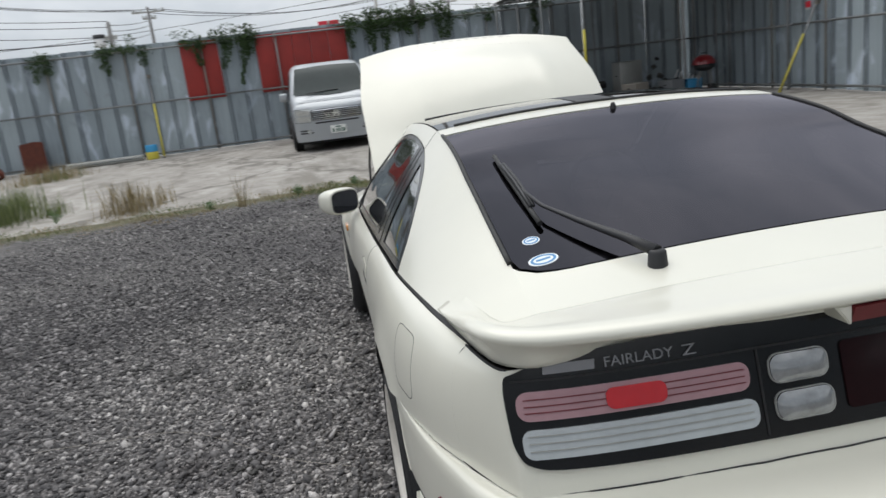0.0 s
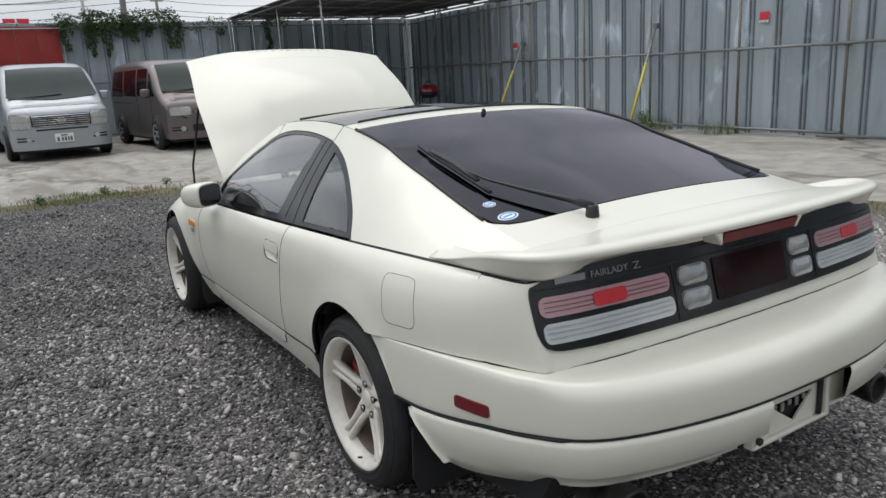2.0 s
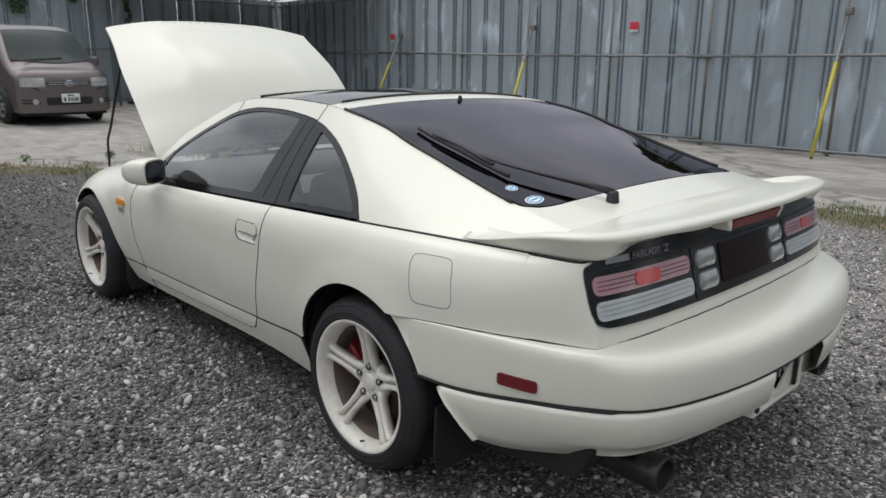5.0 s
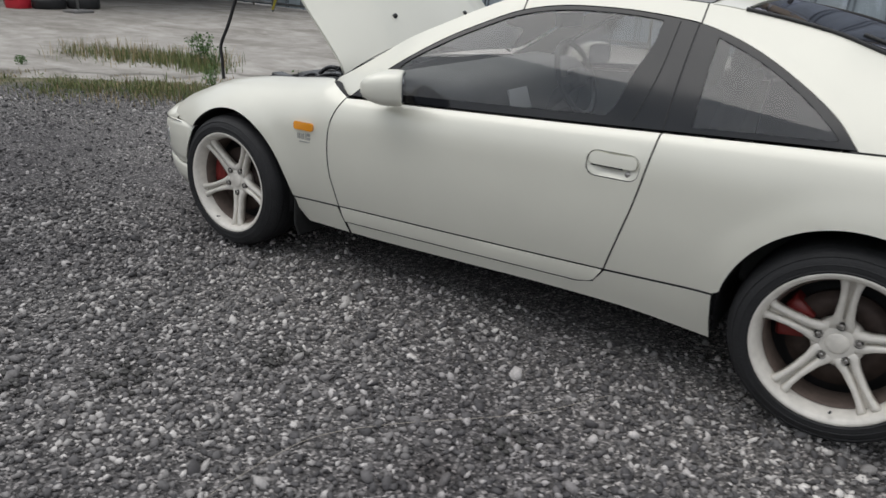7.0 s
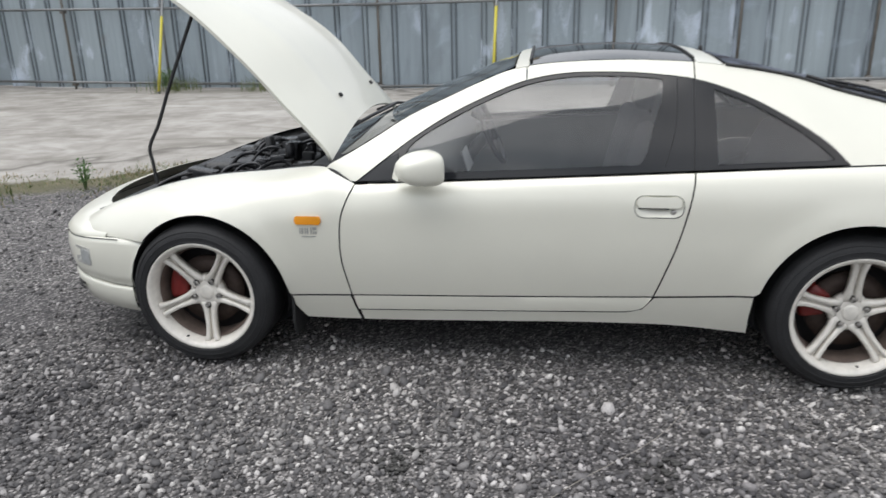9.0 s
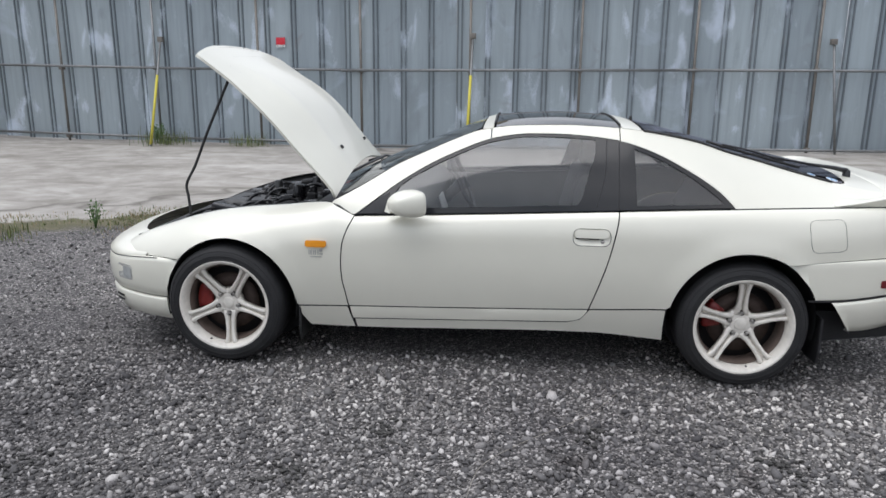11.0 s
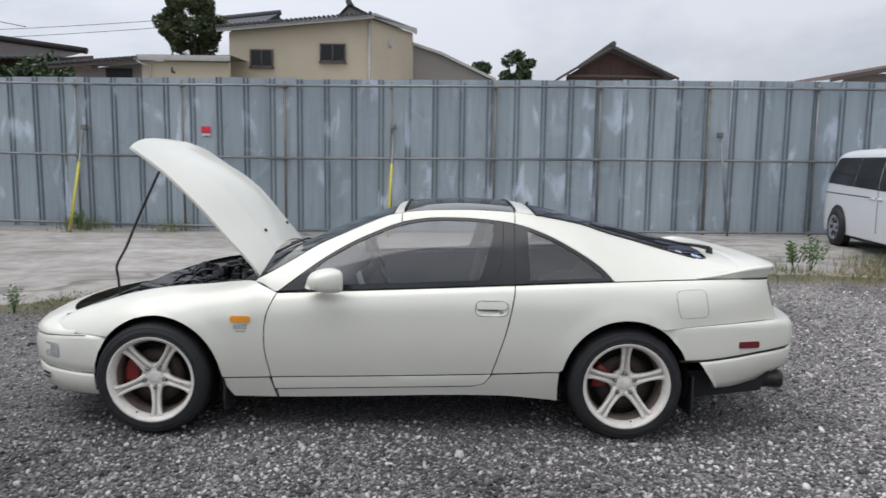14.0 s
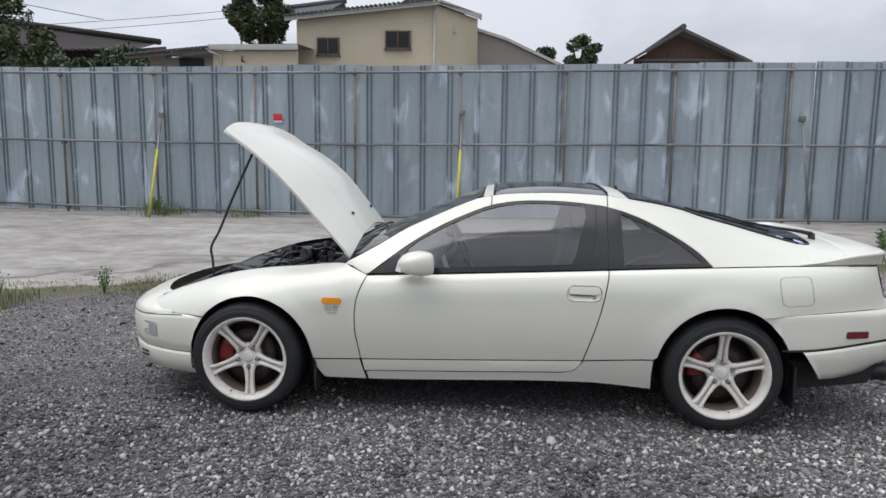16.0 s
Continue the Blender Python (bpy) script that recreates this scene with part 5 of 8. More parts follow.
def nose_upper(s, q):
    f = ease((-q[0] - 0.35) / 0.4)
    zt = 0.5375 - 0.03 * f
    return [(-0.02, zt + 0.004), (-0.006, zt), (0.0, zt - 0.02), (0.006 * f, 0.45), (0.0, 0.38), (-0.012, 0.334), (-0.022, 0.328)]


def nose_lower(s, q):
    return [(-0.026, 0.324), (-0.012, 0.321), (-0.008, 0.31), (-0.016, 0.26), (-0.04, 0.205), (-0.07, 0.19)]


part("front_bumper", loft(trimmed_arch(sweep(front_plan, nose_upper), ARCH_F, False)), M["white"], CAR, "smooth white front bumper")
part("front_lip", loft(trimmed_arch(sweep(front_plan, nose_lower), ARCH_F, False)), M["white"], CAR)


def nose_cap(s, q):
    """Nose skin between bumper and bonnet, sloping back."""
    zt = 0.5395 - 0.03 * ease((-q[0] - 0.35) / 0.4)
    e = 0.014 * ease((q[0] + 0.62) / 0.08)
    return [(-0.006 - e, zt - e), (-0.004 - e, zt + 0.012), (-0.03 - e, zt + 0.035 - e * 0.5), (-0.09 - e, zt + 0.068 - e), (-0.16, zt + 0.092 - e), (-0.20, zt + 0.10 - e)]


part("nose_panel", loft([r for r in sweep(front_plan, nose_cap) if r[0][0] < -0.44]), M["white"], CAR)
part("bumper_seam", tube([(x * 0.995, y * 0.995, 0.539 - 0.03 * ease((-x - 0.35) / 0.4)) for x, y in front_plan[8:-8]], 0.002, 5), M["dark"], CAR)
for s in (-1, 1):
    def on_nose(u, z, k):
        pl = [q for q in front_plan if q[1] * s > 0]
        ys = sorted(pl, key=lambda q: q[0])
        y = np.interp(u, [q[0] for q in ys], [abs(q[1]) for q in ys])
        return (u, s * (y + k), z)

    fog = sheet(rounded(-0.655, 0.395, -0.545, 0.475, 0.012), lambda u, z: on_nose(u, z, 0.004), (-0.6, s, 0), 0.015, 0.01)
    fg = part("corner_lamp", fog, M["lampwell"], CAR, "clear corner lamp with a dull surround")
    part("bulb_lens", sheet(rounded(-0.612, 0.402, -0.552, 0.462, 0.010), lambda u, z: on_nose(u, z, 0.007), (-0.6, s, 0), 0.01, 0.004), M["headlamp"], fg)
    part("lip_slot", sheet(rounded(-0.70, 0.262, -0.635, 0.272, 0.004), lambda u, z: on_nose(u, z, -0.004), (-0.6, s, 0), 0.015, 0.004), M["dark"], CAR)
    part("lip_slot", sheet(rounded(-0.70, 0.285, -0.635, 0.295, 0.004), lambda u, z: on_nose(u, z, -0.002), (-0.6, s, 0), 0.015, 0.004), M["dark"], CAR)
    # side indicator and the small emblem below it
    part("side_indicator", sheet(rounded(0.433, 0.634, 0.540, 0.668, 0.012), lambda u, z: (lambda q: (q[0], -s * q[1], q[2]))(side(u, side_wz(u, z), -0.008)), (0, s, 0), 0.015, 0.010), M["amber"], CAR, "amber side indicator")
    for k, (x0, x1, z0, z1) in enumerate(((0.450, 0.454, 0.594, 0.620), (0.459, 0.465, 0.594, 0.620), (0.472, 0.476, 0.594, 0.620), (0.481, 0.486, 0.594, 0.620), (0.495, 0.500, 0.594, 0.622), (0.503, 0.520, 0.610, 0.622), (0.505, 0.511, 0.594, 0.606), (0.514, 0.520, 0.594, 0.606), (0.458, 0.516, 0.582, 0.586))):
        part("emblem_bar", sheet(rounded(x0, z0, x1, z1, 0.003), lambda u, z: (lambda q: (q[0], -s * q[1], q[2]))(side(u, side_wz(u, z), -0.002)), (0, s, 0), 0.015, 0.003), M["greymark"], CAR, "grey emblem")
    # mud flaps
    for x0, zt, zb, y in ((0.375, 0.33, 0.125, 0.80), (2.93, 0.36, 0.13, 0.83)):
        lean = 0.03 if x0 < 1 else 0.07
        part("mud_flap", prism([(s * (y - 0.22), zt), (s * (y + 0.045), zt), (s * (y + 0.05), zb + 0.06), (s * (y + 0.03), zb), (s * (y - 0.20), zb)], x0, x0 + 0.012, "yz", 0.003), M["trimmatt"] if x0 > 1 else M["rubber"], CAR, "black rubber mud flap").rotation_euler = (0, 0, 0)

# ---- coupe: underside, wheel housings, cabin ----
part("floor_pan", box(-0.50, -0.62, 0.18, 3.25, 0.62, 0.25, 0.02), M["dark"], CAR)
part("front_bulkhead", box(0.50, -0.70, 0.24, 0.60, 0.70, 0.80), M["dark"], CAR)
part("rear_valance", prism([(2.92, 0.36), (3.30, 0.36), (3.42, 0.36), (3.36, 0.25), (2.95, 0.20)], -0.74, 0.74, "xz"), M["dark"], CAR)
for s in (-1, 1):
    for cx, cz, r in (ARCH_F, ARCH_R):
        rows = [[(x, s * y, z) for y in (0.45, 0.86)] for x, z in arch((cx, cz, r + 0.006), -14, 194, 30)]
        part("wheel_housing", loft(rows), M["dark"], CAR)
        part("housing_wall", prism(ring(cx, cz, r + 0.006, r + 0.006, 28), s * 0.45, s * 0.44, "xz"), M["dark"], CAR)
    # seats
    st = part("front_seat", box(1.30, s * 0.36 - 0.25, 0.30, 1.80, s * 0.36 + 0.25, 0.50, 0.06, 3), M["seat"], CAR, "dark cloth bucket seat")
    bk = box(-0.07, -0.25, 0.0, 0.07, 0.25, 0.52, 0.06, 3)
    b = part("seat_back", bk, M["seat"], st)
    b.location, b.rotation_euler = (1.78, s * 0.36, 0.42), (0, radians(14), 0)
    hr = part("headrest", box(-0.05, -0.12, 0.0, 0.05, 0.12, 0.17, 0.04, 3), M["seat"], st)
    hr.location, hr.rotation_euler = (1.915, s * 0.36, 0.925), (0, radians(10), 0)
part("rear_bench", box(2.12, -0.55, 0.30, 2.45, 0.55, 0.52, 0.06, 3), M["seat"], CAR)
bb = part("rear_backrest", box(-0.06, -0.55, 0.0, 0.06, 0.55, 0.42, 0.05, 3), M["seat"], CAR)
bb.location, bb.rotation_euler = (2.47, 0, 0.45), (0, radians(24), 0)
part("load_floor", box(2.55, -0.60, 0.70, 3.33, 0.60, 0.74, 0.01), M["interior"], CAR)
dash = [(0.52, 0.80), (0.70, 0.868), (0.95, 0.86), (1.02, 0.80), (0.98, 0.60), (0.60, 0.55)]
part("dashboard", prism(dash, -0.72, 0.72, "xz", 0.02), M["interior"], CAR, smooth=True)
sw = part("steering_wheel", tube([(0.0, 0.185 * math.cos(radians(a)), 0.185 * math.sin(radians(a))) for a in range(0, 361, 15)], 0.015, 8, cap=False), M["trimmatt"], CAR)
sw.location, sw.rotation_euler = (1.12, 0.36, 0.80), (0, radians(-24), 0)
part("wheel_hub", box(-0.02, -0.06, -0.05, 0.03, 0.06, 0.05, 0.02), M["trimmatt"], sw)
part("wheel_spoke", box(-0.01, -0.18, -0.02, 0.01, 0.18, 0.02, 0.006), M["trimmatt"], sw)
part("steering_column", tube([(0, 0, 0), (-0.28, 0, -0.12)], 0.035, 10), M["trimmatt"], sw)
im = part("inside_mirror", box(-0.02, -0.11, -0.03, 0.02, 0.11, 0.03, 0.012), M["trimmatt"], CAR)
im.location = (1.22, 0.0, 1.10)
pp = part("dash_screen", box(-0.006, -0.085, -0.05, 0.006, 0.085, 0.05, 0.004), M["paper"], CAR, "pale screen on the dashboard")
pp.location, pp.rotation_euler = (1.035, -0.06, 0.735), (0, radians(-20), 0)

# door mirrors
for s in (-1, 1):
    rows = []
    prof = [(0.838, 0.05, 0.03), (0.843, 0.34, 0.30), (0.856, 0.58, 0.54), (0.878, 0.76, 0.74), (0.908, 0.89, 0.89), (0.945, 0.97, 0.98), (0.985, 1.0, 1.0), (1.010, 0.98, 0.97), (1.018, 0.93, 0.92)]
    for x, ky, kz in prof:
        rows.append([(x, s * (0.912 + 0.084 * ky * math.copysign(abs(math.cos(a)) ** 0.55, math.cos(a))), 0.890 + 0.060 * kz * math.copysign(abs(math.sin(a)) ** 0.62, math.sin(a)) + 0.01 * (x - 0.83)) for a in np.linspace(0, 2 * math.pi, 25)[:-1]])
    mi = part("door_mirror", loft(rows, closed=True, caps=True), M["white"], CAR, "rounded white door mirror")
    part("mirror_surround", prism([(q[1], q[2]) for q in [(0, s * 0.912 + 0.072 * math.copysign(abs(math.cos(a)) ** 0.5, math.cos(a)), 0.8915 + 0.050 * math.copysign(abs(math.sin(a)) ** 0.5, math.sin(a))) for a in np.linspace(0, 2 * math.pi, 25)[:-1]]], 1.016, 1.0205, "yz"), M["trimmatt"], mi)
    part("mirror_glass", prism([(s * 0.912 + 0.068 * math.copysign(abs(math.cos(a)) ** 0.5, math.cos(a)), 0.8915 + 0.046 * math.copysign(abs(math.sin(a)) ** 0.5, math.sin(a))) for a in np.linspace(0, 2 * math.pi, 25)[:-1]], 1.0205, 1.0225, "yz"), M["mirror"], mi)
    part("mirror_foot", prism([(0.86, 0.845), (0.98, 0.845), (0.95, 0.90), (0.88, 0.90)], s * 0.80, s * 0.88, "xz", 0.008), M["white"], mi)
    pivot = Matrix.Translation((1.0, s * 0.86, 0.89))
    mi.matrix_basis = Matrix.Translation((-0.035, 0, -0.020)) @ pivot @ Matrix.Rotation(radians(-33 * s), 4, "Z") @ Matrix.Diagonal((0.87, 1, 1.05, 1)) @ pivot.inverted()
    part("mirror_sail", sheet([(0.69, 0.794), (0.84, 0.806), (0.84, 0.900), (0.785, 0.868)], lambda x, z: (lambda q: (q[0], -s * q[1], q[2]))(cabin(x, z, -0.004)), (0, s, 0), 0.03, 0.006), M["trimmatt"], CAR)


# ---- coupe: bonnet, engine bay ----
HINGE = Vector((0.585, 0.0, 0.868))


def lid(a, b):
    """Closed bonnet: a runs 0..1 from the screen to the nose, b -1..1 across."""
    rear = 0.10 * (1 - b * b)
    x = (0.575 - rear) + (-0.425 - 0.09 * (1 - abs(b) ** 2.4) - 0.575 + rear) * a
    hw = 0.70 - 0.005 * a - 0.045 * ease((a - 0.55) / 0.45)
    y = b * hw
    ze = top_z(max(-0.5, x)) + 0.004 if x > -0.5 else top_z(-0.5) + (x + 0.5) * 0.55
    crown = 0.075 + 0.03 * math.sin(math.pi * min(1, a * 1.1)) - 0.05 * ease((a - 0.40) / 0.60)
    z = ze + crown * (1 - abs(b) ** 2.2) + 0.010 * math.exp(-((abs(b) - 0.55) / 0.10) ** 2) * math.sin(math.pi * min(1, a + 0.1))
    return Vector((x, y, z))


BON = part("bonnet", sheet([(0, -1), (1, -1), (1, 1), (0, 1)], lambda a, b: lid(a, b) - HINGE, (0, 0, 1), 0.04, 0.014), M["white"], CAR, "open white bonnet propped up")
BON.location, BON.rotation_euler = HINGE, (0, radians(53.6), 0)
part("bonnet_frame", sheet(rounded(0.03, -0.96, 0.97, 0.96, 0.08), lambda a, b: lid(a, b) - HINGE - Vector((0, 0, 0.022)), (0, 0, -1), 0.06, 0.02, holes=(rounded(0.15, -0.8, 0.5, -0.08, 0.06), rounded(0.15, 0.08, 0.5, 0.8, 0.06), rounded(0.58, -0.75, 0.88, 0.75, 0.06))), M["trimmatt"], BON)
for a, b in ((0.095, -0.41), (0.095, 0.42)):
    q = lid(a + 0.04, b) - HINGE
    nz = part("washer_nozzle", lathe([(0.0, 0.012), (0.010, 0.011), (0.012, 0.0)], 12, "z"), M["rubber"], BON)
    nz.location = q
part("bay_floor", box(-0.62, -0.66, 0.42, 0.50, 0.66, 0.46), M["engine"], CAR)
BAY = part("engine_block", box(-0.42, -0.20, 0.46, 0.36, 0.20, 0.66, 0.03), M["engine"], CAR, "oily black engine with alloy plenum")
part("plenum", box(-0.30, -0.16, 0.66, 0.24, 0.16, 0.725, 0.03), M["alloy"], BAY)
rng = random.Random(5)
for k in range(9):
    part("intake_runner", tube([(-0.30 + k * 0.07, -0.30, 0.60), (-0.30 + k * 0.07, -0.20, 0.695), (-0.30 + k * 0.07, 0.20, 0.695), (-0.30 + k * 0.07, 0.30, 0.60)], 0.016, 8), M["alloy"] if k % 3 else M["engine"], BAY)
for k in range(44):
    x, y = rng.uniform(-0.55, 0.36), rng.choice((-1, 1)) * rng.uniform(0.30, 0.58)
    z = min(top_z(max(-0.5, x)) - 0.03, 0.62 + rng.uniform(-0.03, 0.12))
    part("engine_cover", box(x - rng.uniform(0.02, 0.05), y - rng.uniform(0.02, 0.05), 0.45, x + rng.uniform(0.02, 0.05), y + rng.uniform(0.02, 0.05), z, 0.012), M["engine"] if k % 4 else M["alloy"], BAY)
for k in range(12):
    x, y = rng.uniform(-0.5, 0.2), rng.uniform(-0.55, 0.4)
    pts = smooth_line([(x, y, 0.62), (x + 0.12, y + 0.05, 0.68 + rng.uniform(0, 0.04)), (x + 0.25, y + 0.12, 0.71), (x + 0.34, y + rng.uniform(0.0, 0.3), 0.66)], 5)
    part("engine_hose", tube(pts, rng.uniform(0.007, 0.014), 8), M["hose"], BAY)
for k in range(26):
    x, y = rng.uniform(-0.34, 0.40), rng.uniform(-0.56, 0.50)
    z = top_z(x) - 0.045 + 0.045 * (1 - (y / 0.6) ** 2) + rng.uniform(-0.03, 0.02)
    w, d = rng.uniform(0.025, 0.07), rng.uniform(0.02, 0.05)
    cover = part("engine_cover", box(-w, -d, 0.48 - z, w, d, 0.0, 0.012, 3), M["gloss"] if k % 3 else M["engine"], BAY)
    cover.location, cover.rotation_euler = (x, y, z), (rng.uniform(-0.2, 0.2), rng.uniform(-0.2, 0.2), 0)
for k in range(16):
    x, y = rng.uniform(-0.30, 0.30), rng.uniform(-0.56, 0.35)
    z = top_z(x) - 0.03 + rng.uniform(-0.02, 0.03)
    pts = smooth_line([(x - 0.10, y - 0.04, z - 0.07), (x - 0.04, y, z), (x + 0.05, y + rng.uniform(-0.05, 0.08), z + 0.012), (x + 0.13, y + rng.uniform(-0.05, 0.12), z - 0.05)], 5)
    part("engine_hose", tube(pts, rng.uniform(0.005, 0.013), 8), M["gloss"], BAY)
for k in range(7):
    part("cap", lathe([(0.0, 0.016), (0.020, 0.014), (0.024, 0.008), (0.024, -0.05)], 16, "z"), M["alloy"] if k % 3 == 0 else M["gloss"], BAY).location = (rng.uniform(-0.2, 0.35), rng.uniform(-0.5, 0.4), rng.uniform(0.76, 0.83))
part("radiator_panel", prism([(-0.62, 0.46), (-0.52, 0.46), (-0.46, 0.64), (-0.60, 0.60)], -0.60, 0.60, "xz", 0.01), M["engine"], CAR)
for s in (-1, 1):
    part("bay_ledge", loft([[(x, s * (top_y(x) - 0.004), top_z(x) - 0.006), (x, s * (top_y(x) - 0.03), top_z(x) - 0.035), (x, s * (top_y(x) - 0.06), top_z(x) - 0.05), (x, s * (top_y(x) - 0.07), 0.50)] for x in np.linspace(-0.46, 0.56, 18)]), M["engine"], CAR)
part("cowl_panel", loft([[(0.40, y, 0.80), (0.50 + 0.05 * abs(y), y, 0.845 - 0.03 * abs(y)), (0.56 + 0.10 * abs(y), y, 0.875 - 0.05 * abs(y))] for y in np.linspace(-0.70, 0.70, 15)]), M["trimmatt"], CAR)
for y in (-0.35, 0.25):
    part("screen_wiper", tube([roof(0.52, y, -0.03), roof(0.60, y + 0.15, -0.025), roof(0.64, y + 0.5, -0.015)], 0.008, 6), M["trimmatt"], CAR)


# ---- coupe: wheels ----
def wheel_parts(w, s=1):
    """A double five-spoke wheel, hub at the origin, its face towards -y."""
    tyre = part("tyre", lathe([(0.222, -0.095), (0.233, -0.106), (0.248, -0.110), (0.270, -0.108), (0.290, -0.096), (0.302, -0.082), (0.309, -0.06), (0.312, -0.03), (0.312, 0.05), (0.306, 0.085), (0.285, 0.105), (0.25, 0.11), (0.218, 0.09)], 64), M["tyre"], w, "black road tyre with dusty sidewall")
    for r, y in ((0.243, -0.1105), (0.262, -0.1095), (0.284, -0.1015)):
        part("sidewall_ridge", lathe([(r - 0.003, y + 0.002), (r - 0.001, y - 0.0012), (r + 0.001, y - 0.0012), (r + 0.003, y + 0.003)], 64), M["tyre"], w)
    for k in (-0.055, -0.02, 0.02, 0.055):
        part("tread_groove", lathe([(0.3125, k - 0.004), (0.3128, k), (0.3125, k + 0.004)], 48), M["dark"], w)
    rim = part("rim", lathe([(0.207, -0.060), (0.217, -0.099), (0.227, -0.106), (0.235, -0.109), (0.2385, -0.103), (0.231, -0.092), (0.219, -0.094), (0.212, 0.0), (0.212, 0.09), (0.200, 0.09), (0.200, -0.03)], 64, closed=True), M["wheel"], w, "white painted rim")
    for i in range(5):
        for t in (-1, 1):
            a0 = radians(90 + 72 * i)
            bm = bmesh.new()
            rows = []
            for r, off, wd, dep, th in ((0.040, 0.020, 0.020, -0.048, 0.035), (0.066, 0.0190, 0.0155, -0.054, 0.034), (0.09, 0.0155, 0.0118, -0.060, 0.034), (0.14, 0.0140, 0.0098, -0.069, 0.034), (0.178, 0.0160, 0.0098, -0.078, 0.034), (0.200, 0.0190, 0.0115, -0.084, 0.034), (0.213, 0.0230, 0.0170, -0.084, 0.034)):
                c = off * t
                ring_ = [(c - wd, dep + 0.010), (c - wd * 0.6, dep), (c + wd * 0.6, dep), (c + wd, dep + 0.010), (c + wd * 0.8, dep + th), (c - wd * 0.8, dep + th)]
                rows.append([(r * math.cos(a0) - q[0] * math.sin(a0), q[1], r * math.sin(a0) + q[0] * math.cos(a0)) for q in ring_])
            bm.free()
            part("spoke", loft(rows, closed=True, caps=True), M["wheel"], w)
        # recessed web joining each pair
        a = radians(90 + 72 * i)
        web = [[(r * math.cos(a) - c * math.sin(a), dep, r * math.sin(a) + c * math.cos(a)) for c, dep in ((-wd, d), (wd, d), (wd, d + 0.012), (-wd, d + 0.012))] for r, wd, d in ((0.06, 0.014, -0.034), (0.10, 0.014, -0.042), (0.15, 0.012, -0.050), (0.205, 0.018, -0.062))]
        part("spoke_web", loft(web, closed=True, caps=True, smooth=False), M["wheel"], w)
        part("lug_nut", lathe([(0.0, -0.0575), (0.005, -0.0580), (0.0075, -0.0570), (0.0080, -0.045)], 10), M["steel"], w).location = (0.057 * math.cos(a), 0, 0.057 * math.sin(a))
        part("lug_hole", lathe([(0.0125, -0.0562), (0.0125, -0.044), (0.0, -0.0562)], 16), M["exhaust"], w).location = (0.057 * math.cos(a), 0, 0.057 * math.sin(a))
    part("hub", lathe([(0.0, -0.050), (0.040, -0.050), (0.066, -0.0465), (0.074, -0.040), (0.076, -0.010), (0.0, -0.01)], 40), M["wheel"], w)
    part("centre_cap", lathe([(0.0, -0.0565), (0.024, -0.056), (0.031, -0.053), (0.033, -0.048)], 28), M["wheel"], w)
    part("valve", tube([(0.03, -0.098, -0.196), (0.028, -0.112, -0.192)], 0.004, 8), M["rubber"], w)
    part("rim_barrel", lathe([(0.204, -0.058), (0.1965, -0.046), (0.195, 0.088)], 48), M["dustbarrel"], w, "barrel brown with brake dust")
    part("brake_disc", lathe([(0.06, -0.012), (0.150, -0.012), (0.150, 0.010), (0.06, 0.010)], 40, closed=True), M["disc"], w, "rust-tinged brake disc")
    part("back_plate", lathe([(0.0, 0.03), (0.20, 0.03), (0.20, 0.034), (0.0, 0.034)], 32), M["dark"], w)


def caliper(w, ang):
    bm = bmesh.new()
    rows = []
    for k in range(7):
        a = radians(ang - 24 + 8 * k)
        rows.append([(r * math.cos(a), y, r * math.sin(a)) for r, y in ((0.095, -0.034), (0.165, -0.034), (0.175, -0.02), (0.175, 0.03), (0.095, 0.03))])
    bm.free()
    part("caliper", loft(rows, closed=True, caps=True), M["caliper"], w, "red painted brake caliper")


for s in (1, -1):
    for cx, y, ca, spin in ((0.0, 0.790, 168, 32), (WB, 0.797, 165, 0)):
        w = part("wheel", lathe([(0.0, 0.0), (0.05, 0.0), (0.05, 0.08), (0.0, 0.08)], 20), M["dark"], CAR, "white double-spoke alloy wheel")
        w.location = (cx, -s * y, HUB)
        wheel_parts(w)
        caliper(w, ca + spin)
        w.rotation_euler = (0, radians(spin), 0) if s > 0 else (0, 0, math.pi)
part("bonnet_prop_cord", tube(smooth_line([(-0.03, -0.615, 1.43), (-0.09, -0.625, 1.30), (-0.155, -0.64, 1.15), (-0.215, -0.655, 1.0), (-0.265, -0.665, 0.90), (-0.258, -0.67, 0.83), (-0.25, -0.675, 0.74)], 5), 0.0075, 6), M["cable"], CAR, "black cord propping the bonnet")


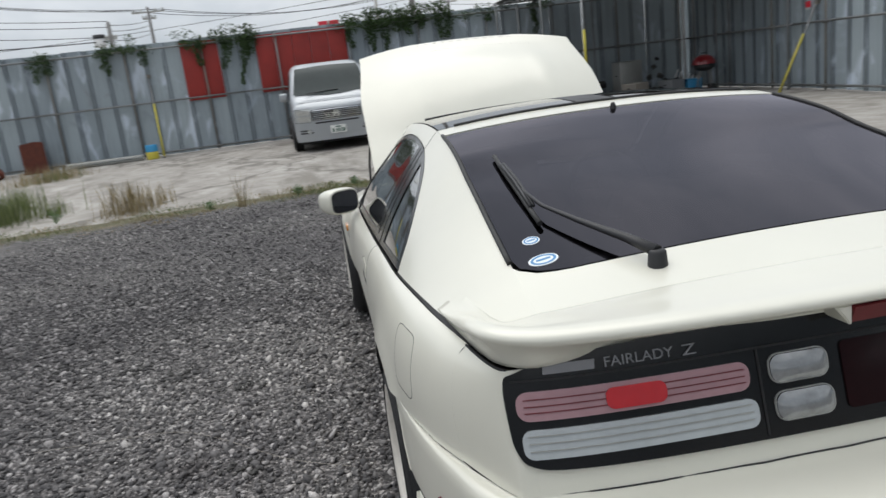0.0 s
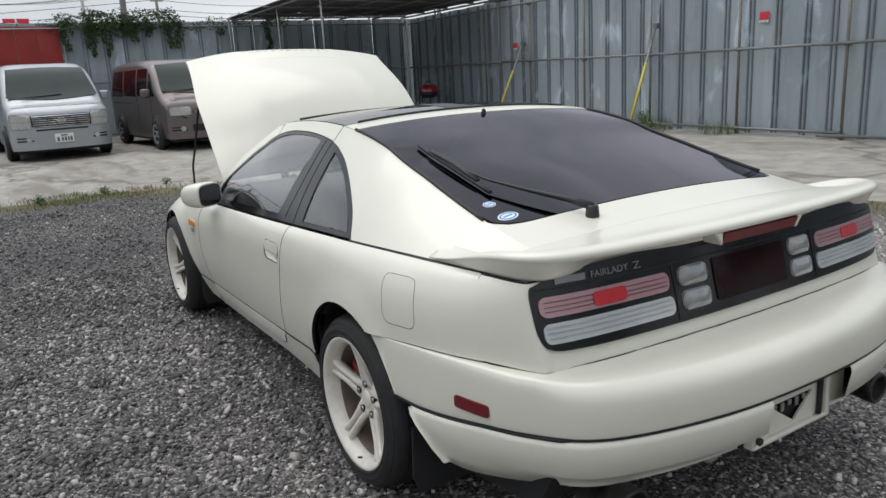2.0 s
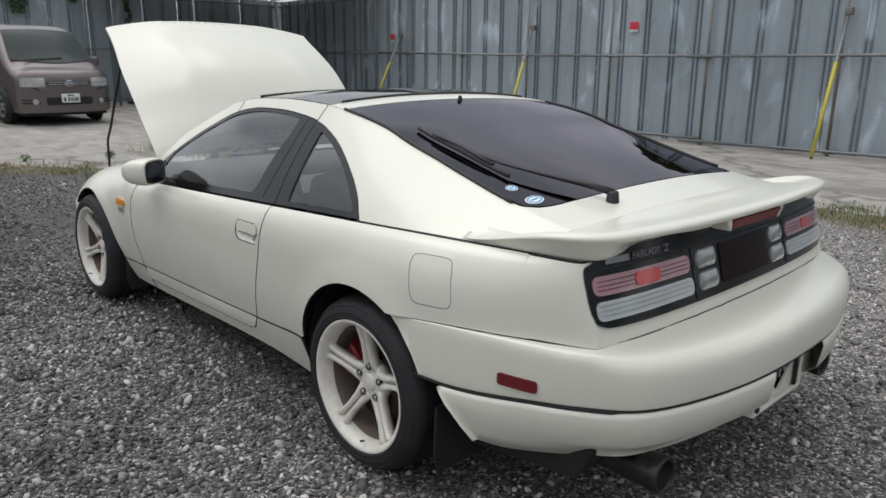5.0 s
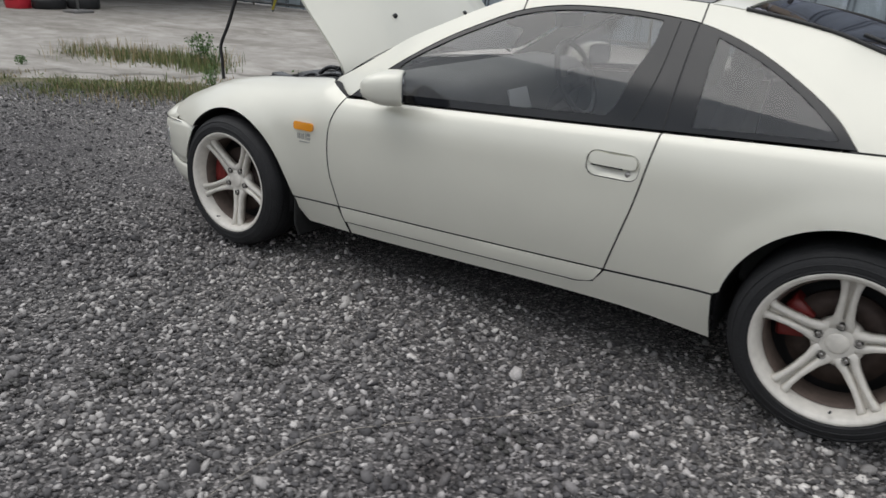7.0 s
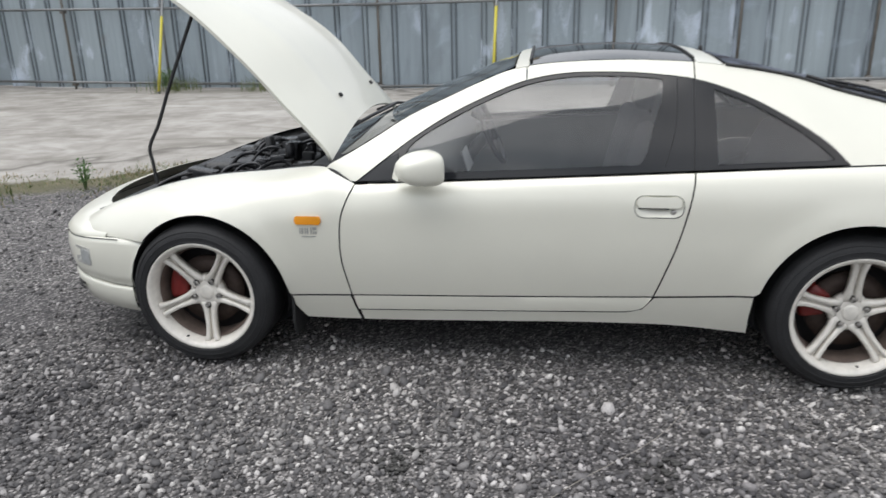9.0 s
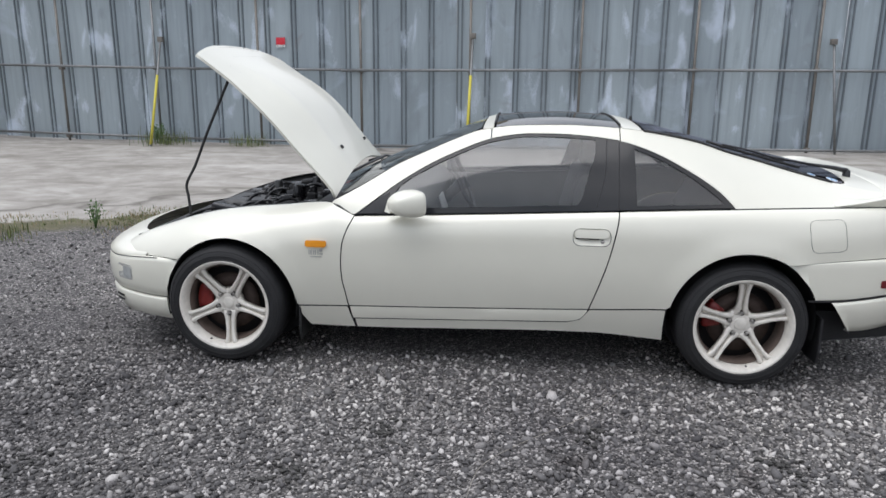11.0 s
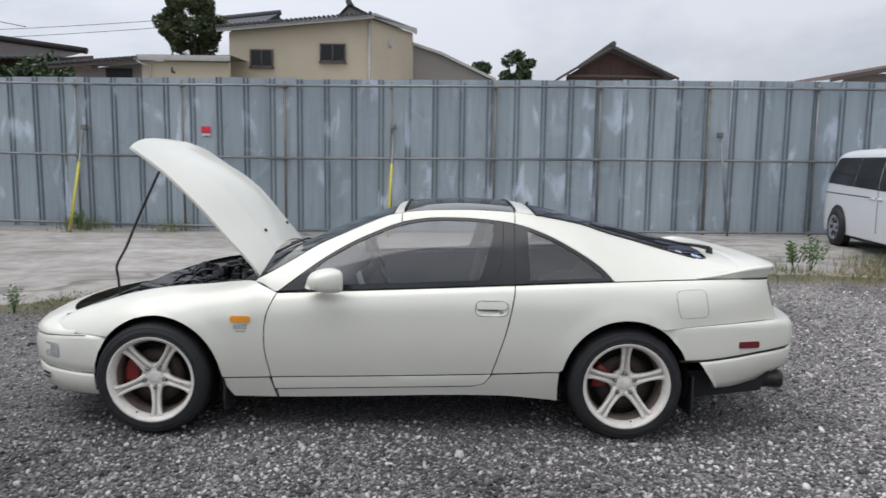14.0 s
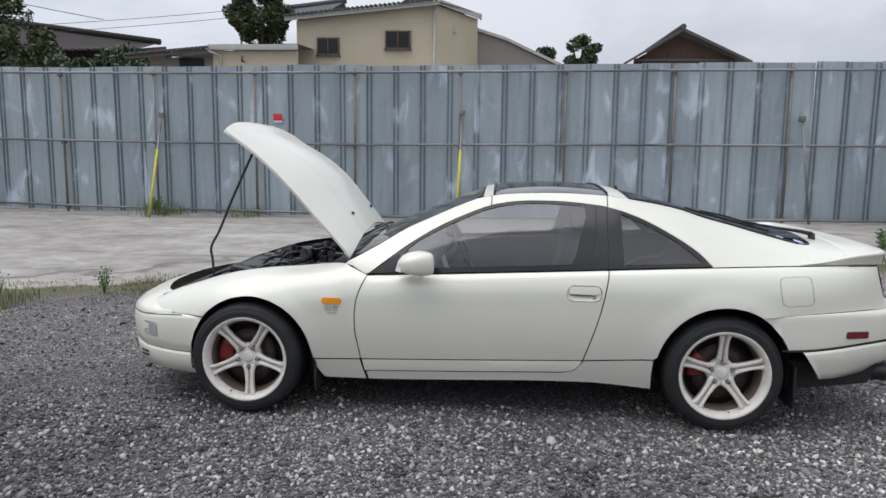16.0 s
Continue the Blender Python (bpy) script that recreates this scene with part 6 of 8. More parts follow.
# ---- parked vans ----
def van(name, label, at, turn, body, dims, lamp, grille_bars, plate_print="plategreen", side_glass="trim", front_glass="vanscreen", lower=(0.33, 0.45, 0.48), plate_z=0.375, dark_grille=False, stance=0.0, rake=0.0):
    """A one-box van, its nose towards local +x, centred on y, its tail at x = 0."""
    L, W, H, hood, nose_z = dims
    v = thing(name, label, "van", at, turn)
    v.location.z = height(at[0], at[1]) + stance
    hw = W / 2
    top = spline((0.0, H - 0.16), (0.08, H - 0.05), (0.5, H - 0.01), (L * 0.45, H), (L * 0.62, H - 0.03), (L * 0.70, H - 0.10), (L * 0.885, hood + 0.09), (L * 0.92, hood), (L - 0.14, nose_z + 0.10), (L - 0.03, nose_z), (L, nose_z - 0.08))
    belt_z = hood + 0.02

    def lean(x, z):
        """The tail leans forward above the belt."""
        t = max(0.0, (z - belt_z + 0.25) / (H - belt_z + 0.25))
        return x + rake * t ** 1.5 * max(0.0, 1 - x / (L * 0.45))

    def plan(x):
        if x > L - 0.24:
            return min(hw, hw * 1.02 * max(0.0, (L - x) / 0.24) ** (1 / 4.2))
        if x < 0.16:
            return hw * max(0.3, (1 - ((0.16 - x) / 0.165) ** 3)) ** 0.3 * (0.9 + 0.1 * x / 0.16)
        return hw

    def flank(x, z):
        t = max(0.0, (z - belt_z) / (H - belt_z))
        low = max(0.0, (0.45 - z) / 0.3)
        return plan(x) - 0.14 * t**1.5 - 0.04 * low**2

    def front_x(y, z):
        lo, hi = L * 0.66, L
        for _ in range(24):
            m = (lo + hi) / 2
            if top(m) > z:
                lo = m
            else:
                hi = m
        cap = L - 0.24 * (abs(y) / (hw * 1.02)) ** 4.2
        return min(cap, lo - 0.10 * (abs(y) / hw) ** 2.5)

    rows = []
    for x in list(np.linspace(0.0, 0.16, 5)) + list(np.linspace(0.3, L * 0.6, 10)) + list(np.linspace(L * 0.62, L - 0.26, 34)) + list(np.linspace(L - 0.24, L - 0.0004, 16)):
        zt = top(x)
        r = min(0.16, (zt - 0.3) * 0.3)
        side_pts = [(flank(x, z), z) for z in np.linspace(0.22, zt - r, 9)]
        yb = side_pts[-1][0]
        crn = [(max(0.0, yb - r * 1.5 * (1 - math.cos(a))), zt - r + r * math.sin(a) * 0.97) for a in np.linspace(0.2, math.pi / 2, 6)]
        half_ = side_pts + crn + [(crn[-1][0] * t, zt) for t in (0.8, 0.6, 0.4, 0.2)]
        zz = top(x)
        half_ = [(y, z if z < zz - r - 0.001 else z + top(min(L, x + 0.10 * (y / hw) ** 2.5)) - zz) for y, z in half_]
        rows.append([(lean(x, z), -y, z) for y, z in half_] + [(lean(x, z), y, z) for y, z in half_[::-1]])
    part("body", loft(rows, caps=True), body, v)
    part("underbody", box(0.15, -hw + 0.1, 0.16, L - 0.2, hw - 0.1, 0.30), M["dark"], v)

    # wheels in round arches
    for x in (0.78, L - 0.92):
        for s in (-1, 1):
            part("arch", lathe([(0.0, 0.0), (0.365, 0.0), (0.365, 0.02), (0.0, 0.02)], 32), M["dark"], v).location = (x, s * (hw + 0.004) - 0.01, 0.33)
            w = part("wheel", lathe([(0.20, -0.10), (0.23, -0.112), (0.29, -0.10), (0.315, -0.06), (0.318, 0.06), (0.29, 0.10), (0.2, 0.10)], 32), M["tyre"], v, "black tyre on an alloy wheel")
            w.location = (x, s * (hw - 0.045), 0.318)
            w.rotation_euler = (0, 0, 0 if s < 0 else math.pi)
            part("rim", lathe([(0.0, -0.085), (0.05, -0.088), (0.06, -0.075), (0.185, -0.085), (0.205, -0.108), (0.212, -0.100), (0.205, 0.0)], 28), M["silver"], w)
            for k in range(6):
                a = radians(60 * k)
                part("rim_gap", prism([(0.085 * math.cos(a + d * 0.6) if r == 0 else 0.168 * math.cos(a + d * 0.36), 0.085 * math.sin(a + d * 0.6) if r == 0 else 0.168 * math.sin(a + d * 0.36)) for r, d in ((0, -0.32), (1, -0.62), (1, 0.62), (0, 0.32))], -0.094, -0.07, "xz"), M["dark"], w)

    # glazing
    def screen_pt(y, z):
        return (front_x(y, z) + 0.022, y, z)

    zs0, zs1 = hood + 0.10, H - 0.14
    scr = smooth_line([(-hw + 0.085, zs0 + 0.03), (0, zs0 - 0.03), (hw - 0.085, zs0 + 0.03)], 5) + smooth_line([(hw - 0.20, zs1 + 0.005), (0, zs1 + 0.035), (-hw + 0.20, zs1 + 0.005)], 5)
    part("windscreen", sheet(scr, screen_pt, (1, 0, 0.5), 0.07, 0.0), M[front_glass], v)
    part("screen_shade", sheet(scr, lambda y, z: (front_x(y, z) + 0.016, y, z), (1, 0, 0.5), 0.07, 0.0), M["trimmatt"], v)
    for s in (-1, 1):
        cuts = [(0.16, 1.15), (1.22, L * 0.50), (L * 0.515, L * 0.69)] if not rake else [(0.14, 1.30), (1.31, L * 0.505), (L * 0.508, L * 0.70)]
        for a, b in cuts:
            zt0, zt1 = H - 0.20, min(H - 0.20, top(b) - 0.12)
            o = [(a + 0.03, belt_z + 0.04), (b - 0.02, belt_z + 0.02), (b - 0.03, zt1), (a + (0.16 if a < 0.2 else 0.03), zt0)]
            if rake:
                o = [(a + 0.004, belt_z + 0.06 - 0.03 * a), (b - 0.004, belt_z + 0.06 - 0.03 * b), (b - 0.004, zt1 + 0.05), (a + (0.07 if a < 0.2 else 0.004), zt0 + 0.05)]
            part("side_window", sheet(o, lambda x, z: (lean(x, z), s * (flank(x, z) + 0.004), z), (0, s, 0), 0.08, 0.006), M[side_glass], v, "dark tinted side window")
        part("quarter_light", sheet([(L * 0.70, belt_z + 0.02), (L * 0.80, belt_z + 0.02), (L * 0.72, min(H - 0.3, top(L * 0.73) - 0.1))], lambda x, z: (x, s * (flank(x, z) + 0.004), z), (0, s, 0), 0.08, 0.006), M["trim"], v)
        part("door_seam", sheet([(L * 0.505, 0.35), (L * 0.509, 0.35), (L * 0.509, belt_z + 0.02), (L * 0.505, belt_z + 0.02)], lambda x, z: (x, s * (flank(x, z) + 0.002), z), (0, s, 0), 0.1, 0.002), M["dark"], v)
        part("door_seam", sheet([(L * 0.73, 0.40), (L * 0.734, 0.40), (L * 0.734, belt_z), (L * 0.73, belt_z)], lambda x, z: (x, s * (flank(x, z) + 0.002), z), (0, s, 0), 0.1, 0.002), M["dark"], v)
        part("slide_rail", sheet([(0.2, belt_z - 0.10), (L * 0.5, belt_z - 0.12), (L * 0.5, belt_z - 0.135), (0.2, belt_z - 0.115)], lambda x, z: (x, s * (flank(x, z) + 0.003), z), (0, s, 0), 0.1, 0.003), M["dark"], v)
        for hx in (L * 0.525, L * 0.47):
            part("door_handle", box(hx - 0.09, s * hw - 0.02, belt_z - 0.16, hx + 0.09, s * hw + 0.02, belt_z - 0.12, 0.012), body, v)
        mr = part("mirror", box(L * 0.755 - 0.06, s * (hw + 0.03), belt_z - 0.01, L * 0.755 + 0.09, s * (hw + 0.21), belt_z + 0.17, 0.04), body, v)
        part("mirror_glass", box(L * 0.755 - 0.065, s * (hw + 0.055), belt_z + 0.015, L * 0.755 - 0.055, s * (hw + 0.19), belt_z + 0.145, 0.003), M["mirror"], mr)
        # headlamps, fog lamps
        y0, y1, z0, z1 = lamp
        part("lamp_bezel", sheet(rounded(*((s * y0 - 0.006, z0 - 0.006, s * y1 + 0.006, z1 + 0.006) if s > 0 else (s * y1 - 0.006, z0 - 0.006, s * y0 + 0.006, z1 + 0.006)), 0.035), lambda y, z: (front_x(y, z) + 0.005, y, z), (1, 0, 0), 0.05, 0.008), M["trimmatt"], v)
        part("headlamp", sheet(rounded(*((s * y0, z0, s * y1, z1) if s > 0 else (s * y1, z0, s * y0, z1)), 0.03), lambda y, z: (front_x(y, z) + 0.008, y, z), (1, 0, 0), 0.05, 0.012), M["headlamp"], v, "clear headlamp")
        ya, yb = min(s * (y0 + 0.03), s * (y1 - 0.04)), max(s * (y0 + 0.03), s * (y1 - 0.04))
        for za, zb in ((0.10, 0.44), (0.56, 0.90)):
            part("lamp_eye", sheet(rounded(ya, z0 + (z1 - z0) * za, yb, z0 + (z1 - z0) * zb, 0.02), lambda y, z: (front_x(y, z) + 0.012, y, z), (1, 0, 0), 0.04, 0.004), M["lampwell"], v)
        part("fog_slot", sheet(rounded(min(s * 0.52, s * 0.80), 0.385, max(s * 0.52, s * 0.80), 0.415, 0.012), lambda y, z: (front_x(y, z) + 0.006, y, z), (1, 0, 0), 0.05, 0.006), M["dark"], v)
        part("fog_slot", sheet(rounded(min(s * 0.55, s * 0.80), 0.44, max(s * 0.55, s * 0.80), 0.465, 0.012), lambda y, z: (front_x(y, z) + 0.006, y, z), (1, 0, 0), 0.05, 0.006), M["dark"], v)
        part("fog_lamp", sheet(ring(s * 0.60, 0.425, 0.05, 0.05, 14), lambda y, z: (front_x(y, z) + 0.010, y, z), (1, 0, 0), 0.04, 0.008), M["headlamp"], v)
    # grille
    gy, gz0, gz1, n = grille_bars
    gr = part("grille", sheet(rounded(-gy, gz0, gy, gz1, 0.03), lambda y, z: (front_x(y, z) + 0.006, y, z), (1, 0, 0), 0.05, 0.01), M["dark"], v)
    for k in range(n):
        z = gz0 + (gz1 - gz0) * (k + 0.5) / n
        part("grille_bar", sheet([(-gy + 0.02, z - 0.008), (gy - 0.02, z - 0.008), (gy - 0.02, z + 0.008), (-gy + 0.02, z + 0.008)], lambda y, zz: (front_x(y, zz) + 0.016, y, zz), (1, 0, 0), 0.06, 0.008), M["chrome"] if not dark_grille else M["silver"], gr)
    part("badge", sheet(ring(0, (gz0 + gz1) / 2, 0.075, 0.06, 20), lambda y, z: (front_x(y, z) + 0.026, y, z), (1, 0, 0), 0.03, 0.012, holes=(ring(0, (gz0 + gz1) / 2, 0.055, 0.042, 20),)), M["chrome"], gr, "plain chrome ring")
    part("badge", sheet(rounded(-0.085, (gz0 + gz1) / 2 - 0.012, 0.085, (gz0 + gz1) / 2 + 0.012, 0.004), lambda y, z: (front_x(y, z) + 0.030, y, z), (1, 0, 0), 0.03, 0.008), M["chrome"], gr, "plain chrome bar")
    part("lower_grille", sheet(rounded(-lower[2], lower[0], lower[2], lower[1], min(0.03, (lower[1] - lower[0]) * 0.45)), lambda y, z: (front_x(y, z) + 0.005, y, z), (1, 0, 0), 0.06, 0.008), M["dark"], v)
    px = front_x(0.0, 0.42) + 0.02
    pl = part("number_plate", box(px, -0.165, plate_z, px + 0.012, 0.165, plate_z + 0.165, 0.004), M["plate"], v, "white number plate with plain bars")
    for k, (a, b) in enumerate(((-0.13, -0.09), (-0.05, -0.02), (0.0, 0.035), (0.055, 0.085), (0.10, 0.135))):
        part("plate_bar", box(px + 0.011, a, plate_z + 0.025, px + 0.014, b, plate_z + 0.10), M[plate_print], pl)
    part("plate_bar", box(px + 0.011, -0.06, plate_z + 0.12, px + 0.014, 0.06, plate_z + 0.145), M[plate_print], pl)
    part("wiper", tube([(front_x(0, zs0 + 0.01) + 0.02, -0.55, zs0 + 0.03), (front_x(0, zs0 + 0.05) + 0.025, 0.15, zs0 + 0.06)], 0.010, 6), M["trimmatt"], v)
    part("hood_seam", sheet([(-hw + 0.12, hood - 0.055), (hw - 0.12, hood - 0.055), (hw - 0.12, hood - 0.050), (-hw + 0.12, hood - 0.050)], lambda y, z: (front_x(y, z) + 0.002, y, z), (1, 0, 0.4), 0.08, 0.002), M["dark"], v)
    return v


van("silver_van", "large silver van with a wide chrome grille", (-16.05, -0.42, 0), 1.5, M["silver"], (4.80, 1.80, 1.90, 1.08, 0.90), (0.53, 0.86, 0.62, 0.90), (0.52, 0.64, 0.87, 6), lower=(0.575, 0.605, 0.46), plate_z=0.34)
van("brown_van", "dark metallic brown van with a white number plate", (-15.0, 2.05, 0), 4.7, M["brown"], (4.42, 1.70, 1.86, 1.05, 0.88), (0.42, 0.80, 0.69, 0.86), (0.38, 0.72, 0.79, 2), dark_grille=True, side_glass="smoke", lower=(0.36, 0.50, 0.42), plate_z=0.40)
van("white_van", "white people carrier with dark tinted windows", (9.26, 8.40, 0), -98.2, M["vanwhite"], (4.45, 1.72, 1.64, 0.98, 0.80), (0.43, 0.80, 0.62, 0.78), (0.40, 0.64, 0.76, 3), rake=0.42)


# ---- carport corner with its clutter ----
def carport():
    c = thing("carport", "pipe-framed carport with a tattered corrugated roof", "carport")
    A, B, C, D = Vector((-11.2, 5.2, 3.34)), Vector((-10.8, 10.15, 3.16)), Vector((-16.75, 10.65, 3.20)), Vector((-16.75, 4.85, 3.16))

    def at(u, v):
        return (A * (1 - u) + B * u) * (1 - v) + (D * (1 - u) + C * u) * v

    rng = random.Random(3)
    n = 11
    for i in range(n):
        u0, u1 = i / n + 0.002, (i + 1) / n + (0.004 if rng.random() < 0.7 else -0.012)
        rows = []
        for k in range(17):
            u = u0 + (u1 - u0) * k / 16
            lift = Vector((0, 0, 0.045 + 0.018 * math.sin(2 * math.pi * k / 4)))
            rows.append([at(u, v) + lift for v in (-0.015 + rng.uniform(-0.004, 0.004), 0.5, 1.0)])
        bm = loft(rows)
        bmesh.ops.solidify(bm, geom=bm.faces[:], thickness=0.003)
        part("roof_sheet", bm, M["roofsheet"], c)
    for v in (0.02, 0.25, 0.5, 0.75, 0.98):
        part("purlin", tube([at(-0.01, v), at(1.0, v)], 0.024, 8), M["pipe"], c)
    for u in (0.02, 0.2, 0.4, 0.6, 0.8, 0.98):
        part("rafter", tube([at(u, -0.01) - Vector((0, 0, 0.05)), at(u, 1.0) - Vector((0, 0, 0.05))], 0.024, 8), M["pipe"], c)
    for u, v in ((0.03, 0.02), (0.03, 0.45), (0.03, 0.75), (0.0, 0.98), (0.5, 0.98), (0.98, 0.02), (0.98, 0.6)):
        q = at(u, v)
        part("post", tube([(q.x, q.y, height(q.x, q.y) - 0.05), q], 0.024, 8), M["pipe"], c)
    q = at(0.03, 0.02)
    part("sleeve", tube([(q.x, q.y, 1.1), (q.x, q.y, 2.0)], 0.032, 8), M["yellow"], c, "yellow plastic sleeve")
    part("brace", tube([(q.x, q.y, 1.05), (-13.8, 5.45, 1.08)], 0.022, 8), M["pipe"], c)
    part("brace", tube([(-13.7, 5.4, 0.2), (-14.6, 5.5, 2.3)], 0.022, 8), M["pipe"], c)
    part("footing", box(q.x - 0.2, q.y - 0.2, height(q.x, q.y), q.x + 0.2, q.y + 0.2, height(q.x, q.y) + 0.05, 0.01), M["concretepole"], c)
    # white bar added in place of the light gap at the fence corner
    part("bright_gap_bar", tube([(-16.4, 10.5, 0.1), (-16.4, 10.5, 3.1)], 0.05, 8), M["signwhite"], c)


carport()


def barbecue(x, y):
    z = height(x, y)
    b = thing("barbecue", "small barbecue with a dark red lid on legs", "barbecue", (x, y, z), 70)
    part("bowl", lathe([(0.0, 0.52), (0.16, 0.53), (0.26, 0.60), (0.29, 0.70), (0.28, 0.70), (0.0, 0.56)], 24, "z"), M["trimmatt"], b)
    part("lid", lathe([(0.30, 0.705), (0.29, 0.80), (0.22, 0.90), (0.10, 0.95), (0.0, 0.96)], 24, "z"), M["grillred"], b, "dark red enamel lid")
    part("handle", tube([(-0.08, 0, 0.95), (-0.06, 0, 1.0), (0.06, 0, 1.0), (0.08, 0, 0.95)], 0.012, 6), M["trimmatt"], b)
    for k in range(4):
        a = radians(45 + 90 * k)
        part("leg", tube([(0.18 * math.cos(a), 0.18 * math.sin(a), 0.58), (0.26 * math.cos(a), 0.26 * math.sin(a), 0.0)], 0.014, 6), M["steel"], b)
    for s in (-1, 1):
        part("wheel", lathe([(0.0, -0.02), (0.08, -0.02), (0.09, 0.0), (0.08, 0.02), (0.0, 0.02)], 16, "y"), M["rubber"], b).location = (0.19, s * 0.2, 0.09)


barbecue(-14.1, 9.80)


def crate(name, label, x, y, sx, sy, sz, mat, turn=0.0, z=0.0):
    c = thing(name, label, name.replace("_", " "), (x, y, height(x, y) + z), turn)
    part("body", box(-sx / 2, -sy / 2, 0, sx / 2, sy / 2, sz, 0.015), mat, c)
    part("rim", box(-sx / 2 - 0.01, -sy / 2 - 0.01, sz - 0.05, sx / 2 + 0.01, sy / 2 + 0.01, sz - 0.015, 0.006), mat, c)
    for s in (-1, 1):
        part("handle", box(-0.06, s * sy / 2 - 0.006, sz * 0.6, 0.06, s * sy / 2 + 0.006, sz * 0.6 + 0.03, 0.004), M["dark"], c)
    return c


crate("cardboard_box", "pale cardboard box on the slab under the carport", -15.0, 8.2, 0.55, 0.5, 0.40, M["cardboard"], 20)
crate("storage_crate", "grey plastic crate on the slab", -14.9, 9.25, 0.6, 0.45, 0.36, M["greybox"], 10)
crate("storage_crate", "blue plastic crate beside the scrap", -14.8, 9.8, 0.5, 0.4, 0.33, M["blue"], -8)
crate("red_box", "small red plastic box under the carport", -12.6, 4.9, 0.36, 0.3, 0.26, M["sign"], 14)
crate("cabinet_box", "pale grey metal cabinet standing under the carport", -15.9, 8.4, 0.5, 0.7, 1.0, M["greymark"], 5)


def scrap_heap(x, y, seed, n, wide, tall):
    rng = random.Random(seed)
    h = thing("scrap_heap", "dark heap of old engine parts and scrap", "scrap heap", (x, y, height(x, y)), 0, "scrap heaps")
    for k in range(n):
        a, r = rng.uniform(0, 6.28), wide * math.sqrt(rng.random())
        zc = tall * (1 - r / wide) * rng.random()
        s = rng.uniform(0.07, 0.2)
        m = rng.choice((M["junk"], M["junk"], M["alloy"], M["engine"], M["rust"]))
        if k % 3 == 0:
            bm = lathe([(0.0, -s * 0.5), (s * 0.7, -s * 0.5), (s * 0.8, -s * 0.3), (s * 0.5, 0.0), (s * 0.8, s * 0.3), (s * 0.6, s * 0.5), (0.0, s * 0.5)], 14, "z")
        else:
            bm = box(-s, -s * 0.7, -s * 0.5, s, s * 0.7, s * 0.5, s * 0.2)
        p = part("scrap_piece", bm, m, h)
        p.location = (r * math.cos(a), r * math.sin(a), max(s * 0.5, zc))
        p.rotation_euler = (rng.uniform(-0.5, 0.5), rng.uniform(-0.5, 0.5), rng.uniform(0, 3))


scrap_heap(-15.6, 9.2, 4, 26, 0.7, 1.25)
scrap_heap(-16.0, 7.3, 9, 18, 0.6, 0.8)
scrap_heap(-15.9, 6.2, 12, 16, 0.7, 0.9)
scrap_heap(-15.8, -9.3, 21, 9, 0.5, 0.35)


def tyre_on_ground(x, y, turn):
    t = thing("old_tyre", "old black tyre lying on the slab", "tyre", (x, y, height(x, y)), turn, "old tyres")
    part("tread", lathe([(0.19, 0.01), (0.22, 0.0), (0.29, 0.005), (0.31, 0.04), (0.31, 0.15), (0.29, 0.185), (0.22, 0.19), (0.19, 0.18), (0.20, 0.1)], 32, "z", closed=True), M["tyre"], t)


tyre_on_ground(-12.3, 5.35, 0)
tyre_on_ground(-12.1, 5.95, 0)

# leaning pale slats by the barbecue
slats = thing("slatted_rack", "white slatted rack leaning on the fence", "rack", (-15.6, 9.95, height(-15.6, 9.95)), 80)
for k in range(6):
    part("slat", box(-0.35 + 0.12 * k, -0.01, 0.0, -0.31 + 0.12 * k, 0.015, 0.5, 0.004), M["signwhite"], slats).rotation_euler = (0, radians(24), 0)

# along the back fence
rb = thing("rusty_plate", "rust-brown steel plate standing against the fence", "steel plate", (-16.45, -8.1, height(-16.45, -8.1)), 90)
part("plate", prism([(-0.30, 0.0), (0.30, 0.0), (0.30, 0.80), (0.05, 0.83), (-0.20, 0.80), (-0.30, 0.78)], -0.02, 0.02, "xz", 0.006), M["rust"], rb)
part("foot", box(-0.3, -0.12, 0.0, 0.3, 0.12, 0.06, 0.01), M["rust"], rb)
for k, (y0, y1, z) in enumerate(((-7.4, -5.35, 0.02), (-7.2, -5.3, 0.10))):
    p = thing("plank", "bleached white plank lying along the fence", "plank", (-16.15 + 0.1 * k, (y0 + y1) / 2, height(-16.2, y0) + z), 90, "planks")
    part("board", box(-(y1 - y0) / 2, -0.12, 0.0, (y1 - y0) / 2, 0.12, 0.05, 0.006), M["plankpale"], p)
drum = thing("paint_tin", "yellow and blue tin at the foot of the brace", "tin", (-16.0, -5.05, height(-16.0, -5.05)))
part("can", lathe([(0.0, 0.0), (0.15, 0.0), (0.155, 0.01), (0.15, 0.30), (0.0, 0.30)], 20, "z"), M["yellow"], drum)
part("band", lathe([(0.153, 0.20), (0.156, 0.21), (0.156, 0.37), (0.15, 0.38), (0.0, 0.38)], 20, "z"), M["blue"], drum, "sky-blue upper band")
sheetm = thing("scrap_bumper", "crumpled white car bumper lying by the fence", "bumper", (-15.4, -9.1, height(-15.4, -9.1)), 30)
part("skin", loft([[(0.5 * u, 0.35 * w, 0.12 + 0.22 * math.sin(u * 2.2 + 1) * (1 - 0.4 * w * w)) for w in np.linspace(-1, 1, 9)] for u in np.linspace(-1, 1, 12)]), M["vanwhite"], sheetm)


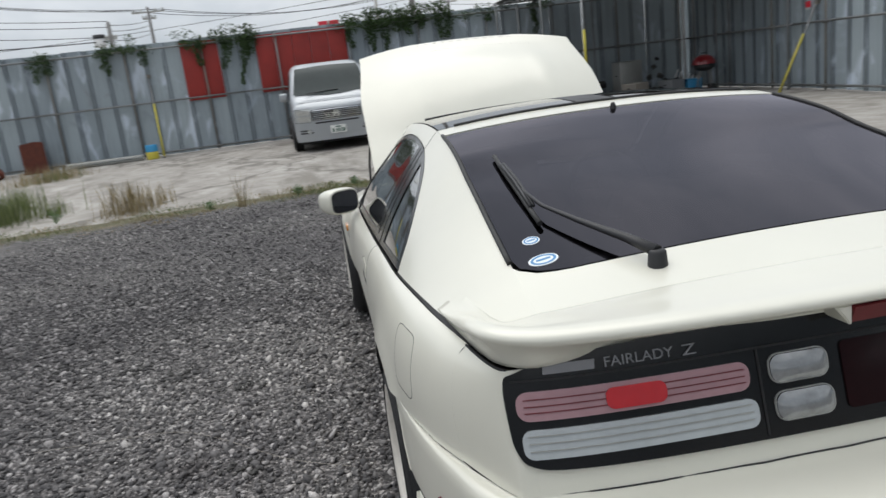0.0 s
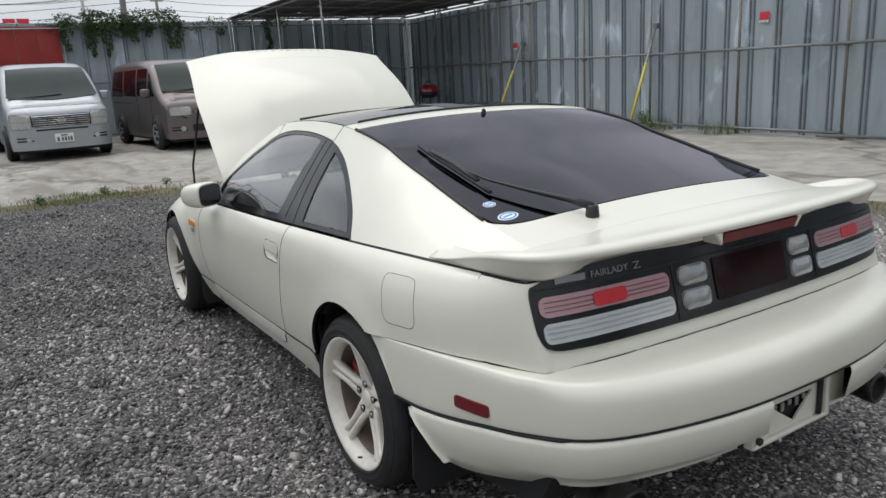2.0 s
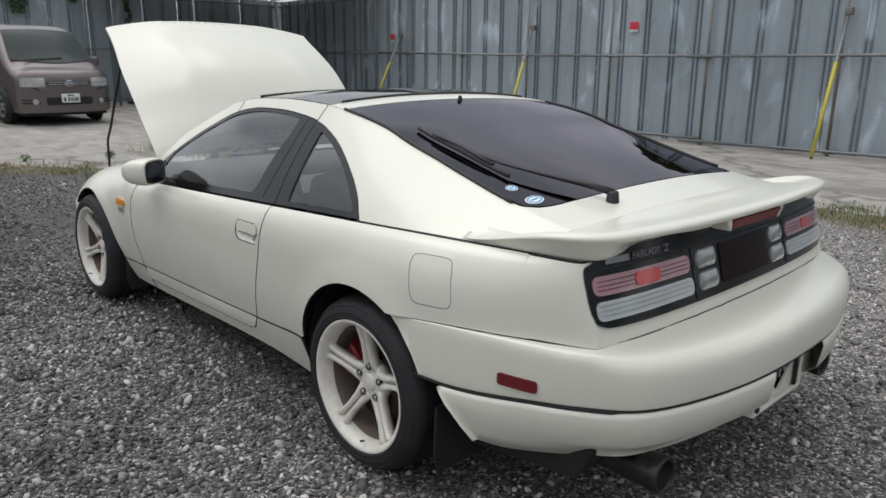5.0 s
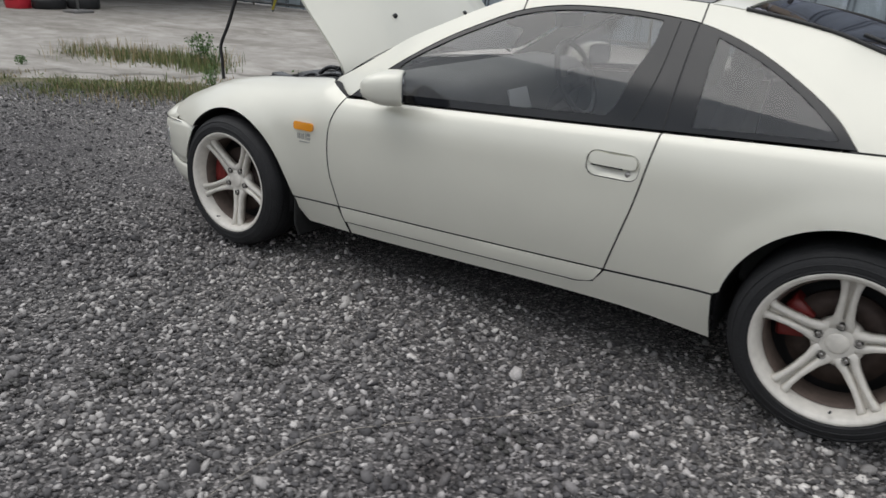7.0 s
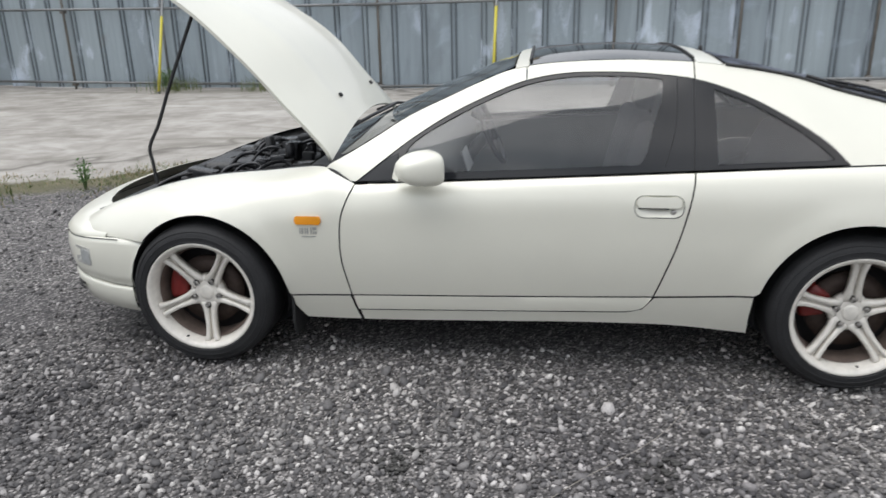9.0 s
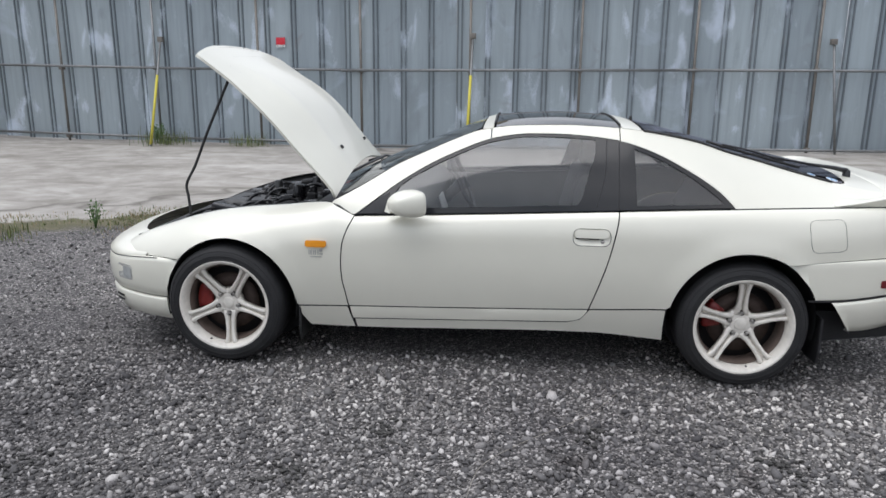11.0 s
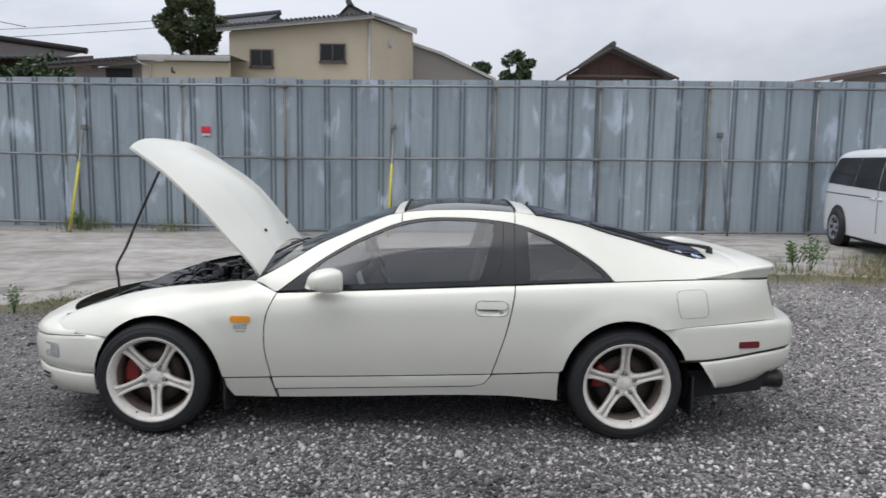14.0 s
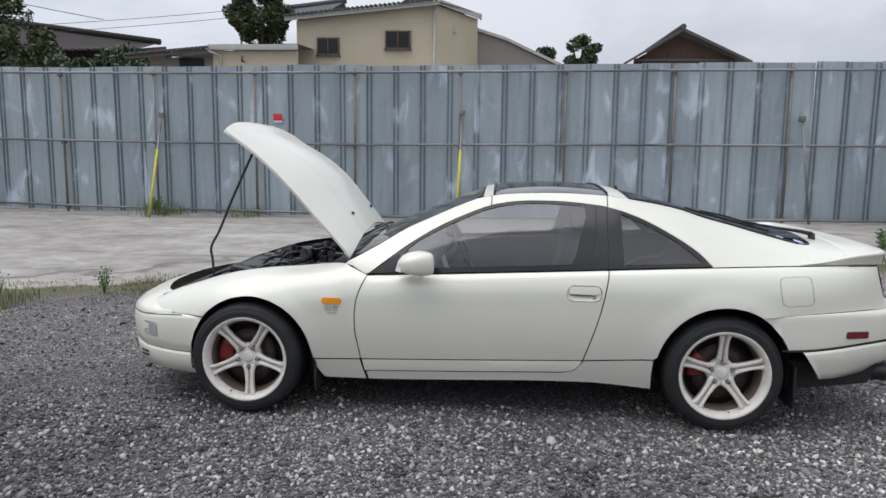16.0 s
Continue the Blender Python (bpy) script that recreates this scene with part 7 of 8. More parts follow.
# ---- houses beyond the fence ----
def window_unit(parent, x, y, z, w, h):
    """A sliding window on a wall that faces -y."""
    win = part("window", box(x - w / 2, y - 0.05, z, x + w / 2, y - 0.01, z + h, 0.006), M["dark"], parent, "bronze-framed sliding window")
    for a, b, c, d in ((x - w / 2, z, x + w / 2, z + 0.05), (x - w / 2, z + h - 0.05, x + w / 2, z + h), (x - w / 2, z, x - w / 2 + 0.05, z + h), (x + w / 2 - 0.05, z, x + w / 2, z + h), (x - 0.025, z, x + 0.025, z + h)):
        part("frame", box(a, y - 0.09, b, c, y - 0.045, d, 0.004), M["frame"], win)
    for s in (-1, 1):
        part("pane", box(x + s * w / 4 - w / 4 + 0.05, y - 0.068 - 0.01 * s, z + 0.05, x + s * w / 4 + w / 4 - 0.05, y - 0.062 - 0.01 * s, z + h - 0.05), M["privacy"], win)
    part("sill", box(x - w / 2 - 0.04, y - 0.13, z - 0.04, x + w / 2 + 0.04, y - 0.01, z, 0.004), M["frame"], win)


def tile_row(parent, a, b, r=0.06, step=0.16):
    """A row of round eave tiles from a to b."""
    a, b = Vector(a), Vector(b)
    n = int((b - a).length / step)
    me = None
    for k in range(n):
        if me is None:
            ob = part("eave_tile", tube([(0, -0.10, 0), (0, 0.25, 0.04)], r, 8), M["tile"], parent)
            me = ob.data
        else:
            ob = part("eave_tile", me, None, parent)
        ob.location = a + (b - a) * (k / max(1, n - 1))


def beige_house():
    h = thing("beige_house", "beige rendered two-storey house with a tiled roof", "house")
    part("wall", prism([(-6.4, 0), (-1.15, 0), (-1.15, 6.62), (-6.4, 6.08)], 23.0, 23.25, "xz"), M["wall"], h)
    part("wall", loft([[(-1.15, 23.0, 0), (-1.15, 23.0, 6.62)], [(0.25, 26.2, 0), (0.25, 26.2, 6.66)], [(0.0, 26.4, 0), (0.0, 26.4, 6.66)], [(-1.4, 23.2, 0), (-1.4, 23.2, 6.62)]], smooth=False), M["wall"], h)
    part("wall", box(-6.4, 23.25, 0, -6.15, 28, 6.2), M["wallgrey"], h)
    part("roof", loft([[(-6.75, 22.6, 6.10), (-6.75, 30, 7.3)], [(-1.0, 22.6, 6.66), (0.40, 26.2, 6.86)], [(-0.5, 24, 6.74), (0.40, 26.3, 6.86)]]), M["tile"], h)
    part("fascia", prism([(-6.75, 6.02), (-1.0, 6.58), (-1.0, 6.72), (-6.75, 6.16)], 22.62, 22.70, "xz"), M["eave"], h)
    part("fascia", loft([[(-1.05, 22.75, 6.60), (-1.05, 22.75, 6.80)], [(0.42, 26.2, 6.62), (0.42, 26.2, 6.84)], [(0.34, 26.25, 6.62), (0.34, 26.25, 6.84)]], smooth=False), M["eave"], h)
    tile_row(h, (-6.7, 22.62, 6.20), (-1.15, 22.62, 6.74))
    window_unit(h, -5.2, 23.0, 4.82, 0.85, 0.64)
    window_unit(h, -2.57, 23.0, 5.04, 0.95, 0.66)
    part("downpipe", tube([(-1.22, 22.94, 6.5), (-1.22, 22.94, 0.5)], 0.045, 8), M["eave"], h)
    part("vent_hood", box(-0.78, 24.2, 5.80, -0.50, 24.5, 6.10, 0.03), M["greymark"], h, "grey vent hood")
    # lean-to and the rear ridge
    part("lean_wall", prism([(0.25, 0), (3.6, 0), (3.6, 4.75), (1.4, 5.80), (0.25, 6.22)], 26.3, 26.5, "xz"), M["wallgrey"], h)
    part("lean_roof", loft([[(0.25, 26.2, 6.30), (0.25, 29, 6.5)], [(1.4, 26.2, 5.92), (1.4, 29, 6.1)], [(3.7, 26.2, 4.86), (3.7, 29, 5.0)]]), M["tile"], h)
    part("lean_fascia", prism([(0.25, 6.18), (1.4, 5.82), (3.7, 4.76), (3.7, 4.88), (1.4, 5.94), (0.25, 6.30)], 26.15, 26.22, "xz"), M["eave"], h)
    rr = thing("tiled_roof", "dark tiled gable roof rising behind the beige house", "roof")
    part("slope", loft([[(-8.7, 26, 6.5), (-8.6, 30, 7.78), (-8.7, 34, 6.5)], [(-6.2, 26, 6.8), (-6.1, 30, 8.08), (-6.2, 34, 6.8)]]), M["tile"], rr)
    part("ridge", tube([(-8.7, 30, 7.83), (-6.0, 30, 8.13)], 0.13, 8), M["tile"], rr)
    part("gable_slope", loft([[(-4.2, 31, 7.5), (-3.0, 31, 8.80), (-0.9, 31, 7.75)], [(-4.2, 36, 7.5), (-3.0, 36, 8.80), (-0.9, 36, 7.75)]], smooth=False), M["tile"], rr)
    part("gable_wall", prism([(-4.0, 4), (-1.2, 4), (-1.2, 7.75), (-3.0, 8.66), (-4.0, 7.6)], 31.2, 31.3, "xz"), M["wallgrey"], rr)
    part("ridge_tile", tube([(-3.0, 30.8, 8.83), (-3.0, 36, 8.85)], 0.14, 8), M["tile"], rr)
    return h


beige_house()


def low_wing():
    w = thing("low_annexe", "low beige annexe with a corrugated eave", "house")
    part("wall", box(-8.85, 21.0, 0, -5.85, 21.2, 4.72), M["wall"], w)
    part("wall", prism([(-11.3, 0), (-8.85, 0), (-8.85, 4.70), (-11.3, 4.45)], 21.3, 21.5, "xz"), M["wallgrey"], w)
    part("roof", loft([[(-11.9, 20.6, 4.50), (-11.9, 25, 5.0)], [(-8.9, 20.6, 4.74), (-8.9, 25, 5.2)]]), M["roofsheet"], w)
    part("fascia", box(-8.95, 20.75, 4.74, -5.75, 20.85, 4.92, 0.01), M["eave"], w)
    part("roof", loft([[(-8.95, 20.8, 4.93), (-8.95, 25, 5.1)], [(-5.75, 20.8, 4.95), (-5.75, 25, 5.1)]]), M["roofsheet"], w)
    part("fascia", prism([(-11.9, 4.40), (-8.95, 4.66), (-8.95, 4.76), (-11.9, 4.50)], 20.62, 20.68, "xz"), M["frame"], w)
    tile_row(w, (-11.85, 20.6, 4.55), (-8.95, 20.6, 4.80), 0.05, 0.14)
    part("window", box(-10.2, 21.24, 4.2, -9.3, 21.29, 4.5, 0.01), M["dark"], w)
    part("downpipe", tube([(-8.9, 20.7, 4.70), (-8.55, 20.92, 4.55), (-8.55, 20.92, 3.0)], 0.035, 8), M["eave"], w)
    part("vent_pipe", tube([(-7.7, 20.9, 4.35), (-7.7, 20.7, 4.35), (-7.7, 20.7, 4.52)], 0.04, 8), M["frame"], w)


low_wing()

lh = thing("tiled_house", "old house with a long dark tiled roof", "house")
part("roof", loft([[(-34, 26.2, 5.2), (-33, 31, 8.6)], [(-14.3, 26.2, 5.45), (-15.6, 31, 6.35)]]), M["roofdark"], lh)
part("ridge", tube([(-33, 31, 8.65), (-15.5, 31, 6.42)], 0.15, 8), M["roofdark"], lh)
part("wall", prism([(-33, 0), (-15.2, 0), (-15.2, 5.6), (-33, 5.95)], 27.4, 27.6, "xz"), M["wood"], lh)
part("gable_wall", prism([(27.4, 0), (31, 0), (31, 6.2), (27.4, 5.6)], -15.4, -15.2, "yz"), M["wood"], lh)
tile_row(lh, (-30, 26.2, 5.28), (-14.3, 26.2, 5.48), 0.06, 0.3)

gh = thing("gabled_house", "weathered dark timber house with a gable end", "house")
part("wall", prism([(7.6, 0), (12.3, 0), (12.3, 5.75), (9.66, 6.85), (7.6, 5.7)], 32.0, 32.2, "xz"), M["wood"], gh)
for s, (x0, z0) in ((-1, (7.15, 5.58)), (1, (12.9, 5.60))):
    part("roof", loft([[(9.66, 31.3, 7.10), (9.66, 40, 7.10)], [(x0, 31.3, z0), (x0, 40, z0)]]), M["tile"], gh)
    part("barge_board", prism([(9.66, 7.10), (x0, z0), (x0, z0 - 0.12), (9.66, 6.95)], 31.28, 31.36, "xz"), M["frame"], gh)
part("ridge", tube([(9.66, 31.2, 7.14), (9.66, 40, 7.14)], 0.13, 8), M["tile"], gh)
for k in range(7):
    x = 8.0 + 0.6 * k
    part("batten", box(x - 0.04, 31.94, 4.5, x + 0.04, 32.0, 5.7 + 0.5 * (1 - abs(x - 9.66) / 2.6), 0.004), M["wood"], gh)
part("tie_beam", box(7.6, 31.92, 5.62, 12.3, 32.0, 5.76, 0.01), M["frame"], gh)

rh = thing("grey_house", "low grey house with a shallow brown roof", "house")
part("wall", box(18.2, 26.2, 0, 34, 26.4, 5.3), M["wallgrey"], rh)
part("roof", loft([[(17.2, 25.5, 4.95), (17.2, 32, 5.3)], [(34, 25.5, 8.2), (34, 32, 8.4)]]), M["wood"], rh)
part("fascia", prism([(17.2, 4.85), (34, 8.05), (34, 8.3), (17.2, 5.02)], 25.45, 25.52, "xz"), M["frame"], rh)


# ---- poles, lamps, wires ----
def utility_pole(x, y, tall, arms, label="grey concrete utility pole with crossarms", turn=0, r=0.15):
    p = thing("utility_pole", label, "utility pole", (x, y, 0), turn, "utility poles")
    part("mast", tube([(0, 0, 0), (0, 0, tall)], r, 12, radii=[r * 1.13, r * 0.73]), M["concretepole"], p)
    for z, w in arms:
        part("crossarm", box(-0.05, -w, z - 0.05, 0.05, w, z + 0.05, 0.008), M["greymark"], p)
        for k in (-0.9, -0.45, 0.45, 0.9):
            part("insulator", lathe([(0.0, 0.0), (0.05, 0.0), (0.06, 0.05), (0.04, 0.10), (0.05, 0.14), (0.0, 0.16)], 10, "z"), M["greymark"], p).location = (0, k * w, z + 0.05)
    return p


utility_pole(-46, -9.54, 7.7, ((7.4, 1.0), (7.0, 0.4)), r=0.11)
utility_pole(-38, -10.29, 6.15, ((5.3, 0.3),), r=0.13)
utility_pole(-60, 12.6, 9.8, ((9.4, 1.1), (8.2, 0.5), (7.4, 0.7)), r=0.14)
utility_pole(-34, 5.28, 11.0, ((10.6, 0.8),), "tall slim grey pole")
utility_pole(-70, 37.0, 11.5, ((11.0, 1.0),))
utility_pole(-32, 21.8, 6.4, ((6.0, 0.1),), "short pale post behind the fence")
utility_pole(27.2, 33.0, 8.6, ((8.3, 1.2), (7.5, 1.0)), "steel pole with bracket arms", 80)
utility_pole(-10.15, 27.5, 7.6, ((7.2, 0.2),), "slim pole beside the tree", r=0.05)
hood_l = thing("street_lamp", "pale street lamp with a flat oval head", "street lamp", (-30.0, 2.98, 0))
part("mast", tube([(0, 0, 0), (0, 0, 6.2)], 0.07, 10, radii=[0.09, 0.06]), M["eave"], hood_l)
part("head", lathe([(0.0, 0.12), (0.16, 0.09), (0.22, 0.02), (0.18, -0.05), (0.0, -0.07)], 16, "z"), M["eave"], hood_l).location = (0, -0.22, 6.35)
part("bracket", tube([(0, 0, 6.15), (0, -0.12, 6.3), (0, -0.25, 6.33)], 0.05, 8), M["eave"], hood_l)
tr = thing("transformer", "white pole transformer hung on wires", "transformer", (-38.1, -10.91, 4.95), 0)
part("tank", lathe([(0.0, 0.0), (0.28, 0.0), (0.30, 0.04), (0.30, 0.42), (0.0, 0.42)], 16, "z"), M["signwhite"], tr)
part("cover", lathe([(0.31, 0.42), (0.31, 0.62), (0.0, 0.66)], 16, "z"), M["trimmatt"], tr)


def wire(a, b, sag, r=0.018):
    a, b = Vector(a), Vector(b)
    pts = [a + (b - a) * t - Vector((0, 0, sag * 4 * t * (1 - t))) for t in np.linspace(0, 1, 13)]
    o = part("overhead_wire", tube(pts, r, 5), M["cable"])
    tagged(o, "thin black overhead wire", "wire", "overhead wires")


for dy, z, s in ((-0.8, 7.5, 0.5), (0.0, 7.55, 0.7), (0.8, 7.5, 0.6)):
    wire((-46, -9.54 + dy, z), (-52, -30, z + 4.2), s)
    wire((-46, -9.54 + dy, z), (-60, 12.6 + dy, 9.5), 1.3)
for dz in (0.0, 0.3, -0.5):
    wire((-38, -10.29, 5.9 + dz), (-38, -30, 9.0 + dz * 1.3), 0.5)
    wire((-38, -10.29, 5.7 + dz), (-46, -9.54, 6.6 + dz), 0.1)
wire((-38, -10.29, 5.2), (-34, -30, 6.2), 0.3, 0.03)
for z in (9.5, 8.3, 7.6, 7.2):
    wire((-60, 12.6, z), (-70, 37.0, z + 1.9), 0.9, 0.022)
    wire((-60, 12.6, z), (-64, -30, z - 2.0), 0.5, 0.022)
wire((-70, 37, 11.2), (-55, 90, 14.5), 0.5, 0.03)
wire((-34, 5.28, 10.8), (-20, 34, 8.0), 0.6)
wire((-10.15, 27.5, 7.3), (-40, 36, 7.8), 0.3, 0.012)
wire((-10.15, 27.5, 7.0), (-40, 36, 7.3), 0.3, 0.012)
sg = thing("roadside_sign", "red and white roadside sign far beyond the fence", "sign", (-48, 1.6, 0))
part("post", tube([(0, 0, 0), (0, 0, 5.9)], 0.08, 8), M["greymark"], sg)
part("board", box(-0.05, -0.7, 5.2, 0.05, 0.7, 5.9, 0.01), M["sign"], sg)
part("stripe", box(0.04, -0.55, 5.45, 0.07, 0.1, 5.65, 0.004), M["signwhite"], sg)


# ---- plants ----
def leaf_cloud(name, centres, sizes, per, leaf, mat, seed, parent=None, flat=0.0, label=""):
    """Many small folded leaves spread through ellipsoid clumps."""
    rs = np.random.RandomState(seed)
    V, F = [], []
    for (cx, cy, cz), (sx, sy, sz) in zip(centres, sizes):
        d = rs.normal(size=(per, 3))
        d /= np.linalg.norm(d, axis=1)[:, None]
        r = rs.uniform(0.35, 1.05, per) ** 0.6
        P = np.array((cx, cy, cz)) + d * r[:, None] * np.array((sx, sy, sz))
        for q in P:
            a, b = rs.normal(size=3), rs.normal(size=3)
            a /= np.linalg.norm(a)
            b -= a * (a @ b)
            b /= np.linalg.norm(b)
            s = leaf * rs.uniform(0.6, 1.4)
            k = len(V)
            V += [tuple(q - a * s), tuple(q + b * s * 0.45), tuple(q + a * s), tuple(q - b * s * 0.45)]
            F.append((k, k + 1, k + 2, k + 3))
    me = bpy.data.meshes.new(name)
    me.from_pydata(V, [], F)
    me.materials.append(mat)
    return part(name, me, None, parent, label)


def tree(x, y, z0, trunk_h, clumps, leaf, per, mat, label, seed):
    t = thing("tree", label, "tree", (x, y, 0))
    rng = random.Random(seed)
    part("trunk", tube([(0, 0, 0), (0.05, 0, z0 * 0.5), (0, 0.05, z0 + trunk_h * 0.5)], 0.2, 10, radii=[0.24, 0.18, 0.07]), M["bark"], t)
    for c, s in clumps[:6]:
        part("limb", tube([(0, 0, z0 * 0.75), ((c[0]) * 0.5, c[1] * 0.5, (z0 * 0.8 + c[2]) / 2), c], 0.06, 6, radii=[0.09, 0.06, 0.02]), M["bark"], t)
    leaf_cloud("crown", [c for c, s in clumps], [s for c, s in clumps], per, leaf, mat, seed, t)


def clumps_for(cx, cz, w, h, n, seed, lo=0.35, hi=0.6):
    rng = random.Random(seed)
    out = []
    for k in range(n):
        a, u = rng.uniform(0, 6.28), rng.uniform(-1, 1)
        r = math.sqrt(1 - u * u) * rng.uniform(0.5, 0.95)
        s = rng.uniform(lo, hi)
        out.append(((cx + r * w * math.cos(a), r * w * math.sin(a), cz + u * h), (s, s, s * 0.9)))
    return out


tree(-8.85, 26.2, 5.2, 2.0, clumps_for(0, 7.0, 1.28, 1.2, 70, 2, 0.16, 0.42) + [((0, 0.1, 6.95), (1.1, 0.9, 1.1)), ((0.1, 0, 6.2), (1.0, 0.8, 0.9)), ((0.0, -0.4, 6.6), (0.95, 0.6, 0.95)), ((0.0, -0.5, 7.2), (0.85, 0.5, 0.8)), ((0.15, 0, 8.25), (0.28, 0.3, 0.35)), ((-0.45, 0, 8.05), (0.25, 0.25, 0.3)), ((0.65, 0, 8.0), (0.2, 0.2, 0.3))], 0.060, 620, M["darkleaf"], "dense dark evergreen tree with an uneven crown", 2)
tree(5.5, 36, 5.6, 1.6, clumps_for(0, 6.5, 0.95, 0.75, 14, 5, 0.25, 0.42), 0.12, 160, M["treeleaf"], "small open-crowned tree beyond the roofs", 5)
tree(3.5, 36, 5.6, 1.0, clumps_for(0, 6.3, 0.5, 0.45, 8, 6, 0.2, 0.35), 0.12, 110, M["treeleaf"], "small spiky tree beyond the roofs", 6)
tree(-23.5, 24.0, 3.6, 1.2, clumps_for(0, 4.6, 3.2, 1.2, 26, 7, 0.5, 0.9), 0.12, 260, M["treeleaf"], "broad bushy trees before the tiled house", 7)
tree(-14.0, 24.0, 3.4, 1.2, clumps_for(0, 4.1, 2.6, 0.9, 20, 8, 0.4, 0.7), 0.12, 240, M["treeleaf"], "shrubby trees behind the fence", 8)
tree(-27.2, 23.8, 5.0, 1.4, clumps_for(0, 5.9, 2.3, 1.1, 26, 23, 0.45, 0.8), 0.10, 320, M["darkleaf"], "broad dark tree behind the fence corner", 23)
tree(-18.6, 24.2, 4.0, 1.2, clumps_for(0, 4.9, 1.9, 0.8, 18, 19, 0.4, 0.6), 0.10, 300, M["darkleaf"], "dark bushy tree beside the tiled roof", 19)
tree(-20.5, 27.0, 5.5, 2.5, clumps_for(0, 6.0, 1.6, 1.6, 20, 9, 0.5, 0.8), 0.12, 260, M["darkleaf"], "dark tree beside the tiled roof", 9)


def vine(y0, y1, hang, seed, x=-16.8, up=0.25, n=14):
    rng = random.Random(seed)
    cs, ss = [], []
    for k in range(n):
        y = rng.uniform(y0, y1)
        z = 3.12 + rng.uniform(-0.1, up)
        cs.append((x + rng.uniform(-0.05, 0.18), y, z - 0.06))
        ss.append((0.13, rng.uniform(0.14, 0.36), rng.uniform(0.08, 0.19)))
    for k in range(int(hang)):
        y, L = rng.uniform(y0, y1), rng.uniform(0.3, 1.0) * rng.choice((0.6, 1.0, 1.5))
        for j in range(int(L / 0.16)):
            y += rng.uniform(-0.07, 0.07)
            w = rng.uniform(0.5, 1.5) * (1.5 - j * 0.16)
            cs.append((x + 0.06, y, 3.0 - j * 0.16))
            ss.append((0.05, max(0.04, 0.10 * w), 0.11))
    v = leaf_cloud("vine", cs, ss, 80, 0.034, M["leaf"], seed)
    tagged(v, "dark green climbing vine trailing over the fence", "vine", "fence vines")


vine(-6.0, -4.9, 2, 31, n=10)
vine(-3.9, -2.0, 5, 32, n=16)
vine(-7.8, -7.2, 2, 33, n=3, up=0.0)
vine(0.4, 3.4, 10, 34, n=60, up=0.30)
vine(3.4, 6.5, 3, 35, n=10, up=0.12)
vine(-2.9, -2.2, 3, 36, n=4)


def blades(name, label, spots, mat, seed, category="grass"):
    """Upright bent blades. spots: (x, y, spread, count, height)."""
    rs = np.random.RandomState(seed)
    V, F = [], []
    for x, y, sp, n, h in spots:
        for k in range(n):
            px, py = x + rs.normal() * sp, y + rs.normal() * sp
            hh = h * rs.uniform(0.4, 1.25)
            a, lean, w = rs.uniform(0, 6.28), rs.uniform(0.05, 0.5) * hh, rs.uniform(0.002, 0.005) * (1 + hh)
            dx, dy = math.cos(a), math.sin(a)
            z = height(px, py) - 0.01
            i = len(V)
            V += [(px - dy * w, py + dx * w, z), (px + dy * w, py - dx * w, z), (px + dx * lean * 0.35 + dy * w * 0.8, py + dy * lean * 0.35 - dx * w * 0.8, z + hh * 0.6), (px + dx * lean * 0.35 - dy * w * 0.8, py + dy * lean * 0.35 + dx * w * 0.8, z + hh * 0.6), (px + dx * lean, py + dy * lean, z + hh)]
            F += [(i, i + 1, i + 2, i + 3), (i + 3, i + 2, i + 4)]
    me = bpy.data.meshes.new(name)
    me.from_pydata(V, [], F)
    me.materials.append(mat)
    tagged(new(name, me), label, category, kind="stuff")


def verge(seed, lo, hi, n, h, x0=-12, x1=12, thick=0.55):
    """Spots scattered along the slab's edge."""
    rng = random.Random(seed)
    out = []
    pts = [q for q in EDGE if x0 < q[0] < x1 and -9 < q[1] < 6]
    while len(out) < n:
        k = rng.randrange(len(pts) - 1)
        t = rng.random()
        x, y = pts[k][0] * (1 - t) + pts[k + 1][0] * t, pts[k][1] * (1 - t) + pts[k + 1][1] * t
        dx, dy = pts[k + 1][1] - pts[k][1], pts[k][0] - pts[k + 1][0]
        m = math.hypot(dx, dy) or 1
        o = rng.uniform(lo, hi)
        x, y = x - dx / m * o, y - dy / m * o
        lush = noise.noise((x * 0.7, y * 0.7, seed))
        if lush > -0.02 or (lush > -0.2 and rng.random() < 0.2):
            out.append((x, y, 0.09, 20, h * (0.5 + 0.9 * rng.random()) * (1 + 0.8 * max(0, lush))))
    return out


blades("grass", "green and straw grass along the edge of the slab", verge(1, -0.05, 0.85, 800, 0.036), M["grass"], 1)
blades("dry_grass", "dry straw-coloured grass among the gravel's edge", verge(2, -0.35, 0.9, 620, 0.038), M["drygrass"], 2)
blades("dry_grass", "tall dry weeds on the slab's edge", [(-6.45, -3.6, 0.18, 260, 0.42), (-6.9, -3.3, 0.15, 90, 0.3), (-13.2, -6.6, 0.35, 320, 0.35), (-12.6, -7.0, 0.3, 200, 0.3), (7.6, 5.1, 0.35, 420, 0.16), (6.8, 4.6, 0.5, 420, 0.08), (8.3, 4.6, 0.5, 420, 0.08), (-5.55, -1.95, 0.05, 30, 0.45), (-5.7, 2.85, 0.3, 260, 0.18), (-6.4, 2.65, 0.3, 160, 0.22), (-4.9, 3.05, 0.2, 120, 0.2), (-3.6, 1.55, 0.35, 420, 0.09), (-4.3, 1.05, 0.3, 300, 0.08)], M["drygrass"], 3)
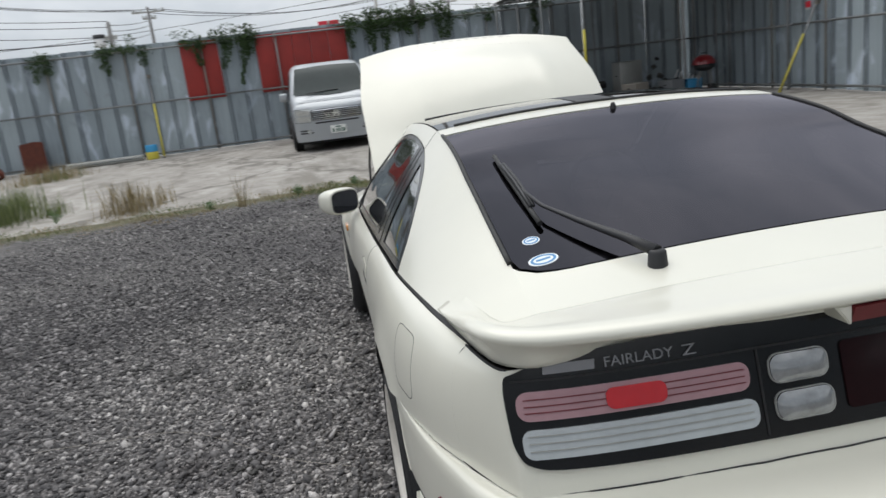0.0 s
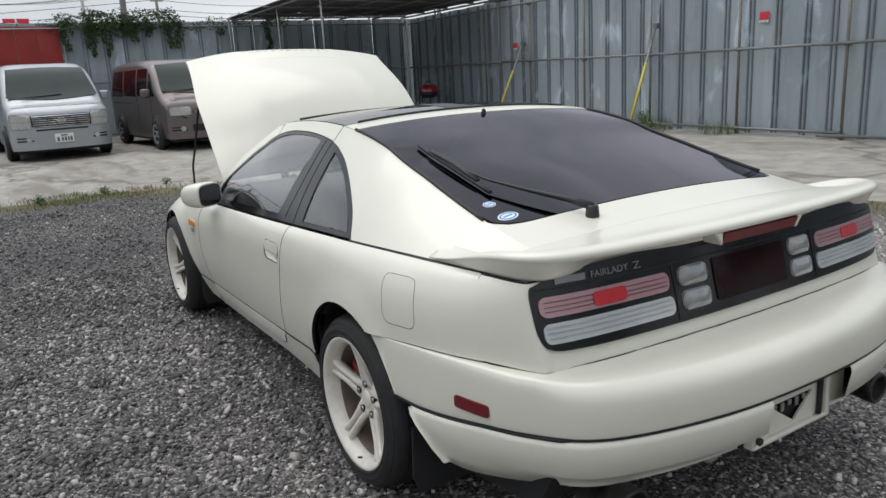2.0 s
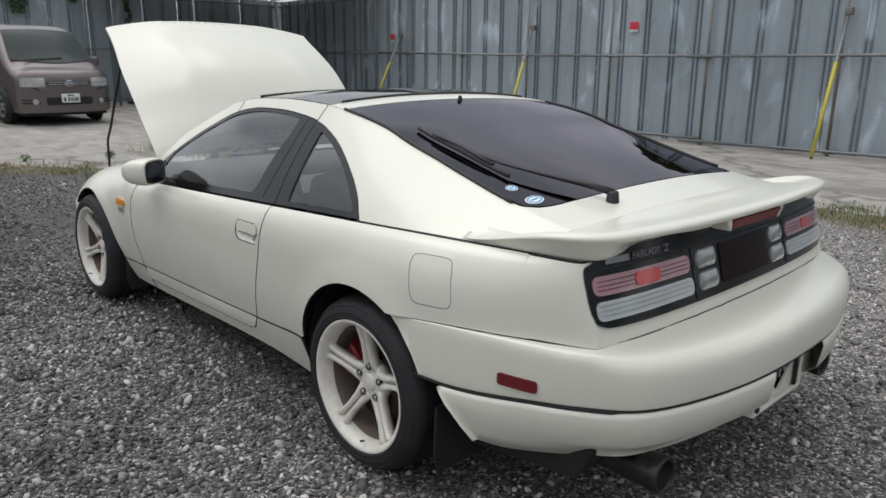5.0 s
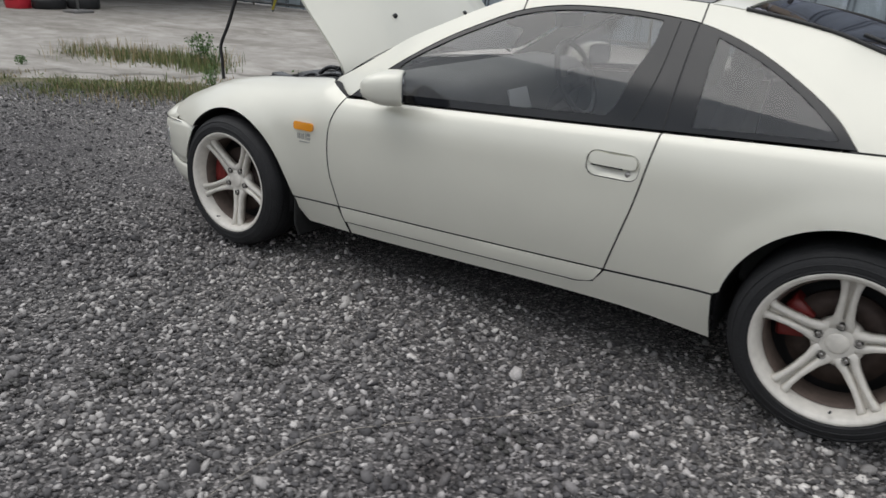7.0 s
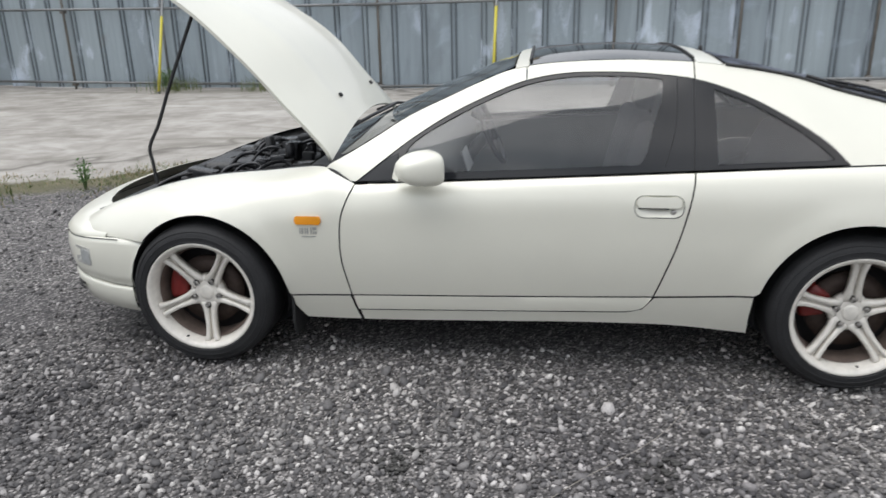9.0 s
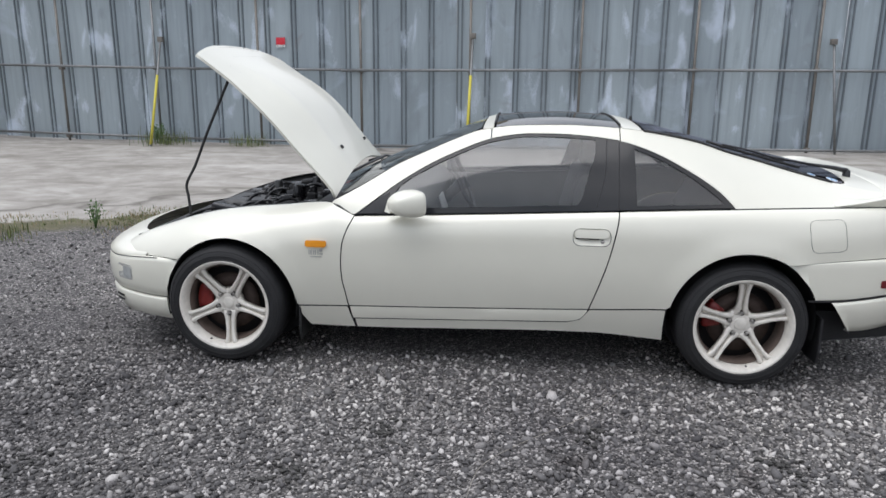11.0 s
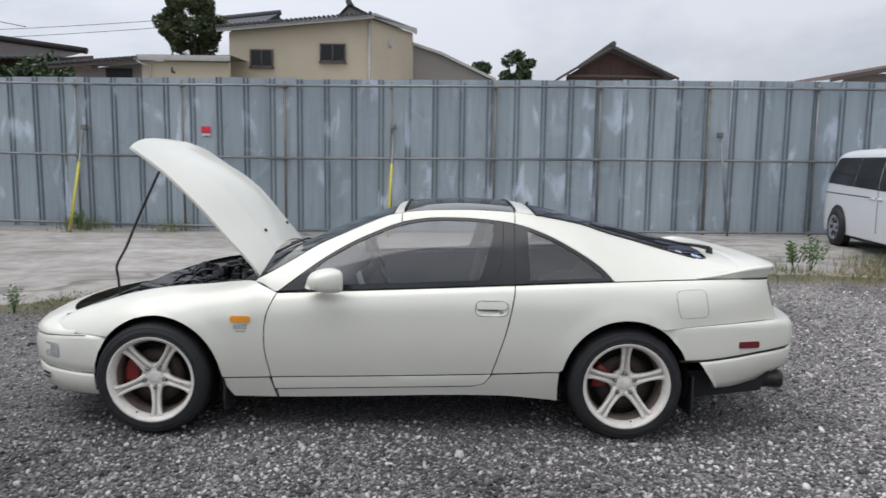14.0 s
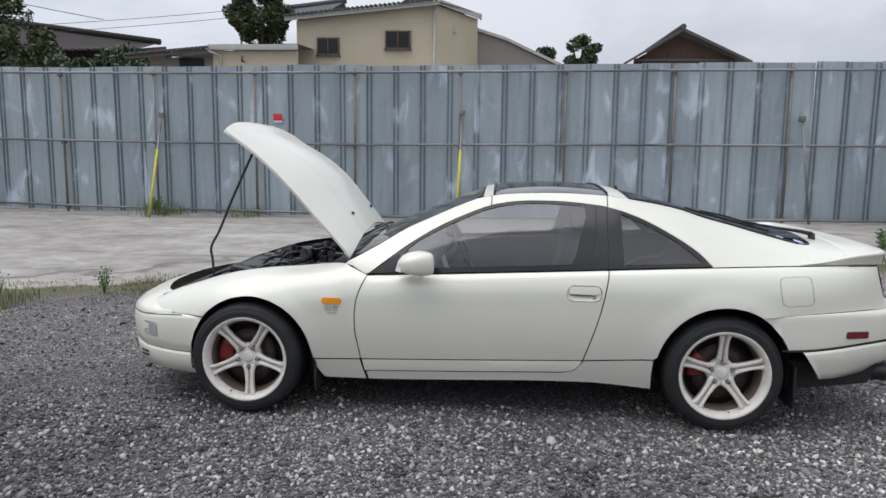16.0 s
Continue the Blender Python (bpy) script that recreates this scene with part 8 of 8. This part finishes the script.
blades("grass", "fresh green tufts on the slab and along the fence", [(-7.1, -5.5, 0.25, 420, 0.42), (-8.4, -5.8, 0.2, 240, 0.4), (-7.3, -4.9, 0.12, 120, 0.25), (-5.4, 9.6, 0.25, 260, 0.28), (-3.7, 9.5, 0.2, 140, 0.25), (7.9, 5.3, 0.35, 420, 0.2), (-13.0, -6.6, 0.3, 200, 0.25), (6.0, 5.0, 0.3, 160, 0.14), (-5.9, 2.75, 0.22, 420, 0.13), (-5.4, 3.0, 0.22, 460, 0.15), (-4.9, 2.95, 0.18, 420, 0.17), (-6.5, 2.6, 0.25, 300, 0.12), (-4.5, 2.75, 0.12, 220, 0.12), (-3.9, 1.5, 0.25, 500, 0.10), (-3.3, 1.6, 0.22, 420, 0.10), (-4.4, 1.0, 0.22, 420, 0.09)], M["grass"], 4)


def weed(x, y, h, seed, label="leafy green weed growing from a crack"):
    rng = random.Random(seed)
    w = thing("weed", label, "weed", (x, y, height(x, y)), group="leafy weeds")
    cs, ss = [], []
    for k in range(5):
        a, r = rng.uniform(0, 6.28), rng.uniform(0.02, 0.10) * h / 0.4
        tip = (r * 1.6 * math.cos(a), r * 1.6 * math.sin(a), h * rng.uniform(0.7, 1.05))
        part("stem", tube([(0, 0, -0.02), (r * math.cos(a), r * math.sin(a), h * 0.5), tip], 0.005, 5), M["weed"], w)
        for t in (0.45, 0.65, 0.85, 1.0):
            cs.append((tip[0] * t, tip[1] * t, tip[2] * t))
            ss.append((0.07, 0.07, 0.05))
    leaf_cloud("foliage", cs, ss, 22 if h > 0.33 else 7, 0.018 if h > 0.33 else 0.014, M["weed"], seed, w)


for k, (x, y, h) in enumerate(((-2.55, 2.25, 0.26), (6.35, 5.15, 0.38), (6.6, 5.2, 0.42), (-4.95, 3.05, 0.34), (-4.6, 2.95, 0.28), (-3.45, 1.95, 0.22), (-6.2, 1.5, 0.08), (-6.5, 0.5, 0.07), (-6.1, -0.4, 0.10), (-5.9, -1.2, 0.12), (-5.7, -2.4, 0.08), (-6.4, -4.6, 0.18), (-5.55, 9.5, 0.35))):
    weed(x, y, h, 60 + k)


# ---- loose gravel ----
def gravel():
    rs = np.random.RandomState(8)
    kinds = []
    for k in range(20):
        bm = bmesh.new()
        bmesh.ops.create_icosphere(bm, subdivisions=1, radius=1.0)
        vs = np.array([v.co[:] for v in bm.verts])
        fs = np.array([[v.index for v in f.verts] for f in bm.faces])
        bm.free()
        vs = vs * rs.uniform(0.68, 1.15, (len(vs), 1)) * np.array((1.0, rs.uniform(0.62, 0.95), rs.uniform(0.45, 0.75)))
        kinds.append((vs, fs))
    spots = []
    for (x0, x1, y0, y1, dens) in ((-3.0, 5.6, -4.3, -0.5, 800), (-1.6, 4.2, -3.6, -0.75, 1700), (-5.8, -3.0, -4.5, 2.2, 680), (-3.0, 9.5, -0.5, 4.6, 300), (3.4, 6.4, -1.6, 2.6, 650), (5.6, 9.5, -5.0, -0.5, 260), (-3.0, 5.6, -5.6, -4.3, 160), (-5.8, 0.0, -8.5, -5.6, 120)):
        n = int((x1 - x0) * (y1 - y0) * dens)
        spots.append(np.c_[rs.uniform(x0, x1, n), rs.uniform(y0, y1, n)])
    spots = np.concatenate(spots)
    V, F, at = [], [], 0
    for x, y in spots:
        d = slab(x, y)
        if d > -0.05 - 0.5 * rs.random() or (0.5 < x < 2.1 and -0.55 < y < 0.8):
            continue
        vs, fs = kinds[rs.randint(20)]
        s = 0.0060 + 0.0122 * rs.random() ** 1.7
        if rs.random() < 0.03:
            s *= 1.7
        a = rs.uniform(0, 6.28)
        c, sn = math.cos(a), math.sin(a)
        tilt = rs.normal(0, 0.35, 2)
        p = vs * s
        p = np.c_[p[:, 0] * c - p[:, 1] * sn, p[:, 0] * sn + p[:, 1] * c, p[:, 2] + p[:, 0] * tilt[0] + p[:, 1] * tilt[1]]
        V.append(p + np.array((x, y, height(x, y) + s * 0.28)))
        F.append(fs + at)
        at += len(vs)
    V, F = np.concatenate(V), np.concatenate(F)
    me = bpy.data.meshes.new("gravel")
    me.vertices.add(len(V))
    me.vertices.foreach_set("co", V.ravel())
    me.loops.add(F.size)
    me.loops.foreach_set("vertex_index", F.ravel())
    me.polygons.add(len(F))
    me.polygons.foreach_set("loop_start", np.arange(0, F.size, 3))
    me.update(calc_edges=True)
    me.materials.append(M["stones"])
    tagged(new("gravel", me), "loose crushed grey gravel", "gravel", kind="stuff")


gravel()


def dirt_clumps():
    """Small dark clods of oily dirt among the stones."""
    rs = np.random.RandomState(17)
    bm = bmesh.new()
    for x, y, spread, n in ((0.93, -1.46, 0.05, 46), (0.63, -1.84, 0.06, 60), (1.815, -1.39, 0.04, 34), (0.40, -2.10, 0.05, 30), (2.55, -1.55, 0.05, 34), (3.45, -1.75, 0.06, 40), (-0.4, -1.9, 0.05, 30), (0.2, -2.6, 0.06, 40)):
        for k in range(n):
            r = rs.uniform(0.005, 0.015)
            a, b = rs.normal(0, spread, 2)
            m = Matrix.Translation((x + a, y + b, height(x, y) + r * 0.5 + 0.004)) @ Matrix.Diagonal((r, r * rs.uniform(0.6, 1), r * 0.6, 1)) @ Matrix.Rotation(rs.uniform(0, 6), 4, "Z")
            bmesh.ops.create_icosphere(bm, subdivisions=1, radius=1.0, matrix=m)
    me = bpy.data.meshes.new("dirt")
    bm.to_mesh(me)
    bm.free()
    me.materials.append(M["junk"])
    tagged(new("dirt", me), "dark oily clods of dirt scattered on the gravel", "dirt", kind="stuff")


dirt_clumps()
cord = part("cord", tube([(x, y, height(x, y) + 0.013) for x, y in smooth_line([(1.30, -2.35), (1.322, -2.06), (1.335, -1.86), (1.375, -1.70), (1.515, -1.52), (1.81, -1.23), (1.98, -0.97)], 6)], 0.0011, 5), M["cardboard"])
tagged(cord, "thin pale cord lying on the gravel", "cord")
